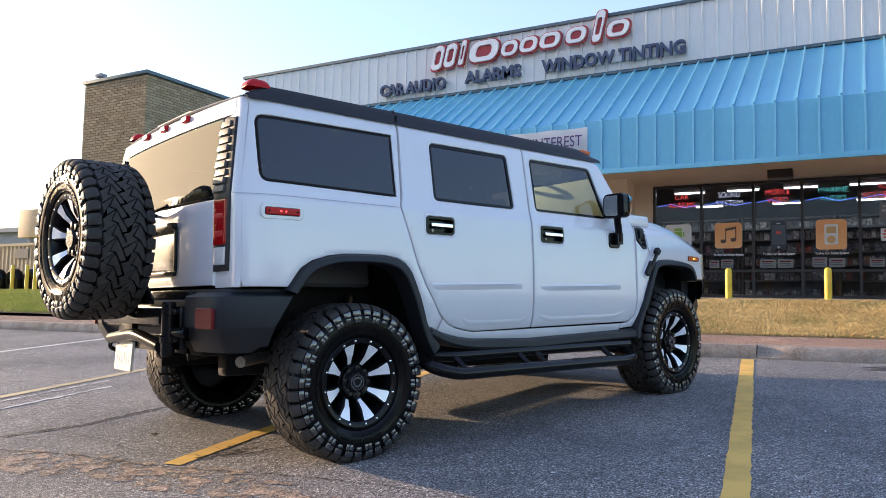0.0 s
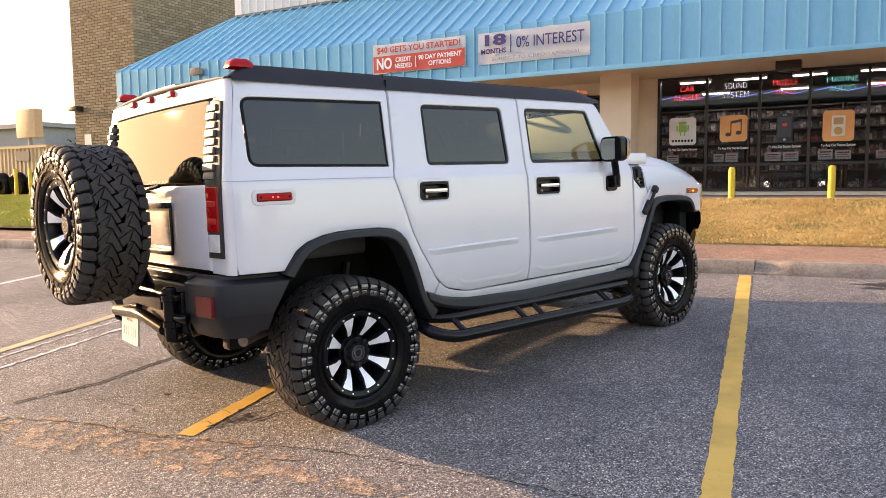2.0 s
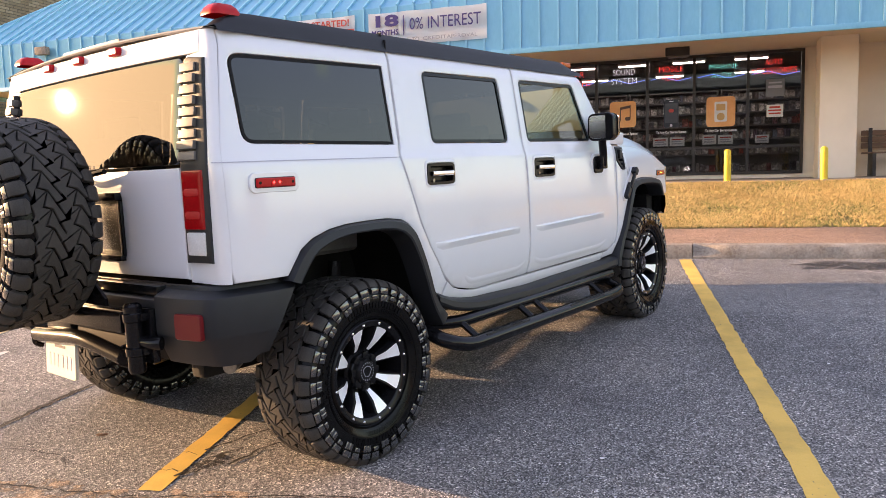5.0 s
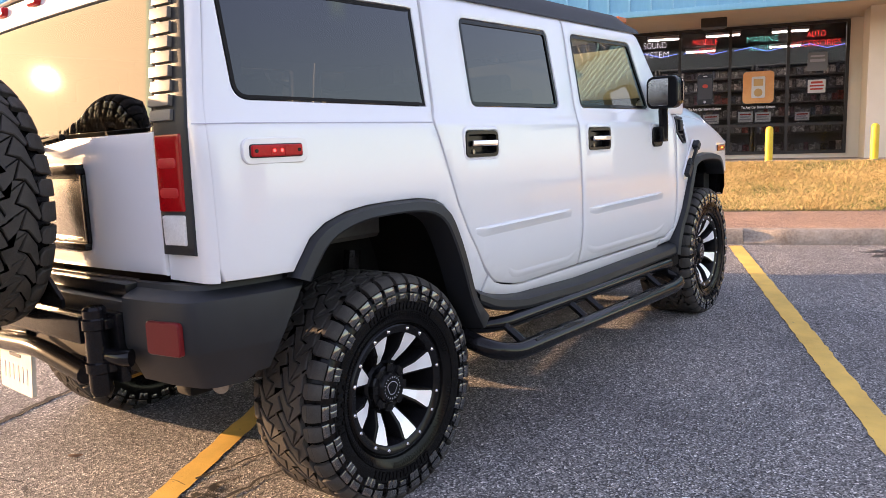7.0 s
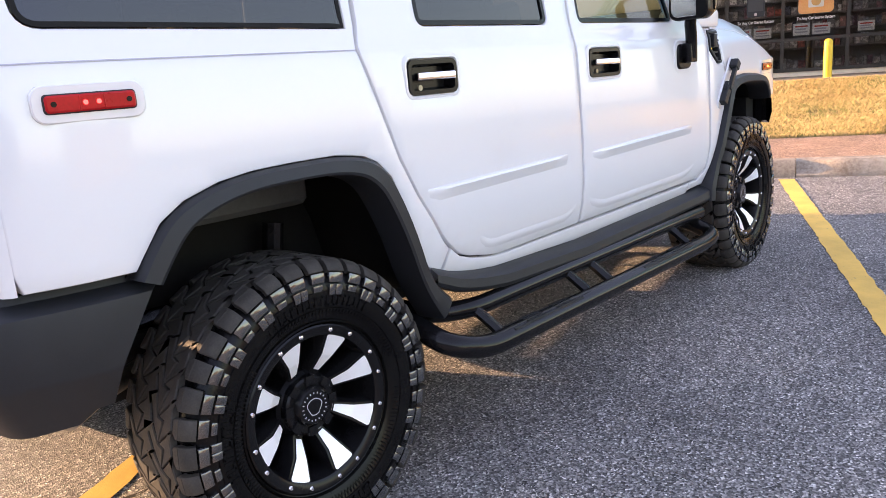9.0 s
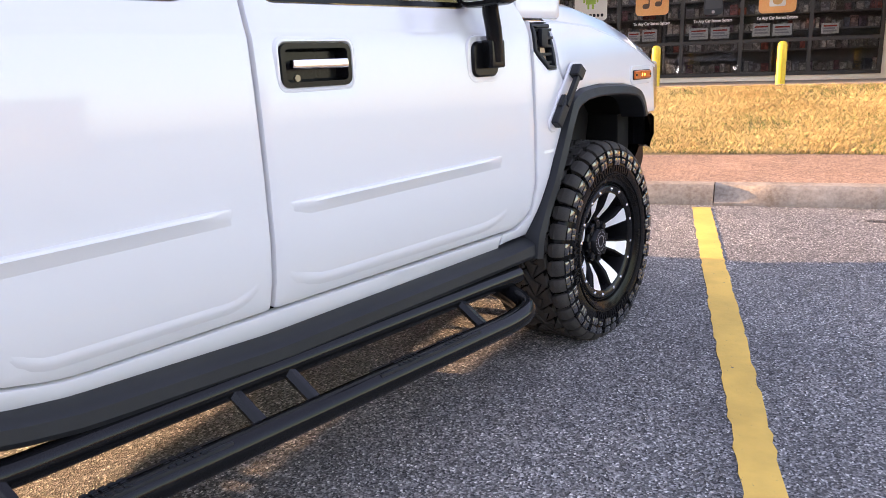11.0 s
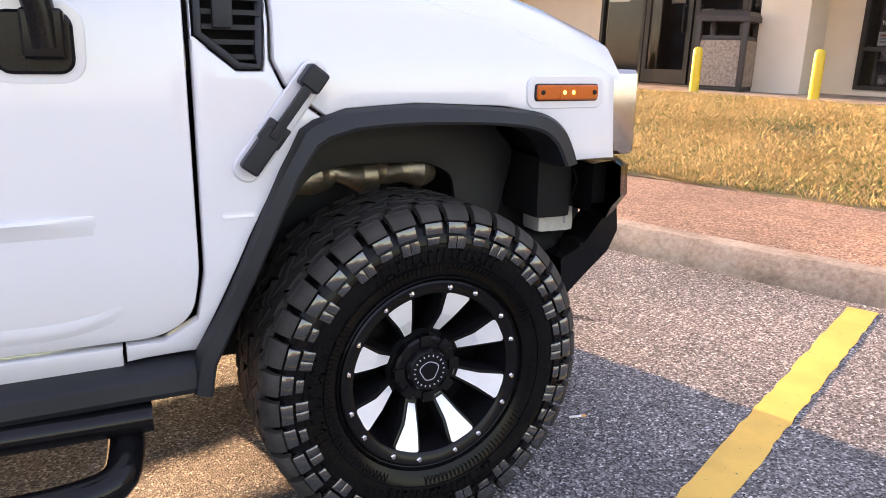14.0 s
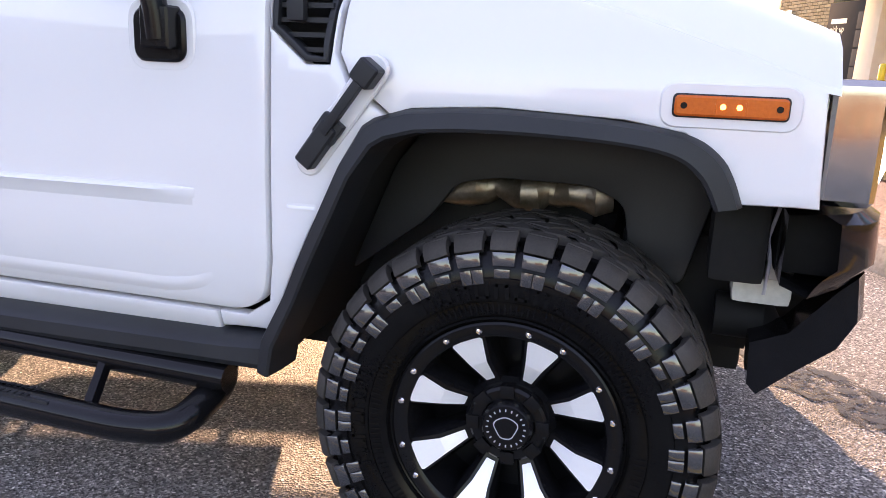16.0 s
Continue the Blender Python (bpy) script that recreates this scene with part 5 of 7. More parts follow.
FL_FI = [(2.585, 0.63), (2.597, 0.70), (2.655, 0.82), (2.73, 0.98), (2.785, 1.10), (2.83, 1.165), (2.86, 1.183), (2.92, 1.199), (3.0, 1.205), (3.09, 1.207), (3.2, 1.205), (3.32, 1.199), (3.41, 1.184), (3.455, 1.15), (3.474, 1.118), (3.487, 1.09)]
FL_RO = [(0.56, 0.655), (0.475, 0.735), (0.425, 0.92), (0.35, 1.085), (0.30, 1.135), (0.25, 1.158), (0.15, 1.174), (0.0, 1.174), (-0.12, 1.17), (-0.22, 1.157), (-0.32, 1.127), (-0.385, 1.087), (-0.43, 1.03), (-0.47, 0.97)]
FL_RI = [(0.50, 0.60), (0.425, 0.72), (0.37, 0.90), (0.30, 1.045), (0.255, 1.09), (0.21, 1.112), (0.13, 1.128), (0.0, 1.13), (-0.11, 1.127), (-0.2, 1.115), (-0.29, 1.087), (-0.34, 1.055), (-0.385, 1.0), (-0.42, 0.95)]


def moulding(y0, y1, z0, z1, side, amp=0.85):
    bm = bmesh.new()
    rows = []
    n = 14
    for i in range(n + 1):
        y = y0 + (y1 - y0) * i / n
        e = 0.0 if i in (0, n) else amp
        sl = 0.02 * (y - y0)
        rows.append([(side * (side_x(y, z + sl) + o * e - 0.001), y, z + sl) for z, o in ((z1 + 0.003, 0), (z1 - 0.001, 0.012), (z1 - 0.008, 0.015), (z0 + 0.02, 0.007), (z0, 0.0))])
    loft(bm, rows)
    bm.normal_update()
    if sum(f.normal.x for f in bm.faces) * side < 0:
        bmesh.ops.reverse_faces(bm, faces=bm.faces[:])
    return bm


def low_step(y0, y1, side, slope=0.02, z=0.79):
    """The pressed step line above the door's foot."""
    bm = bmesh.new()
    rows = []
    for i in range(25):
        y = y0 + (y1 - y0) * i / 24
        e = min(1, i / 2, (24 - i) / 2)
        up = 0.05 * max(0, (i - 20) / 4) ** 2 + 0.05 * max(0, (4 - i) / 4) ** 2
        zz = z + slope * (y - y0) + up
        rows.append([(side * (side_x(y, zz + o) + d * e - 0.001), y, zz + o) for o, d in ((0.02, 0), (0.008, 0.004), (-0.004, 0.0045), (-0.02, 0.0))])
    loft(bm, rows)
    bm.normal_update()
    if sum(f.normal.x for f in bm.faces) * side < 0:
        bmesh.ops.reverse_faces(bm, faces=bm.faces[:])
    return bm


def on_side(y, z, side, out=0.0, fx=side_x):
    """Matrix on the body side: local x along the car, y up, z outward."""
    return Matrix(((0, 0, side, side * (fx(y, z) + out)), (1 * side, 0, 0, y), (0, 1, 0, z), (0, 0, 0, 1)))


def slab(pts, depth, m, bevel=0.003):
    """A plate with a softened front edge."""
    bm = bmesh.new()
    rows = [[m @ Vector((x, y, -0.012)) for x, y in pts], [m @ Vector((x, y, depth - bevel)) for x, y in pts], [m @ Vector((x, y, depth)) for x, y in inset(pts, bevel)]]
    vs = loft(bm, rows, True)
    bm.faces.new(vs[-1])
    bmesh.ops.recalc_face_normals(bm, faces=bm.faces[:])
    return bm


def door_handle(door_ob, y0, y1, z0, z1, side):
    yc, zc = (y0 + y1) / 2, (z0 + z1) / 2
    w, h = y1 - y0, z1 - z0
    m = on_side(yc, zc, side, 0.0)
    bm = bmesh.new()
    o, i1, i2 = round_rect(w, h, 0.024), round_rect(w - 0.03, h - 0.03, 0.014), round_rect(w - 0.05, h - 0.045, 0.01)
    rows = [[m @ Vector((*p, -0.008)) for p in o], [m @ Vector((*p, 0.006)) for p in inset(o, 0.002)], [m @ Vector((*p, 0.006)) for p in i1], [m @ Vector((*p, -0.035)) for p in i2]]
    vs = loft(bm, rows, True)
    bm.faces.new(vs[-1])
    bmesh.ops.recalc_face_normals(bm, faces=bm.faces[:])
    h_ob = part("handle_recess", bm, M_GLOSSBLACK, door_ob, "black recessed handle cup")
    bm = bmesh.new()
    box(bm, -w / 2 + 0.028, w / 2 - 0.024, -0.009, 0.014, 0.002, 0.022, 0.007, m, 3)
    b2 = part("handle", bm, M_CHROME, door_ob, "chrome pull handle")
    bm = poly_prism(bmesh.new(), [(-side * w * 0.3 + 0.009 * math.cos(a), -h * 0.28 + 0.009 * math.sin(a)) for a in [k * math.tau / 12 for k in range(12)]], 0.009, m)
    part("lock", bm, M_STEEL, door_ob)
    # pressed rim in the paint round the cup
    bm = bmesh.new()
    o2 = round_rect(w + 0.035, h + 0.035, 0.035)
    rows = [[m @ Vector((*p, -0.002)) for p in o2], [m @ Vector((*p, 0.004)) for p in inset(o2, 0.008)], [m @ Vector((*p, 0.0045)) for p in inset(o2, 0.014)], [m @ Vector((*p, -0.003)) for p in o]]
    loft(bm, rows, True)
    bmesh.ops.recalc_face_normals(bm, faces=bm.faces[:])
    part("pressed_rim", bm, M_WHITE, door_ob)


def side_lamp(y0, y1, z0, z1, side, lens, led, name):
    yc, zc = (y0 + y1) / 2, (z0 + z1) / 2
    m = on_side(yc, zc, side)
    slope = math.atan2(side_x(y1, zc) - side_x(y0, zc), y1 - y0)
    m = m @ pose(0, 0, 0, 0, -math.degrees(slope) * side, 0)
    w, h = y1 - y0, z1 - z0
    lamp = part(name, slab(round_rect(w + 0.05, h + 0.045, 0.028), 0.0035, m, 0.003), M_WHITE, car)
    part("bezel", slab(round_rect(w + 0.006, h + 0.006, 0.009), 0.009, m), M_BLACKTRIM, lamp)
    part("lens", slab(round_rect(w, h, 0.008), 0.014, m, 0.004), lens, lamp)
    for s in (-0.014, 0.014):
        part("led", slab([(s + a, b) for a, b in round_rect(0.01, 0.01, 0.0045)], 0.0155, m, 0.001), led, lamp, "glowing lamp behind the lens")
    for s in (-0.026, 0.026):
        part("lens_rib", slab([(s + a, b) for a, b in round_rect(0.003, h * 0.86, 0.001)], 0.0152, m, 0.0005), lens, lamp)
    for s in (-1, 1):
        part("screw", poly_prism(bmesh.new(), [(s * (w / 2 - 0.016) + 0.006 * math.cos(a), 0.006 * math.sin(a)) for a in [k * math.tau / 10 for k in range(10)]], 0.0165, m), M_GLOSSBLACK, lamp)


def soften(pts):
    """Cuts the corners of the front half of an arch twice."""
    for _ in range(2):
        out = [pts[0]]
        for p, q in zip(pts, pts[1:]):
            if p[0] > 2.95 or p[0] < 2.0:
                out += [(p[0] * 0.75 + q[0] * 0.25, p[1] * 0.75 + q[1] * 0.25), (p[0] * 0.25 + q[0] * 0.75, p[1] * 0.25 + q[1] * 0.75)]
            else:
                out += [((p[0] + q[0]) / 2, (p[1] + q[1]) / 2), q]
        pts = out + [pts[-1]]
    return pts


def flare(outer, inner, side, out=0.028):
    bm = bmesh.new()
    rows = []
    outer, inner = (soften(outer), soften(inner))
    for (a, b), (c, d) in zip(outer, inner):
        x0 = side_x(a, b)
        base = 1.046 if b < 1.0 else x0
        xo = max(x0, base) if a < 3.0 else x0
        my, mz = a + (c - a) * 0.2, b + (d - b) * 0.2
        ey, ez = a + (c - a) * 0.85, b + (d - b) * 0.85
        rows.append([(side * (x0 - 0.03), a, b), (side * (xo + 0.004), a, b), (side * (xo + out * 0.85), my, mz), (side * (xo + out + 0.004), ey, ez), (side * (xo + out), c, d), (side * (xo - 0.03), c + (c - a) * 0.1, d + (d - b) * 0.1), (side * (xo - 0.09), c + (c - a) * 0.1, d + (d - b) * 0.1)])
    loft(bm, rows)
    bm.normal_update()
    bmesh.ops.recalc_face_normals(bm, faces=bm.faces[:])
    return bm


def liner(outer, side, x_in):
    """Dark wheel-well lining from the arch inward."""
    bm = bmesh.new()
    loft(bm, [[(side * (side_x(a, b) - 0.05), a, b) for a, b in outer], [(side * x_in, a, b) for a, b in outer]])
    c = [bm.verts.new((side * x_in, a, b)) for a, b in outer]
    bm.faces.new(c)
    return bm


def cup_hole(y0, y1, z0, z1):
    return [((y0 + y1) / 2 + a, (z0 + z1) / 2 + b) for a, b in round_rect(y1 - y0 - 0.012, z1 - z0 - 0.012, 0.02)]


# both sides of the body
for side in (1, -1):
    q = part("rear_quarter_panel", panel(O_QUARTER, [W_Q], side=side), M_WHITE, car)
    part("quarter_window", pane(W_Q, side_x, side, back=0.006), M_TINT, q, "dark tinted fixed glass")
    part("window_seal", frame_strip(W_Q, side_x, side, 0.012, 0.004), M_SEAM, q)
    d = part("rear_door", panel(O_RDOOR, [W_R, cup_hole(0.465, 0.69, 1.315, 1.425)], side=side), M_WHITE, car)
    part("door_window", pane(W_R, side_x, side), M_TINT, d, "dark tinted door glass")
    part("window_seal", frame_strip(W_R, side_x, side, 0.016, 0.006), M_GLOSSBLACK, d)
    part("moulding", moulding(0.50, 1.30, 0.975, 1.02, side), M_WHITE, d)
    part("door_step", low_step(0.74, 1.37, side, 0.01, 0.775), M_WHITE, d)
    door_handle(d, 0.465, 0.69, 1.315, 1.425, side)
    d = part("front_door", panel(O_FDOOR, [W_F, cup_hole(1.485, 1.725, 1.315, 1.43)], side=side), M_WHITE, car)
    part("door_window", pane(W_F, side_x, side), M_CLEARGLASS, d, "lightly tinted door glass")
    part("window_seal", frame_strip(W_F, side_x, side, 0.016, 0.006), M_GLOSSBLACK, d)
    part("moulding", moulding(1.47, 2.39, 0.978, 1.022, side), M_WHITE, d)
    part("door_step", low_step(1.44, 2.44, side, 0.015, 0.785), M_WHITE, d)
    door_handle(d, 1.485, 1.725, 1.315, 1.43, side)
    part("rocker_panel", panel(O_ROCKER, side=side, step=0.03), M_WHITE, car)
    c = part("cowl_panel", panel(O_COWL, [O_VENT], side=side, step=0.03), M_WHITE, car)
    part("pressed_line", moulding(2.625, 2.70, 1.012, 1.027, side, 0.2), M_WHITE, c)
    # side vent with slats
    bm = panel(O_VENT, [inset(dense(O_VENT), 0.017)], side=side, gap=0.001, edge=0.004, fx=lambda y, z: side_x(y, z) + 0.004)
    v = part("side_vent", bm, M_BLACKTRIM, car, "black triangular side vent")
    bm = bmesh.new()
    for k in range(5):
        z = 1.345 + k * 0.029
        y0 = 2.605 if z > 1.39 else 2.605 + (1.39 - z) * 1.25
        box(bm, -0.028, -0.006, y0, 2.725, z, z + 0.01, m=Matrix.Translation((side * (side_x(2.66, z) - 0.004), 0, 0)) @ Matrix.Diagonal((side, 1, 1, 1)))
    box(bm, -0.012, 0.01, 2.628, 2.668, 1.405, 1.47, 0.008, m=Matrix.Translation((side * side_x(2.65, 1.43), 0, 0)))
    bmesh.ops.recalc_face_normals(bm, faces=bm.faces[:])
    part("slat", bm, M_BLACKTRIM, v)
    bm = boxes((side * 0.95 - 0.02, side * 0.95 + 0.02, 2.585, 2.74, 1.3, 1.5))
    part("vent_back", bm, M_SEAM, v, smooth=False)
    part("hood_side", panel(O_HOODSIDE, side=side, step=0.03), M_WHITE, car)
    part("front_fender_flare", flare(FL_FO, FL_FI, side), M_BLACKTRIM, car)
    part("rear_fender_flare", flare(FL_RO, FL_RI, side), M_BLACKTRIM, car)
    part("front_wheel_liner", liner(FL_FO, side, 0.52), M_LINER, car)
    part("rear_wheel_liner", liner(FL_RO, side, 0.5), M_DARK, car)
    # dark sill cladding
    bm = bmesh.new()
    rows = []
    for i in range(41):
        y = 0.5 + i * 2.055 / 40
        zt = lerp_table(y, [(0.5, 0.755), (0.575, 0.728), (0.62, 0.71), (0.745, 0.684), (0.87, 0.668), (1.4, 0.654), (2.44, 0.687), (2.59, 0.70)])
        zb = lerp_table(y, [(0.5, 0.70), (0.62, 0.65), (0.745, 0.624), (0.87, 0.608), (1.4, 0.593), (2.56, 0.63), (2.59, 0.636)])
        rows.append([(side * 0.93, y, zt + 0.012), (side * (side_x(y, zt) + 0.008), y, zt + 0.012), (side * 1.046, y, zt), (side * 1.058, y, zt - 0.01), (side * 1.062, y, zb + 0.02), (side * 1.054, y, zb + 0.006), (side * 1.035, y, zb), (side * 0.85, y, zb + 0.01)])
    loft(bm, rows)
    bmesh.ops.recalc_face_normals(bm, faces=bm.faces[:])
    part("sill_cladding", bm, M_BLACKTRIM, car)
    # tubular side step
    st = part("side_step", tube(bmesh.new(), rounded_path([(side * 0.8, 0.5, 0.6), (side * 0.98, 0.54, 0.588), (side * 1.04, 0.68, 0.58), (side * 1.04, 2.46, 0.592)], 0.08), 0.034, 16), M_STEPBLACK, car, "black tubular side step")
    part("lower_tube", tube(bmesh.new(), rounded_path([(side * 0.94, 0.46, 0.58), (side * 1.12, 0.46, 0.525), (side * 1.165, 0.6, 0.485), (side * 1.165, 2.26, 0.487), (side * 1.15, 2.39, 0.5), (side * 1.0, 2.41, 0.55), (side * 0.9, 2.35, 0.575)], 0.1), 0.038, 18), M_STEPBLACK, st)
    for y in (0.70, 1.25, 1.42, 2.13):
        bm = tube(bmesh.new(), [(side * 1.05, y - 0.02, 0.573 + 0.006 * y), (side * 1.155, y + 0.01, 0.483 + 0.003 * y)], 0.019, 6)
        part("strut", bm, M_STEPBLACK, st)
    for y0, y1 in ((0.72, 1.14), (1.62, 2.06)):
        bm = bmesh.new()
        za = 0.5245 + 0.001 * ((y0 + y1) / 2 - 0.52)
        box(bm, side * 1.165 - 0.028, side * 1.165 + 0.028, y0, y1, za - 0.02, za - 0.006, 0.004)
        for a in range(2):
            for i in range(5):
                for j in range(3):
                    yy = (y0 + 0.08 + a * (y1 - y0 - 0.24)) + i * 0.02
                    box(bm, side * 1.165 - 0.024 + j * 0.018, side * 1.165 - 0.012 + j * 0.018, yy, yy + 0.014, za - 0.007, za - 0.002)
        part("tread_pad", bm, M_BLACKTRIM, st)
    # hood latch
    m = on_side(2.755, 1.22, side, 0.012)
    ang = math.degrees(math.atan2(0.16, 0.12)) if side > 0 else 180 - math.degrees(math.atan2(0.16, 0.12))
    m = m @ pose(0, 0, 0, 0, 0, ang)
    lt = part("hood_latch", slab(round_rect(0.30, 0.062, 0.03), -0.004, m, 0.004), M_WHITE, car)
    bm = bmesh.new()
    box(bm, -0.125, -0.02, -0.021, 0.021, -0.008, 0.026, 0.01, m, 3)
    box(bm, -0.055, -0.005, -0.026, 0.026, 0.0, 0.02, 0.005, m)
    part("latch_base", bm, M_BLACKTRIM, lt)
    bm = box(bmesh.new(), -0.04, 0.105, -0.010, 0.010, 0.012, 0.032, 0.004, m)
    part("latch_strap", bm, M_BLACKTRIM, lt)
    bm = bmesh.new()
    box(bm, 0.085, 0.135, -0.024, 0.024, -0.006, 0.036, 0.012, m, 3)
    part("latch_head", bm, M_BLACKTRIM, lt)
    # door mirror
    m = on_side(2.31, 1.37, side, 0.0)
    mr = part("door_mirror", slab(round_rect(0.135, 0.115, 0.028), 0.014, m, 0.006), M_GLOSSBLACK, car, "black door mirror on a bent arm")
    part("pressed_rim", slab(round_rect(0.175, 0.155, 0.045), 0.004, m, 0.004), M_WHITE, mr)
    bm = bmesh.new()
    box(bm, -0.018, 0.055, -0.03, 0.06, 0.0, 0.052, 0.012, m, 3)
    tube(bm, rounded_path([(side * 1.075, 2.33, 1.36), (side * 1.08, 2.325, 1.45), (side * 1.09, 2.29, 1.53), (side * 1.12, 2.27, 1.58)], 0.06), 0.027, 12)
    part("arm", bm, M_GLOSSBLACK, mr)
    bm = bmesh.new()
    rows = []
    for yy, sc in ((2.2, 0.93), (2.205, 0.98), (2.225, 1.0), (2.27, 0.98), (2.31, 0.86), (2.335, 0.6), (2.342, 0.2)):
        rows.append([(side * (1.123 + a * sc), yy, 1.62 + b * sc) for a, b in round_rect(0.19, 0.185, 0.042, 6)])
    vs = loft(bm, rows, True)
    bm.faces.new(vs[0])
    bm.faces.new(vs[-1])
    bmesh.ops.recalc_face_normals(bm, faces=bm.faces[:])
    part("shell", bm, M_GLOSSBLACK, mr)
    bm = slab(round_rect(0.158, 0.15, 0.032, 6), 0.002, Matrix.Translation((side * 1.123, 2.2, 1.62)) @ pose(0, 0, 0, 0, 0, side * 3) @ FACING, 0.001)
    part("mirror_glass", bm, M_CHROME, mr, "mirror glass")
    bm = bmesh.new()
    loft(bm, [[(side * (1.125 + a * sc), yy, 1.625 + b * sc) for a, b in round_rect(0.19, 0.17, 0.045, 6)] for yy, sc in ((2.27, 1.02), (2.31, 0.95), (2.335, 0.75), (2.35, 0.4), (2.354, 0.05))], True)
    bmesh.ops.recalc_face_normals(bm, faces=bm.faces[:])
    part("chrome_cap", bm, M_CHROME, mr, "chrome cap on the front of the mirror")
    side_lamp(3.395, 3.59, 1.258, 1.295, side, M_AMBER, M_AMBERLED, "front_side_marker")
    side_lamp(-0.59, -0.40, 1.357, 1.393, side, M_RED, M_REDLED, "rear_side_marker")
    # rain gutter line at the belt
    bm = bmesh.new()
    loft(bm, [[(side * (side_x(y, 1.46) + 0.0008), y, 1.4625), (side * (side_x(y, 1.455) + 0.0008), y, 1.4595)] for y in np.linspace(-0.74, 0.28, 24)])
    part("belt_line", bm, M_GREYINK, car)
    # roof rail
    bm = bmesh.new()
    rows = []
    for i in range(60):
        y = -0.645 + i * 2.943 / 59
        e = min(1, ((y + 0.645) / 0.16) ** 0.6 + 0.02, (2.3 - y) / 0.25 + 0.12)
        rows.append([(side * 0.944, y, 1.972), (side * 0.938, y, 1.985), (side * 0.925, y, 1.995 + 0.035 * e), (side * 0.90, y, 1.995 + 0.066 * e), (side * 0.86, y, 1.995 + 0.07 * e), (side * 0.835, y, 1.995 + 0.05 * e), (side * 0.82, y, 1.98)])
    loft(bm, rows, False)
    bmesh.ops.recalc_face_normals(bm, faces=bm.faces[:])
    rr = part("roof_rail", bm, M_BLACKTRIM, car)
    for y in (0.32,):
        bm = bmesh.new()
        box(bm, side * 0.88 - 0.032, side * 0.88 + 0.032, y - 0.002, y + 0.002, 1.98, 2.066)
        box(bm, side * 0.925 - 0.014, side * 0.925 + 0.014, y - 0.002, y + 0.002, 1.98, 2.03)
        part("rail_joint", bm, M_SEAM, rr)
    # windscreen pillar
    bm = bmesh.new()
    loft(bm, [[(side * 0.925, 2.24, 1.985), (side * 0.985, 2.535, 1.56)], [(side * 0.86, 2.30, 1.99), (side * 0.93, 2.62, 1.56)]])
    part("windscreen_pillar", bm, M_WHITE, car)
    bm = bmesh.new()
    loft(bm, [[(side * (0.855 + a * sc), -0.56 + b * sc, z) for a, b in round_rect(0.11, 0.14, 0.03, 5)] for z, sc in ((2.045, 1.0), (2.058, 1.0), (2.076, 0.85), (2.09, 0.6), (2.093, 0.1))], True)
    bmesh.ops.recalc_face_normals(bm, faces=bm.faces[:])
    part("roof_lamp", bm, M_RED, car, "red roof clearance lamp")
    bm = bmesh.new()
    box(bm, 0.80, 0.9, 2.13, 2.23, 2.035, 2.066, 0.012, m=Matrix.Diagonal((side, 1, 1, 1)), seg=3)
    bmesh.ops.recalc_face_normals(bm, faces=bm.faces[:])
    part("roof_lamp", bm, M_AMBER, car, "amber roof clearance lamp")
    # cowl block beside the windscreen
    bm = bmesh.new()
    box(bm, 0.78, 0.985, 2.575, 2.865, 1.506, 1.6, 0.035, m=Matrix.Diagonal((side, 1, 1, 1)), seg=4)
    bmesh.ops.recalc_face_normals(bm, faces=bm.faces[:])
    part("cowl_block", bm, M_WHITE, car)

# roof, hood top, inner shell
bm = bmesh.new()
loft(bm, [[(x, y, 1.985 + 0.035 * (1 - (x / 0.93) ** 2)) for x in np.linspace(-0.93, 0.93, 15)] for y in np.linspace(-0.66, 2.27, 12)])
bmesh.ops.recalc_face_normals(bm, faces=bm.faces[:])
part("roof", bm, M_WHITE, car)
bm = bmesh.new()
rows = []
for y, ze, zc in ((2.745, 1.5, 1.61), (2.9, 1.5, 1.61), (3.1, 1.488, 1.605), (3.3, 1.44, 1.565), (3.5, 1.375, 1.505), (3.64, 1.322, 1.455), (3.672, 1.316, 1.44)):
    xe = side_x(y, ze) - 0.001
    row = []
    for u in np.linspace(-1, 1, 31):
        k = abs(u)
        z = ze + (zc - ze) * min(1.0, (1 - k) / 0.12) ** 0.6 * (0.8 if k > 0.62 else 1.0)
        row.append((u * xe, y, z + 0.001))
    rows.append([(-xe - 0.0015, y, ze - 0.012)] + row + [(xe + 0.0015, y, ze - 0.012)])
loft(bm, rows)
bmesh.ops.recalc_face_normals(bm, faces=bm.faces[:])
hood = part("hood", bm, M_WHITE, car)
bm = boxes((-0.34, 0.34, 2.82, 3.1, 1.585, 1.625), bevel=0.015)
part("hood_grate", bm, M_BLACKTRIM, hood)
bm = bmesh.new()
loft(bm, [[(x, 2.28, 1.985) for x in (-0.86, 0, 0.86)], [(x, 2.62 + (0 if abs(x) > 0.1 else 0.03), 1.56) for x in (-0.93, 0, 0.93)]])
part("windscreen", bm, M_CLEARGLASS, car)
bm = boxes((-0.9, 0.9, 2.55, 2.74, 1.4, 1.52))
part("cowl", bm, M_BLACKTRIM, car, smooth=False)
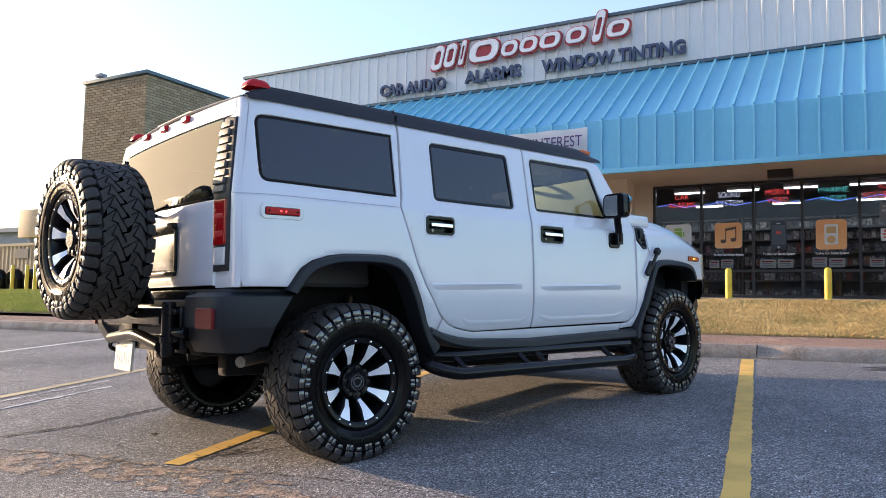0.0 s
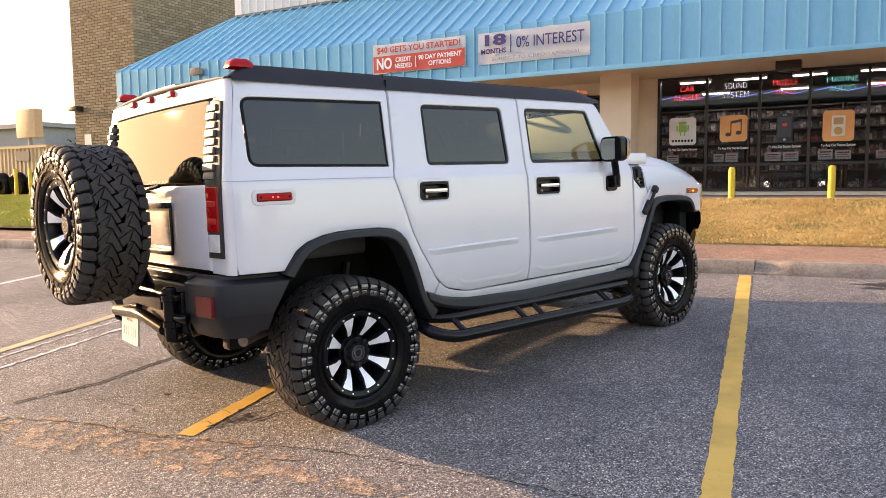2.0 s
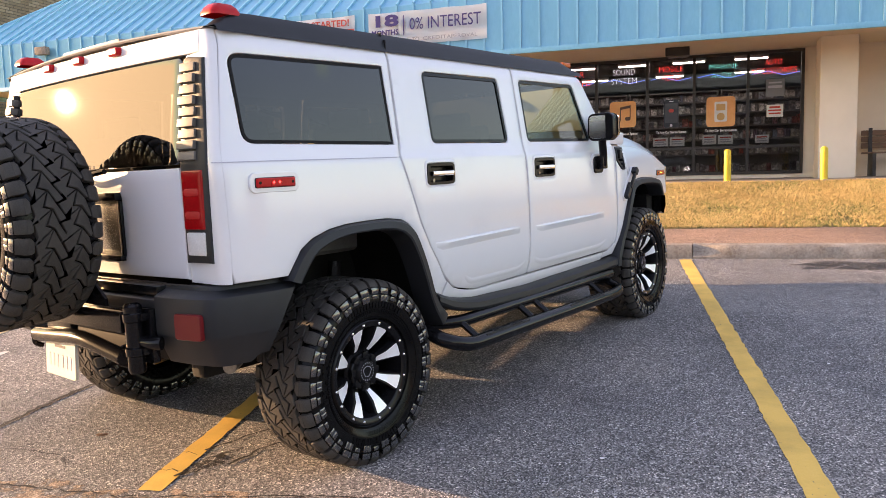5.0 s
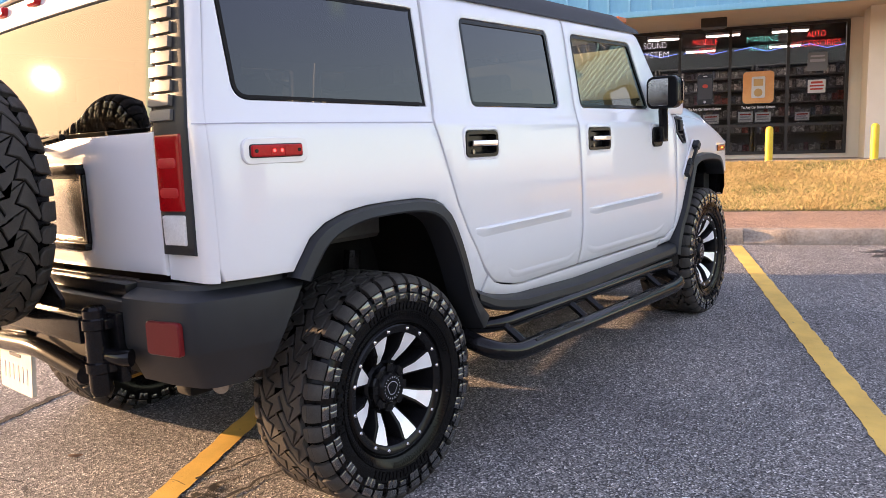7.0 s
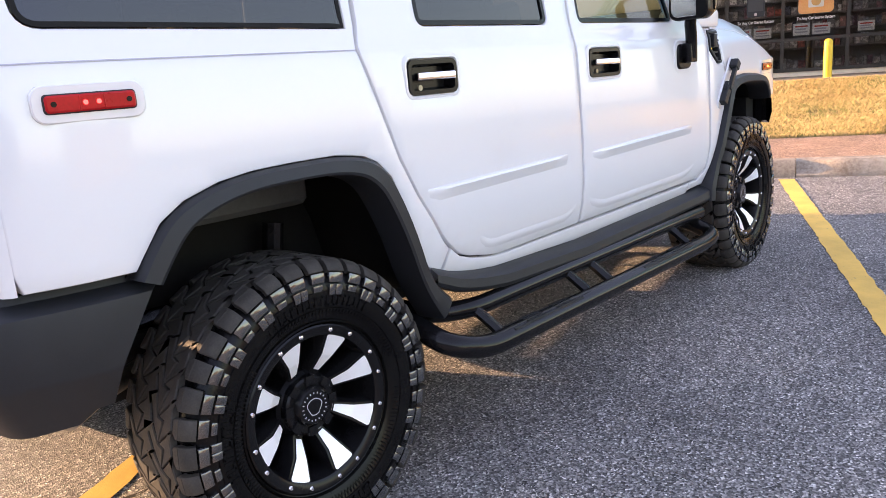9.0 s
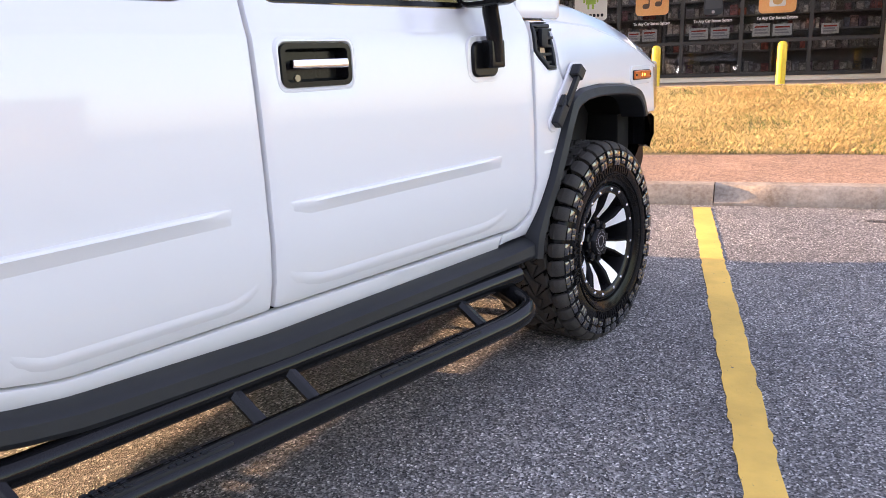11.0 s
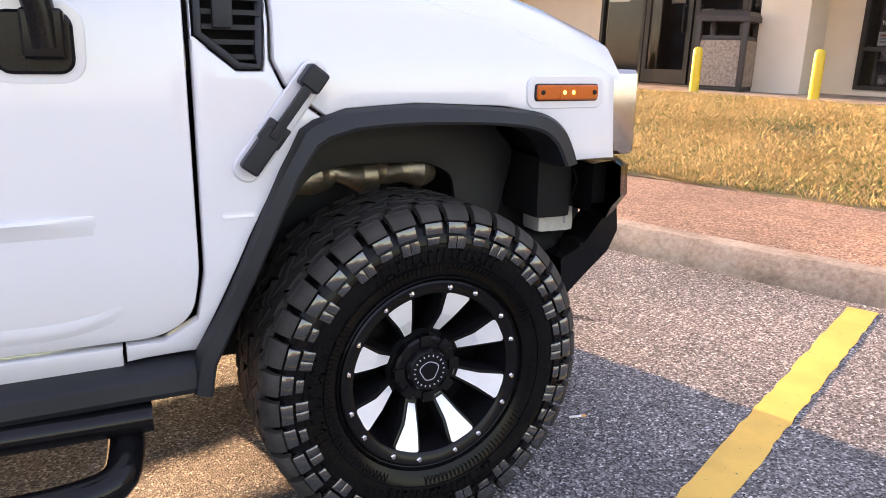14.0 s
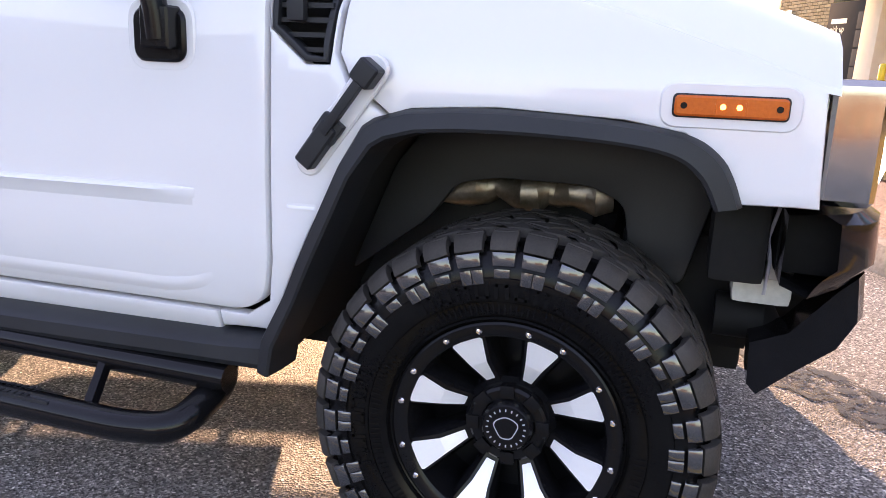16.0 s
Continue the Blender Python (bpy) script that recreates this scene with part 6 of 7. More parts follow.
# unseen frame rails, gearbox skid and tank are added to block low sun underneath
for nm, r in (("chassis", (-0.55, 0.55, -0.7, 3.6, 0.62, 0.70)), ("frame_rail", (-0.52, -0.42, -0.55, 3.4, 0.5, 0.64)), ("frame_rail", (0.42, 0.52, -0.55, 3.4, 0.5, 0.64)), ("gearbox_skid", (-0.3, 0.3, 0.9, 2.4, 0.43, 0.63)), ("fuel_tank", (-0.86, -0.54, 0.62, 1.75, 0.46, 0.7)), ("floor_pan", (-0.9, 0.9, 0.62, 2.5, 0.70, 0.78)), ("firewall", (-0.9, 0.9, 2.5, 2.58, 0.78, 1.45)), ("engine_block", (-0.5, 0.5, 2.6, 3.6, 0.78, 1.3)), ("rear_floor", (-0.52, 0.52, -0.5, 0.55, 0.75, 1.15))):
    part(nm, boxes(r, bevel=0.02), M_DARK, car)
bm = tube(bmesh.new(), [(-0.8, 0, 0.47), (0.8, 0, 0.47)], 0.05, 12)
tube(bm, [(-0.8, 3.118, 0.57), (0.8, 3.118, 0.57)], 0.045, 12)
tube(bm, [(0.35, -0.7, 0.62), (0.5, -0.2, 0.72), (0.5, 2.4, 0.56)], 0.04, 10)
for s in (-1, 1):
    tube(bm, [(s * 0.62, 0.12, 0.48), (s * 0.62, 0.2, 0.95)], 0.035, 10)
    tube(bm, [(s * 0.6, 3.2, 0.55), (s * 0.6, 3.26, 1.05)], 0.035, 10)
part("axle", bm, M_STEPBLACK, car)
# engine metal seen above the front wheel
for s in (1, -1):
    bm = bmesh.new()
    rl = random.Random(5)
    for x0, z0 in ((0.64, 1.03), (0.61, 1.075)):
        pts = [(s * (x0 + rl.uniform(-0.012, 0.012)), 2.70 + 0.03 * k, z0 + 0.045 * min(1, k / 7) + rl.uniform(-0.008, 0.008)) for k in range(19)]
        tube(bm, pts, [0.042 + 0.012 * math.sin(k * 1.25 + x0 * 9) + rl.uniform(-0.004, 0.004) for k in range(19)], 14)
    bmesh.ops.translate(bm, verts=bm.verts[:], vec=(0, 0.02, -0.035))
    part("exhaust_manifold", bm, M_STEEL, car, "bare cast metal behind the front wheel arch")
    bm = bmesh.new()
    box(bm, s * 0.75 - 0.05, s * 0.75 + 0.05, 3.545, 3.665, 0.865, 0.925, 0.018)
    box(bm, s * 0.76 - 0.035, s * 0.76 + 0.035, 3.61, 3.665, 0.91, 0.985, 0.014)
    part("washer_tank", bm, M_WHITEPLASTIC, car, "white plastic reservoir behind the bumper")
    bm = boxes((s * 0.74 - 0.14, s * 0.74 + 0.14, 3.49, 3.60, 0.925, 1.1), bevel=0.02)
    part("splash_guard", bm, M_DARK, car)
    part("bumper_inner", boxes((s * 0.62 - 0.05, s * 0.62 + 0.05, 3.42, 3.77, 0.78, 1.1), (s * 0.66 - 0.02, s * 0.66 + 0.02, 3.3, 3.6, 0.72, 0.98), bevel=0.015), M_DARK, car)
    bm = lathe(bmesh.new(), [(3.5, 0.001), (3.5, 0.05), (3.6, 0.05), (3.62, 0.035), (3.64, 0.001)], 16, "y")
    bmesh.ops.translate(bm, verts=bm.verts[:], vec=(s * 0.72, 0.02, 0.815))
    part("horn", bm, M_DARK, car)
    part("bumper_bracket", boxes((s * 0.78 - 0.07, s * 0.78 + 0.07, 3.615, 3.74, 0.95, 1.08), bevel=0.02), M_DARK, car)
    bm = tube(bmesh.new(), [(s * 0.83, 3.615, 1.08), (s * 0.845, 3.6, 1.02), (s * 0.83, 3.61, 0.97), (s * 0.845, 3.605, 0.9)], 0.004, 6)
    part("wire", bm, M_GREYINK, car)
    cut = corner_round([(2.62, 0.80), (2.83, 0.96), (2.90, 1.055), (3.0, 1.075), (3.22, 1.075), (3.30, 1.04), (3.32, 0.93), (3.44, 0.86), (3.5, 1.1), (3.4, 1.21), (3.07, 1.24), (2.84, 1.215), (2.74, 1.09)], 0.03)
    part("inner_fender", panel(cut, fx=lambda y, z: 0.72, side=s, gap=0.0, edge=0.004, deep=0.02, step=0.08), M_LINER, car)

# cabin
for nm, y in (("front_seat", 1.55), ("rear_seat", 0.62), ("third_seat", -0.2)):
    for s in (1, -1):
        bm = bmesh.new()
        box(bm, s * 0.45 - 0.26, s * 0.45 + 0.26, y, y + 0.5, 1.0, 1.16, 0.05, seg=3)
        box(bm, -0.25, 0.25, -0.07, 0.07, 0.0, 0.56, 0.05, m=Matrix.Translation((s * 0.45, y, 1.1)) @ pose(0, 0, 0, 10, 0, 0), seg=3)
        seat = part(nm, bm, M_CABIN if nm != "front_seat" else M_BEIGE, car)
        bm = bmesh.new()
        box(bm, s * 0.45 - 0.13, s * 0.45 + 0.13, y - 0.14, y - 0.05, 1.56, 1.74, 0.04, seg=3)
        part("headrest", bm, M_BEIGE, seat, "beige leather headrest")
bm = boxes((-0.9, 0.9, 2.2, 2.55, 1.2, 1.5), bevel=0.06)
part("dashboard", bm, M_BEIGE, car)
bm = tube(bmesh.new(), [(-0.45 + 0.18 * math.cos(a), 2.12 - 0.05 * math.sin(a), 1.48 + 0.17 * math.sin(a)) for a in [k * math.tau / 24 for k in range(25)]], 0.016, 8)
part("steering_wheel", bm, M_CABIN, car)
bm = boxes((-0.99, -0.985, -0.7, 2.4, 0.8, 1.5), (0.985, 0.99, 0.62, 2.4, 0.8, 1.46))
part("cabin_lining", bm, M_BEIGE, car, smooth=False)

part("headliner", boxes((-0.9, 0.9, -0.62, 2.2, 1.945, 1.96)), M_HEADLINER, car, "pale grey headliner", smooth=False)

# ---- tailgate and rear ----


def rear_y(x, z):
    """The rear face: slightly bowed, leaning forward above the belt."""
    k = abs(x) / 0.93
    return -0.765 + 0.042 * k ** 2.2 + (0.13 * (z - 1.46) if z > 1.46 else 0.0) + 0.35 * max(0, k - 1.0)


def rear_panel(outline, holes=(), side=1, deep=0.03, out=0.0, gap=0.0025, edge=0.007, step=0.05):
    bm = panel(outline, holes, lambda x, z: -rear_y(x, z) + out, 1, gap, edge, deep, step)
    for v in bm.verts:
        v.co = Vector((v.co.y, -v.co.x, v.co.z))
    bmesh.ops.recalc_face_normals(bm, faces=bm.faces[:])
    bm.normal_update()
    if sum(f.normal.y * f.calc_area() for f in bm.faces) > 0:
        bmesh.ops.reverse_faces(bm, faces=bm.faces[:])
    return bm


G_LOW = [(-0.76, 0.995), (0.76, 0.995), (0.755, 1.452), (-0.755, 1.452)]
G_REC = corner_round([(-0.30, 1.075), (0.325, 1.075), (0.325, 1.345), (-0.30, 1.345)], 0.02)
G_TOP = [(-0.85, 1.99), (0.85, 1.99), (0.862, 1.893), (-0.862, 1.893)]
gate = part("tailgate", rear_panel(G_LOW, [G_REC]), M_WHITE, car)
part("tailgate_header", rear_panel(G_TOP), M_WHITE, car)
bm = rear_panel(corner_round([(-0.75, 1.46), (0.75, 1.46), (0.752, 1.89), (-0.752, 1.89)], 0.03), deep=0.01, edge=0.003)
part("rear_window", bm, M_REARGLASS, gate, "dark mirror-like rear window")
bm = boxes((-0.30, 0.325, -0.73, -0.69, 1.06, 1.36), (-0.30, 0.325, -0.79, -0.731, 1.325, 1.36), (-0.30, 0.325, -0.785, -0.731, 1.06, 1.085), (0.305, 0.33, -0.772, -0.731, 1.086, 1.324), bevel=0.006)
part("plate_recess", bm, M_GLOSSBLACK, gate, "glossy black number plate recess")
bm = boxes((-0.27, 0.285, -0.742, -0.732, 1.10, 1.31), bevel=0.004)
part("recess_plate", bm, M_SMOKED, gate, "smoked metal plate in the recess")
bm = tube(bmesh.new(), rounded_path([(0.02, -0.765, 1.425), (0.02, -0.83, 1.425), (0.3, -0.81, 1.452)], 0.03), 0.012, 8)
part("wiper", bm, M_GLOSSBLACK, gate)
for x in (-0.345, -0.04, 0.28):
    m = Matrix.Translation((x, rear_y(x, 1.966) - 0.002, 1.966)) @ FACING
    part("gate_lamp", slab(round_rect(0.085, 0.036, 0.012), 0.022, m, 0.008), M_RED, gate, "red clearance lamp")
bm = bmesh.new()
loft(bm, [[(x, rear_y(x, 1.985) + dy, 1.985 + 0.022 * (1 - (x / 0.93) ** 2) + dz) for x in np.linspace(-0.86, 0.86, 17)] for dy, dz in ((0.016, -0.003), (0.008, 0.003), (0.014, 0.011), (0.03, 0.014), (0.1, 0.012), (0.12, 0.0))])
bmesh.ops.recalc_face_normals(bm, faces=bm.faces[:])
part("roof_edge_trim", bm, M_SUNLITTRIM, car, "black trim strip along the rear roof edge, coloured pale as if sunlit")
bm = boxes((-0.26, 0.26, -0.67, -0.55, 2.008, 2.032), bevel=0.011)
part("roof_edge_spoiler", bm, M_SUNLITTRIM, car)
for side in (1, -1):
    BZ = [(side * x, z) for x, z in ((0.772, 1.066), (0.93, 1.066), (0.936, 1.45), (0.892, 1.875), (0.80, 1.888), (0.774, 1.878))]
    tl = part("tail_lamp", rear_panel(BZ, out=0.014, edge=0.008, deep=0.06), M_BLACKTRIM, car, "black bezel with red lamp and louvres")
    LR = corner_round([(side * 0.78, 1.20), (side * 0.905, 1.20), (side * 0.912, 1.44), (side * 0.782, 1.44)], 0.012)
    LC = corner_round([(side * 0.79, 1.095), (side * 0.9, 1.095), (side * 0.903, 1.195), (side * 0.787, 1.195)], 0.012)
    part("red_lens", rear_panel(LR, out=0.021, edge=0.008), M_TAILLIT, tl, "red tail lamp lens")
    for z0 in (1.245, 1.335):
        led = [(side * x, z) for x, z in ((0.80, z0), (0.885, z0), (0.885, z0 + 0.03), (0.80, z0 + 0.03))]
        part("glow_strip", rear_panel(corner_round(led, 0.012), out=0.0245, edge=0.003, deep=0.008, gap=0.0), M_TAILGLOW, tl, "brighter lit strip in the red lens")
    part("clear_lens", rear_panel(LC, out=0.021, edge=0.008), M_CLEAR, tl, "clear reversing lamp lens")
    for k in range(9):
        z = 1.475 + k * 0.0435
        y = rear_y(0.85, z)
        x0, x1 = 0.79, 0.90 - 0.003 * k
        ww = 0.05 - 0.001 * k
        bm = box(bmesh.new(), -ww, ww, -0.016, 0.02, 0, 0.034, 0.004, m=Matrix.Translation((side * (0.826 - 0.002 * k), y - 0.012 - 0.006 * (k % 2), z)) @ pose(0, 0, 0, -10, 0, side * 6))
        part("louvre", bm, M_LOUVRE, tl)
# rear corner fillers behind the lamps
for side in (1, -1):
    bm = bmesh.new()
    rows = []
    for z in np.linspace(0.985, 1.985, 18):
        ye = -0.703 + 0.13 * max(0, z - 1.46)
        xa = side_x(ye, z)
        row = [(side * xa, ye + 0.003, z), (side * (xa - 0.008), ye - 0.011, z), (side * (xa - 0.021), ye - 0.02, z), (side * (xa - 0.038), ye - 0.025, z), (side * (xa - 0.06), min(rear_y(xa - 0.06, z) + 0.004, ye - 0.026), z), (side * 0.76, rear_y(0.76, z) + 0.012, z)]
        rows.append(row)
    loft(bm, rows)
    bmesh.ops.recalc_face_normals(bm, faces=bm.faces[:])
    part("rear_corner", bm, M_WHITE, car)

# bumper
bm = bmesh.new()
rows = []
half = [(0.3, -0.84), (0.66, -0.832), (0.672, -0.85), (0.84, -0.835), (0.94, -0.81), (0.967, -0.795), (0.986, -0.772), (1.013, -0.68), (1.038, -0.56), (1.044, -0.5), (1.046, -0.43)]
plan = [(-x, y) for x, y in half[::-1]] + half
for x, y in plan:
    n = Vector((x * 0.6, y - 0.1)).normalized()
    lowz = 0.73 if abs(x) < 0.67 else (0.655 if y < -0.6 else 0.685)
    lip = 0.945 if abs(x) > 0.665 else 0.925
    ring = [(x * 0.9, y + 0.09 if abs(x) < 1.0 else y, 0.978), (x - n.x * 0.075, y - n.y * 0.075, 0.978), (x - n.x * 0.07, y - n.y * 0.07, 0.962), (x - n.x * 0.055, y - n.y * 0.055, lip + 0.011), (x - n.x * 0.014, y - n.y * 0.014, lip), (x - n.x * 0.003, y - n.y * 0.003, lip - 0.007), (x, y, lip - 0.025), (x, y, 0.79), (x - n.x * 0.006, y - n.y * 0.006, 0.775), (x - n.x * 0.075, y - n.y * 0.075, lowz), (x * 0.85, y * 0.9 + 0.05, lowz + 0.02)]
    # the front end is cut back along the wheel arch
    cut = max(0.0, min(1.0, (y + 0.68) / 0.25))
    rows.append([(px, py - cut * 0.62 * max(0.0, 0.945 - pz), pz) for px, py, pz in ring])
loft(bm, rows)
bmesh.ops.recalc_face_normals(bm, faces=bm.faces[:])
bump_r = part("rear_bumper", bm, M_BLACKTRIM, car, "black moulded rear bumper")
bm = boxes((-0.655, 0.655, -0.825, -0.74, 0.935, 0.976), bevel=0.012)
part("step_pad", bm, M_GLOSSBLACK, bump_r)
for side in (1, -1):
    m = Matrix.Translation((side * 0.872, -0.832, 0.828)) @ pose(0, 0, 0, 0, 0, side * 10) @ FACING
    part("reflector", slab(round_rect(0.145, 0.105, 0.014), 0.007, m, 0.004), M_REDDARK, bump_r, "dark red rectangular reflector")
    bm = tube(bmesh.new(), rounded_path([(side * 0.4, -0.76, 0.70), (side * 0.4, -0.87, 0.70), (side * 0.4, -0.88, 0.64), (side * 0.4, -0.84, 0.62)], 0.03), 0.013, 8)
    part("tow_hook", bm, M_STEPBLACK, bump_r)
bm = tube(bmesh.new(), [(0.55, -0.2, 0.62), (0.66, -0.45, 0.6), (0.76, -0.58, 0.595)], 0.03, 12)
part("exhaust_tip", bm, M_STEEL, car)
# spare wheel carrier
bm = bmesh.new()
lathe(bm, [(0.63, 0.001), (0.63, 0.03), (0.645, 0.036), (0.70, 0.036), (0.705, 0.042), (0.735, 0.042), (0.74, 0.036), (0.84, 0.036), (0.845, 0.042), (0.875, 0.042), (0.88, 0.036), (0.905, 0.036), (0.915, 0.028), (0.915, 0.001)], 18, "z")
bmesh.ops.translate(bm, verts=bm.verts[:], vec=(0.6, -0.905, 0))
carrier = part("spare_carrier", bm, M_STEPBLACK, car, "black steel swing-out spare wheel carrier")
part("hinge_plate", boxes((0.545, 0.665, -0.87, -0.835, 0.665, 0.89), bevel=0.012), M_STEPBLACK, carrier)
for z in (0.72, 0.86):
    part("hinge_lug", boxes((0.56, 0.65, -0.9, -0.86, z - 0.016, z + 0.016), bevel=0.008), M_STEPBLACK, carrier)
part("hinge_pin", tube(bmesh.new(), [(0.62, -0.885, 0.755), (0.70, -0.875, 0.755), (0.72, -0.86, 0.755)], 0.028, 12), M_STEPBLACK, carrier)
part("swing_beam", boxes((-0.33, 0.57, -0.945, -0.87, 0.795, 0.885), bevel=0.012), M_STEPBLACK, carrier)
part("upright", boxes((-0.06, 0.24, -0.985, -0.935, 0.86, 1.4), bevel=0.012), M_STEPBLACK, carrier)
part("gusset", poly_prism(bmesh.new(), [(0.2, 0.9), (0.46, 0.9), (0.46, 0.93), (0.24, 1.1)], 0.012, Matrix.Translation((0, -0.93, 0)) @ FACING), M_STEPBLACK, carrier, smooth=False)
part("lower_brace", tube(bmesh.new(), rounded_path([(-0.3, -0.9, 0.70), (0.2, -0.93, 0.74), (0.5, -0.905, 0.68)], 0.1), 0.034, 12), M_GLOSSBLACK, carrier)
bm = lathe(bmesh.new(), [(-1.04, 0.02), (-1.04, 0.1), (-0.97, 0.1)], 20, "y")
bmesh.ops.translate(bm, verts=bm.verts[:], vec=(0.1, 0, 1.255))
part("mount_plate", bm, M_STEPBLACK, carrier)
m = Matrix.Translation((-0.085, -0.9, 0.605)) @ pose(0, 0, 0, -4, 0, -2) @ FACING
npl = part("number_plate", slab(round_rect(0.31, 0.17, 0.014), 0.003, m, 0.001), M_PLATE, car, "pale number plate under the spare wheel")
for k in (-2, -1, 0, 1.2, 2.2, 3.2):
    part("character_bar", poly_prism(bmesh.new(), rect((k - 0.6) * 0.042, -0.012, 0.016, 0.062, 0.006), 0.0045, m), M_GREYINK, npl, smooth=False)
part("heading_bar", poly_prism(bmesh.new(), rect(0.0, 0.056, 0.11, 0.014, 0.004), 0.0045, m), M_INK, npl, smooth=False)
part("plate_bracket", boxes((-0.2, 0.03, -0.895, -0.86, 0.66, 0.80), bevel=0.004), M_STEPBLACK, carrier)

# ---- nose ----
bm = boxes((-0.93, 0.93, 3.655, 3.72, 1.1, 1.33), bevel=0.03)
part("grille_surround", bm, M_NOSECHROME, car, "chrome nose panel")
for side in (1, -1):
    bm = bmesh.new()
    box(bm, 0.70, 0.945, 3.66, 3.76, 1.105, 1.335, 0.03, m=Matrix.Diagonal((side, 1, 1, 1)), seg=3)
    bmesh.ops.recalc_face_normals(bm, faces=bm.faces[:])
    hl = part("headlamp", bm, M_NOSECHROME, car, "chrome square headlamp surround")
    bm = lathe(bmesh.new(), [(3.74, 0.1), (3.772, 0.095), (3.785, 0.06), (3.79, 0.001)], 28, "y")
    bmesh.ops.translate(bm, verts=bm.verts[:], vec=(side * 0.815, 0, 1.225))
    part("lens", bm, M_HEADLIGHT, hl, "lit round headlamp")
bm = bmesh.new()
for k in range(8):
    x = -0.56 + k * 0.16
    box(bm, x - 0.045, x + 0.045, 3.70, 3.75, 1.12, 1.31, 0.012)
part("grille_slot", bm, M_GLOSSBLACK, car)
bm = bmesh.new()
rows = []
for x in (-0.95, -0.92, -0.86, -0.75, 0.75, 0.86, 0.92, 0.95):
    e = {0.95: 0.1, 0.92: 0.055, 0.86: 0.025}.get(abs(x), 0.0)
    rows.append([(x, 3.62, 1.085), (x, 3.78 - e, 1.092), (x, 3.81 - e, 1.075), (x, 3.815 - e, 0.99), (x, 3.79 - e, 0.965), (x, 3.78 - e, 0.95), (x, 3.72 - e * 0.5, 0.93), (x, 3.62, 0.95)])
loft(bm, rows, True)
bmesh.ops.recalc_face_normals(bm, faces=bm.faces[:])
fb = part("front_bumper", bm, M_STEPBLACK, car, "black front bumper")
for side in (1, -1):
    bm = bmesh.new()
    rows = []
    for x in (0.74, 0.80, 0.86):
        e = 0.02 * (x > 0.83)
        rows.append([(side * x, 3.79 - e, 0.96), (side * x, 3.80 - e, 0.87), (side * x, 3.77 - e, 0.81), (side * x, 3.70 - e, 0.75), (side * x, 3.615, 0.69), (side * x, 3.595, 0.71), (side * x, 3.59, 0.80), (side * x, 3.66, 0.83), (side * x, 3.74, 0.93)])
    loft(bm, rows, True)
    for r in (0, -1):
        bm.faces.new([v for v in bm.verts if abs(v.co.x - side * (0.74, 0.86)[r]) < 1e-4])
    bmesh.ops.recalc_face_normals(bm, faces=bm.faces[:])
    part("bumper_wing", bm, M_STEPBLACK, fb)

# ---- wheels ----
TR, TW = 0.437, 0.31
WIDE = Matrix.Translation((-0.025, 0, 0)) @ Matrix.Diagonal((1.16, 1, 1, 1))   # the tyre reaches further in than out


def tyre_mesh():
    bm = bmesh.new()
    h = TW / 2
    prof = [(h - 0.055, 0.225), (h - 0.035, 0.232), (h - 0.026, 0.25), (h - 0.008, 0.285), (h - 0.002, 0.32), (h - 0.004, 0.352), (h - 0.012, 0.385), (h - 0.026, 0.4), (h - 0.05, 0.413), (0.06, 0.421), (0, 0.4215)]
    lathe(bm, prof + [(-a, r) for a, r in prof[-2::-1]], 96)
    bmesh.ops.recalc_face_normals(bm, faces=bm.faces[:])
    bmesh.ops.transform(bm, matrix=WIDE, verts=bm.verts[:])
    return add_mesh("tyre", bm, M_RUBBER)


def block(bm, corners, a0, h, mi=0):
    """A tread block: corners (across, along the tread), softened at its top edge."""
    def place(u, s, r):
        t = a0 + s / TR
        return Vector((u, -r * math.sin(t), r * math.cos(t)))
    drop = lambda u: 0.013 * max(0, (abs(u) - 0.1) / 0.05) ** 2
    rings = [[bm.verts.new(place(u, s, TR + h + dz - drop(u))) for u, s in inset(corners, d)] for d, dz in ((-0.0006, -0.02), (0.0, -0.003), (0.0034, 0.0))]
    n = len(corners)
    bm.faces.new(rings[2]).material_index = mi
    for lo, up in zip(rings, rings[1:]):
        for k in range(n):
            bm.faces.new((lo[k], lo[(k + 1) % n], up[(k + 1) % n], up[k])).material_index = mi


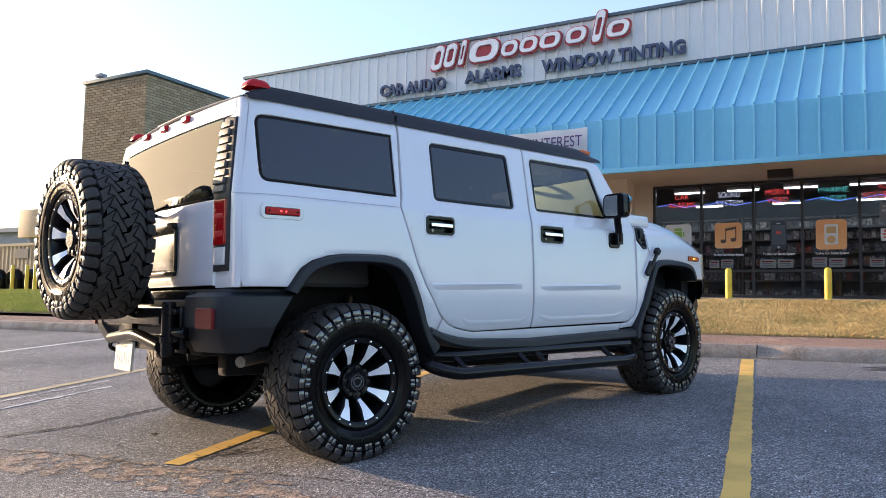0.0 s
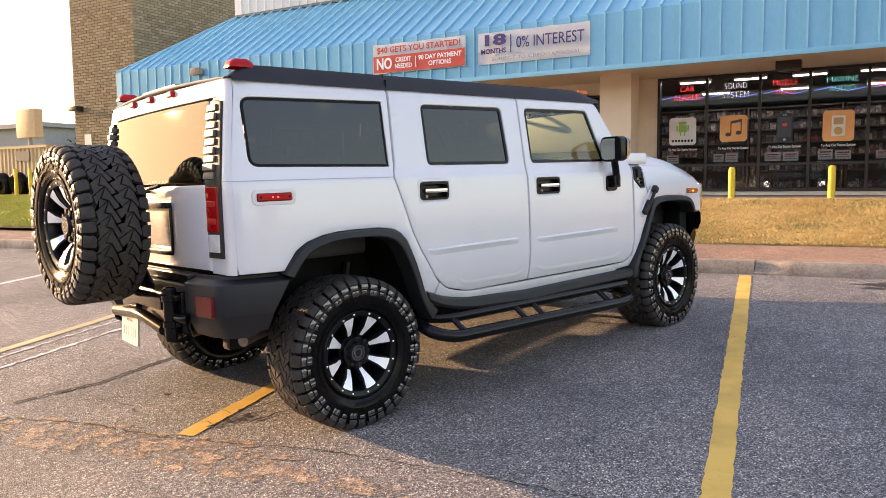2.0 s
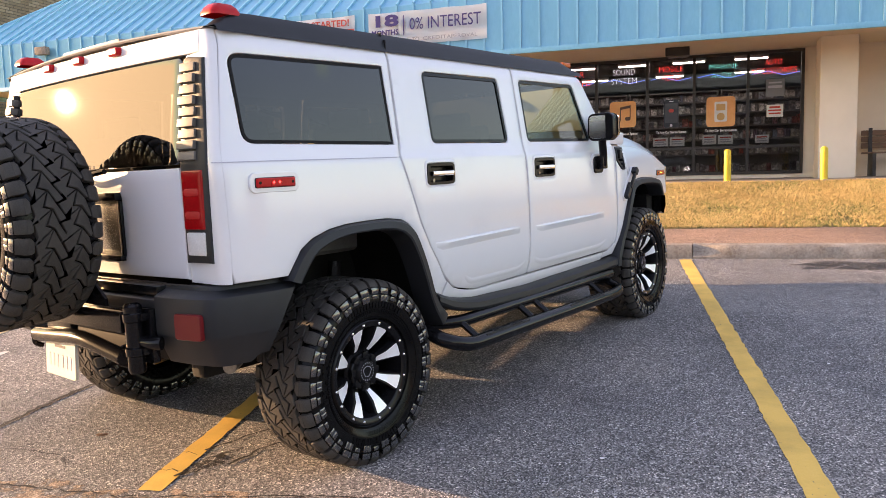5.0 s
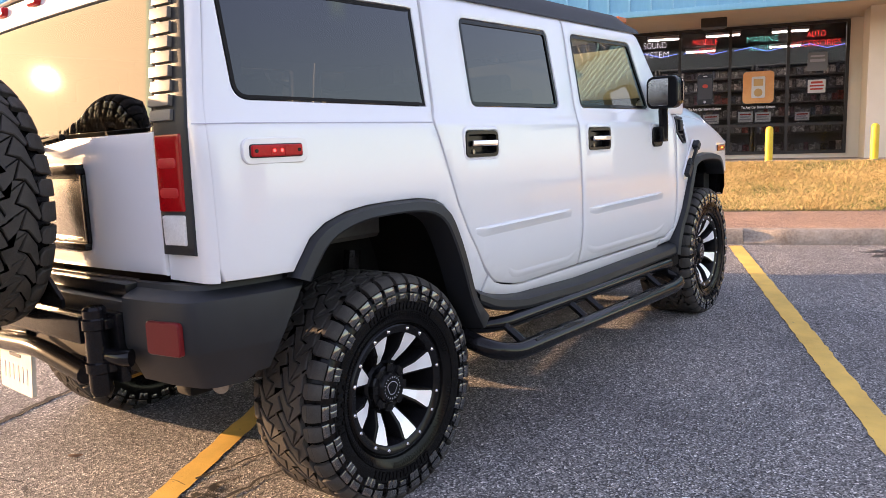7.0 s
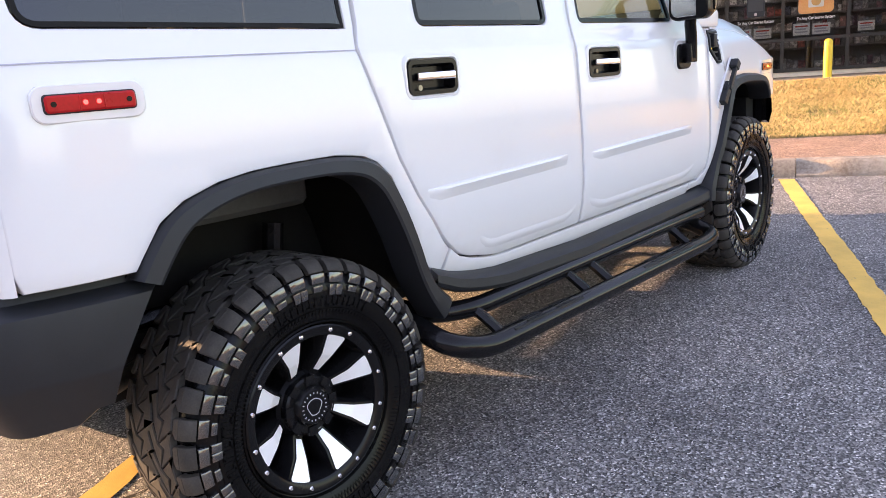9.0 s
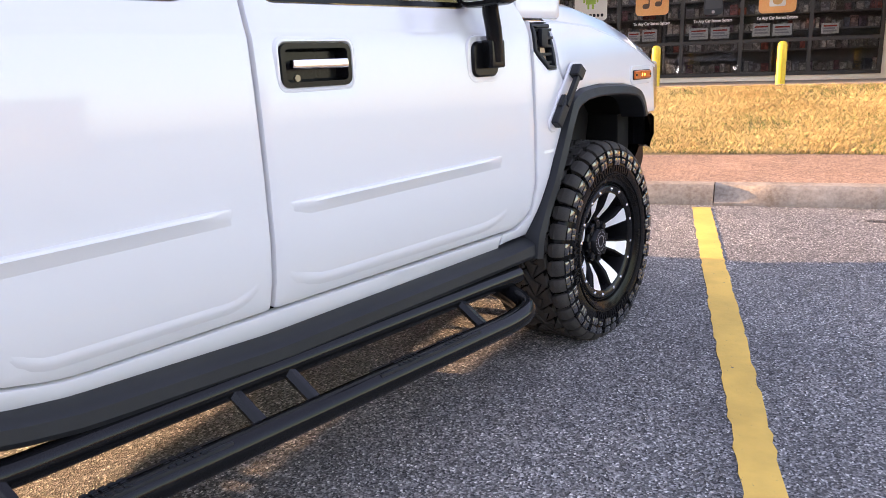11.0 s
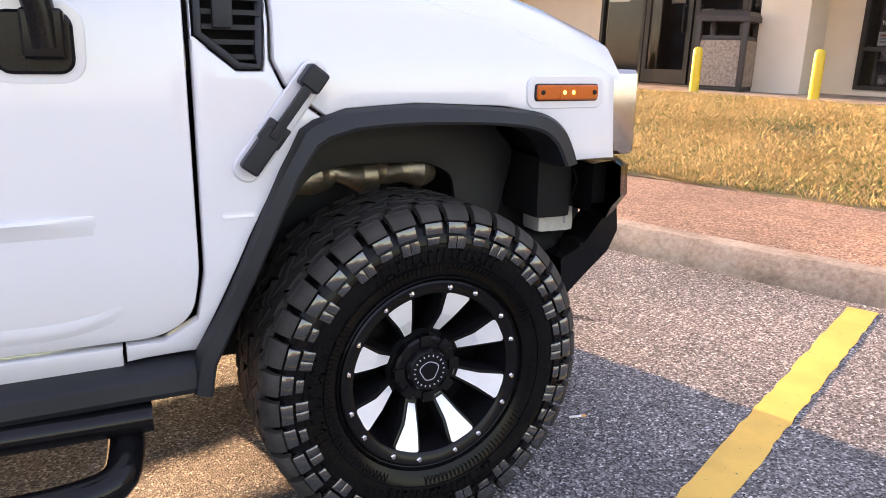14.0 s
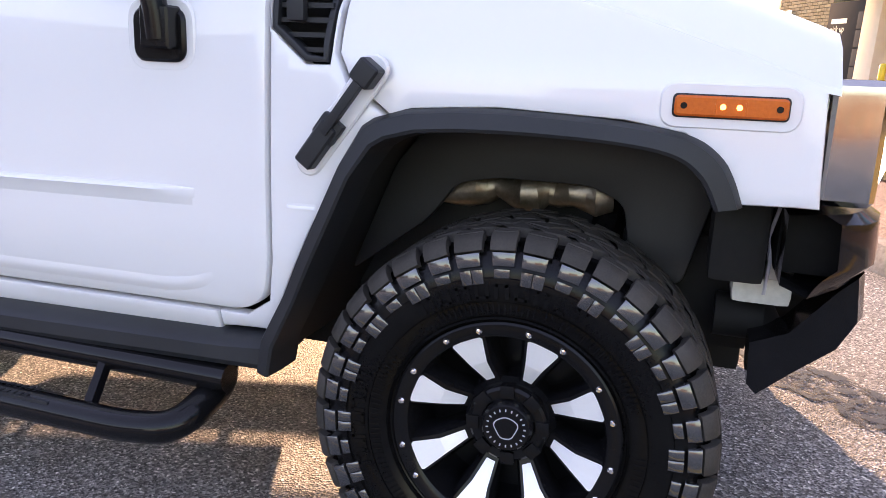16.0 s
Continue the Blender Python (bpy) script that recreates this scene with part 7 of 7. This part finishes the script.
def tread_mesh():
    """Large interlocking slanted centre blocks, shoulder lugs that wrap over the edge and stepped side blocks."""
    bm = bmesh.new()
    N = 36
    P = math.tau * TR / N
    U = [-0.096, -0.05, 0.0, 0.05, 0.096]
    OFF = [0.0, 0.62 * P, -0.08 * P, 0.6 * P, -0.1 * P]
    rnd = random.Random(11)
    jit = [[(rnd.uniform(-0.004, 0.004), rnd.uniform(-0.12, 0.12)) for _ in range(2 * N)] for _ in range(5)]

    def edge_point(j, k2, row):
        amp = 0.0135 if 0 < j < 4 else 0.006
        du, ds = jit[j][(2 * row + k2) % (2 * N)]
        return (U[j] + amp * (-1) ** (k2 + j) + du * (0 < j < 4), (k2 + 0.35 * (-1) ** k2 + ds) * P / 2 + OFF[j])

    def solid_strip(b, sgn, line, s0, s1, deep, mi=1):
        """A rubber block: line of (across, radius) over the stretch s0 to s1 of the tread, with softened edges."""
        def sp(u, s, r):
            t = b + s / TR
            return Vector((sgn * u, -r * math.sin(t), r * math.cos(t)))
        e = 0.0035
        grid = []
        for i, (u, r) in enumerate(line):
            p, q = line[max(0, i - 1)], line[min(len(line) - 1, i + 1)]
            d = Vector((q[0] - p[0], q[1] - p[1])).normalized()
            n = Vector((-d.y, d.x)) if -d.y > 0 or abs(d.y) < 0.3 else Vector((d.y, -d.x))
            low = 0.0022 if i in (0, len(line) - 1) else 0.0
            row = []
            for s, drop in ((s0, deep), (s0, 0.0025), (s0 + e, low), (s1 - e, low), (s1, 0.0025), (s1, deep)):
                row.append(bm.verts.new(sp(u - n.x * drop, s, r - n.y * drop)))
            grid.append(row)
        for p, q in zip(grid, grid[1:]):
            for c in range(5):
                bm.faces.new((p[c], p[c + 1], q[c + 1], q[c])).material_index = mi
        for row in (grid[0], grid[-1]):
            bm.faces.new(row).material_index = mi

    for k in range(N):
        a = k * math.tau / N
        for j in range(4):
            left = [edge_point(j, q, k) for q in (0, 1, 2)]
            right = [edge_point(j + 1, q, k) for q in (0, 1, 2)]
            block(bm, inset(left + right[::-1], 0.0042), a, rnd.uniform(-0.0006, 0.0006))
        for sgn in (1, -1):
            b = a + (0 if sgn > 0 else 0.5 * P / TR)
            odd = k % 2
            w = 0.41 * P if odd else 0.36 * P
            # crown of the lug in plain tread rubber, then its dressed shoulder
            top = [(sgn * 0.1, -0.75 * w), (sgn * 0.11, -w), (sgn * 0.122, -w), (sgn * 0.122, w), (sgn * 0.11, w), (sgn * 0.1, 0.5 * w)]
            block(bm, top if sgn > 0 else top[::-1], b, -0.001)
            solid_strip(b, sgn, [(0.1215, 0.4345), (0.1335, 0.4285), (0.1445, 0.4175), (0.1525, 0.4035)], -w, w, 0.018, 0)
            lift = 0.0 if odd else -0.002
            solid_strip(b, sgn, [(0.1555 + lift, 0.398), (0.1575 + lift, 0.386), (0.158 + lift, 0.371)], -w * (0.8 if odd else 1.05), w * (0.95 if odd else 0.8), 0.012)
            if odd:
                for s0, s1 in ((-0.93 * w, -0.04 * w), (0.04 * w, 0.9 * w)):
                    solid_strip(b, sgn, [(0.1585, 0.3635), (0.1588, 0.35), (0.1575, 0.334)], s0, s1, 0.01)
            else:
                solid_strip(b, sgn, [(0.157, 0.364), (0.1572, 0.355), (0.156, 0.345)], -0.7 * w, 0.7 * w, 0.01)
    bmesh.ops.recalc_face_normals(bm, faces=bm.faces[:])
    bmesh.ops.transform(bm, matrix=WIDE, verts=bm.verts[:])
    return add_mesh("tread", bm, [M_TREAD, M_LUG], True, 40)


def ring_bars():
    """Raised unreadable lettering bars and rings on the outer sidewall."""
    bm = bmesh.new()
    for c, spread, n in ((math.radians(90), 1.15, 9), (math.radians(270), 1.0, 8), (math.radians(178), 0.7, 7)):
        for k in range(n):
            t = c + (k - (n - 1) / 2) * spread / n
            r = 0.318
            m = Matrix.Translation((TW / 2 - 0.0035, r * math.cos(t), r * math.sin(t))) @ Matrix.Rotation(t - math.pi / 2, 4, "X") @ Matrix(((0, 0, 1, 0), (1, 0, 0, 0), (0, 1, 0, 0), (0, 0, 0, 1)))
            for s in (-1, 1):
                poly_prism(bm, rect(s * 0.011, 0, 0.008, 0.032, 0.003), 0.0035, m)
            poly_prism(bm, rect(0, (-1) ** k * 0.012, 0.026, 0.006, 0.002), 0.0035, m)
    lathe(bm, [(TW / 2 - 0.006, 0.344), (TW / 2 + 0.0005, 0.345), (TW / 2 - 0.006, 0.347)], 96)
    for k in range(150):
        t = k * math.tau / 150
        m = Matrix.Translation((TW / 2 - 0.0045, 0.2805 * math.cos(t), 0.2805 * math.sin(t))) @ Matrix.Rotation(t - math.pi / 2, 4, "X") @ Matrix(((0, 0, 1, 0), (1, 0, 0, 0), (0, 1, 0, 0), (0, 0, 0, 1)))
        if k % 50 > 8:
            poly_prism(bm, [(-0.0015, -0.011), (0.0015, -0.011), (0.0015, 0.011), (-0.0015, 0.011)], 0.0012, m @ Matrix.Translation((0, 0, -0.003)))
    lathe(bm, [(TW / 2 - 0.012, 0.294), (TW / 2 - 0.0035, 0.2955), (TW / 2 - 0.012, 0.297)], 96)
    lathe(bm, [(TW / 2 - 0.03, 0.252), (TW / 2 - 0.018, 0.255), (TW / 2 - 0.022, 0.259)], 96)
    bmesh.ops.recalc_face_normals(bm, faces=bm.faces[:])
    return add_mesh("sidewall_bar", bm, M_RUBBER)


def rim_mesh():
    """Barrel, lip and eight dark spokes."""
    bm = bmesh.new()
    lathe(bm, [(0.09, 0.216), (0.105, 0.226), (0.118, 0.244), (0.128, 0.247), (0.131, 0.242), (0.128, 0.222), (0.122, 0.214), (0.1, 0.208), (0.05, 0.2), (-0.1, 0.196), (-0.12, 0.2)], 96)
    lathe(bm, [(-0.02, 0.2), (-0.02, 0.02)], 48)
    lathe(bm, [(0.0, 0.105), (0.05, 0.1), (0.062, 0.09), (0.062, 0.0005)], 40)
    bmesh.ops.recalc_face_normals(bm, faces=bm.faces[:])
    return add_mesh("wheel", bm, M_GLOSSBLACK)


def spoke_x(r):
    """Height of the spoke's face at a radius."""
    return lerp_table(r, [(0.075, 0.056), (0.1, 0.0585), (0.152, 0.094), (0.214, 0.1165)])


def spoke_mesh():
    """One dark spoke that widens and rises toward the lip."""
    bm = bmesh.new()
    rows = []
    for r, w, wt in [(0.07, 0.023, 0.014), (0.1, 0.025, 0.016), (0.152, 0.034, 0.025), (0.19, 0.044, 0.036), (0.2095, 0.048, 0.04), (0.218, 0.05, 0.042)]:
        x = spoke_x(r)
        rows.append([(x - 0.075, -w, r), (x - 0.016, -w, r), (x, -wt, r), (x, wt, r), (x - 0.016, w, r), (x - 0.075, w, r)])
    loft(bm, rows, True)
    bmesh.ops.recalc_face_normals(bm, faces=bm.faces[:])
    return add_mesh("spoke", bm, M_GLOSSBLACK)


def milled_mesh(outline, fold):
    """The bright milled face of a spoke, folded across between two of its corners; outline in (across, radius)."""
    n = len(outline)
    edges = [(k, (k + 1) % n) for k in range(n)] + [fold]
    v2, _, f2, _, _, _ = delaunay_2d_cdt([Vector(p) for p in outline], edges, [], 0, 1e-6)
    bm = bmesh.new()
    vs = [bm.verts.new((spoke_x(v.y) + 0.0045, v.x, v.y)) for v in v2]
    for f in f2:
        if inside((sum(v2[i].x for i in f) / len(f), sum(v2[i].y for i in f) / len(f)), outline):
            bm.faces.new([vs[i] for i in f])
    bm.normal_update()
    for f in bm.faces:
        if f.normal.x < 0:
            f.normal_flip()
    rim_edges = [e for e in bm.edges if e.is_boundary]
    for v in bmesh.ops.extrude_edge_only(bm, edges=rim_edges)["geom"]:
        if isinstance(v, bmesh.types.BMVert):
            v.co.x -= 0.012
            v.co.y *= 1.05
        elif isinstance(v, bmesh.types.BMFace):
            v.material_index = 1
    bm.normal_update()
    return add_mesh("milled_face", bm, [M_MILLED, M_GLOSSBLACK], True, 10)


FACE = [(-0.0105, 0.103), (0.0095, 0.103), (0.0175, 0.152), (0.034, 0.206), (0.0295, 0.2125), (-0.029, 0.2135), (-0.034, 0.207), (-0.0195, 0.152)]


def cap_mesh():
    bm = bmesh.new()
    lathe(bm, [(0.05, 0.088), (0.078, 0.086), (0.083, 0.08), (0.08, 0.06), (0.094, 0.056), (0.1, 0.05), (0.1, 0.0005)], 40)
    bmesh.ops.recalc_face_normals(bm, faces=bm.faces[:])
    return add_mesh("hub_cap", bm, M_GLOSSBLACK)


def lug_mesh():
    return add_mesh("cap_lug", box(bmesh.new(), 0.06, 0.089, -0.016, 0.016, 0.062, 0.091, 0.005), M_GLOSSBLACK)


def cap_mark_mesh():
    """Ring of tiny marks and a plain centre shape on the cap."""
    bm = bmesh.new()
    turn = Matrix(((0, 0, 1, 0), (1, 0, 0, 0), (0, 1, 0, 0), (0, 0, 0, 1)))
    for k in range(20):
        t = k * math.tau / 20
        poly_prism(bm, rect(0, 0.041, 0.003, 0.006, 0.001), 0.0004, Matrix.Translation((0.1002, 0, 0)) @ Matrix.Rotation(t, 4, "X") @ turn)
    o = [(0.026 * math.cos(a) * (1 + 0.15 * math.sin(3 * a)), 0.026 * math.sin(a)) for a in [k * math.tau / 24 for k in range(24)]]
    i = [(x * 0.9, y * 0.9) for x, y in o]
    m = Matrix.Translation((0.1006, 0, 0)) @ turn
    loft(bm, [[m @ Vector((*p, 0)) for p in o], [m @ Vector((*p, 0)) for p in i]], True)
    return add_mesh("cap_mark", bm, M_GREYINK, False)


def bolt_mesh():
    bm = lathe(bmesh.new(), [(0.0, 0.0075), (0.004, 0.0075), (0.0075, 0.005), (0.0085, 0.0005)], 10)
    return add_mesh("rim_bolt", bm, M_CHROME)


MESH = dict(tyre=tyre_mesh(), tread=tread_mesh(), sidewall_bar=ring_bars(), wheel=rim_mesh(), spoke=spoke_mesh(), face=milled_mesh(FACE, (2, 7)), hub_cap=cap_mesh(), cap_mark=cap_mark_mesh(), cap_lug=lug_mesh(), rim_bolt=bolt_mesh())


def wheel(name, m, label):
    w = new(name, MESH["wheel"])
    w.parent, w.matrix_local = car, m
    tagged(w, label)
    for k in ("tyre", "tread", "sidewall_bar", "hub_cap", "cap_mark"):
        c = new(k, MESH[k])
        c.parent = w
    for k in range(8):
        for nm, key in (("spoke", "spoke"), ("milled_face", "face")):
            b = new(nm, MESH[key])
            b.parent, b.matrix_local = w, Matrix.Rotation(radians(22.5 + 45 * k), 4, "X")
        b = new("cap_lug", MESH["cap_lug"])
        b.parent, b.matrix_local = w, Matrix.Rotation(radians(45 * k), 4, "X")
        for s in (-1, 1):
            t = math.radians(22.5 + 45 * k + s * 9.5)
            b = new("rim_bolt", MESH["rim_bolt"])
            b.parent, b.location = w, (0.1265, 0.2305 * math.sin(t), 0.2305 * math.cos(t))
    return w


HX = 0.905
wheel("wheel", pose(HX, 3.118, 0.58, 3, 0, 3), "black and milled-silver alloy wheel with off-road tyre")
wheel("wheel", pose(HX, 0.0, 0.468, -4, 0, 0), "black and milled-silver alloy wheel with off-road tyre")
wheel("wheel", pose(-HX, 3.118, 0.595, 0, 0, 180), "black and milled-silver alloy wheel with off-road tyre")
wheel("wheel", pose(-HX, 0.0, 0.495, 0, 0, 180), "black and milled-silver alloy wheel with off-road tyre")
wheel("spare_wheel", pose(0.10, -1.165, 1.255, 10, 0, -86), "spare alloy wheel with off-road tyre on the rear carrier")

# ---- the street behind the camera, for reflections ----
M_BRICKFAR = surface("brown_brick_wall", (0.1, 0.06, 0.04), (0.16, 0.1, 0.07), 0.85, fine=8, coarse=0.4)
opp = thing("street_building", "brown three-storey commercial building across the street", "building", pose(10, -62, -0.67))
part("wall", boxes((-60, 60, -12, 0, 0, 10.4)), M_BRICKFAR, opp, smooth=False)
part("roof", boxes((-60.5, 60.5, -12.5, 0.5, 10.4, 10.8)), M_COPING, opp, smooth=False)
for k in range(20):
    for z in (1.0, 4.3, 7.5):
        part("window", boxes((-58 + 5.8 * k, -54.4 + 5.8 * k, 0.0, 0.05, z, z + 1.9)), M_FARWALL, opp, smooth=False)


# unseen building, added so the car's right side has something to reflect
nb = thing("reflection_building", "unseen brown brick building added east of the lot for reflections", "building", pose(46, -6, -0.3))
part("wall", boxes((0, 14, -9, 9, 0, 5.5)), M_BRICKFAR, nb, smooth=False)
part("roof", boxes((-0.3, 14.3, -9.3, 9.3, 5.5, 5.9)), M_COPING, nb, smooth=False)
for k in range(4):
    part("window", boxes((-0.05, 0.0, -7.5 + 4 * k, -5 + 4 * k, 1.0, 3.0)), M_BRONZE, nb, smooth=False)


def tree(name, x, y, z, h, seed):
    t = thing(name, "bare-twigged roadside tree with small dark leaves", "tree", pose(x, y, z), "roadside trees")
    r = random.Random(seed)
    bm = tube(bmesh.new(), [(0, 0, 0), (0.05, 0.03, h * 0.25), (0.0, 0.1, h * 0.5), (0.1, 0.1, h * 0.85)], [0.2, 0.15, 0.1, 0.03], 9)
    vs, fs = [], []
    for _ in range(26):
        z0 = r.uniform(0.25, 0.75) * h
        a = r.uniform(0, 6.28)
        l = r.uniform(0.2, 0.42) * h * (1.1 - z0 / h)
        tip = Vector((math.cos(a) * l, math.sin(a) * l, z0 + l * r.uniform(0.5, 1.2)))
        tube(bm, [(0, 0.05, z0), tip * 0.55 + Vector((0, 0, z0 * 0.42)), tip], [0.05, 0.035, 0.012], 6)
        for _ in range(90):
            p = tip + Vector((r.gauss(0, 0.5), r.gauss(0, 0.5), r.gauss(0, 0.4)))
            s = r.uniform(0.05, 0.13)
            u, v = Vector((r.gauss(0, 1), r.gauss(0, 1), r.gauss(0, 1))).normalized() * s, Vector((r.gauss(0, 1), r.gauss(0, 1), r.gauss(0, 1))).normalized() * s
            i = len(vs)
            vs += [p - u, p + v, p + u, p - v]
            fs.append((i, i + 1, i + 2, i + 3))
    part("trunk", bm, M_BARK, t)
    me = bpy.data.meshes.new("crown")
    me.from_pydata(vs, [], fs)
    me.materials.append(M_LEAF)
    c = new("crown", me)
    c.parent = t
    tagged(c, kind="stuff")


for k, (x, y) in enumerate(((-24, -52), (-14, -55), (2, -53), (13, -57), (26, -52), (38, -55), (-70, 40), (-78, 32), (-45, 31.5), (-47.5, 33), (-66, -8), (-68, -14), (-64, -19), (-70, -25), (-66, -31))):
    tree("tree", x, y, -0.667 if y < 0 else 1.0, 4.0 if -50 < x < -40 else 6.5 + k % 3 if x > -60 or y > 0 else 3.2 + 0.5 * (k % 3), k)
for k, (x, y) in enumerate(((-52, -12.5), (-58, -22))):
    pl = thing("utility_pole", "dark wooden utility pole beside the road", "pole", pose(x, y, -0.667), "utility poles")
    part("pole", tube(bmesh.new(), [(0, 0, 0), (0, 0, 8.5)], [0.14, 0.09], 10), M_BARK, pl)
    part("crossarm", boxes((-0.06, 0.06, -1.1, 1.1, 7.7, 7.85)), M_BARK, pl, smooth=False)
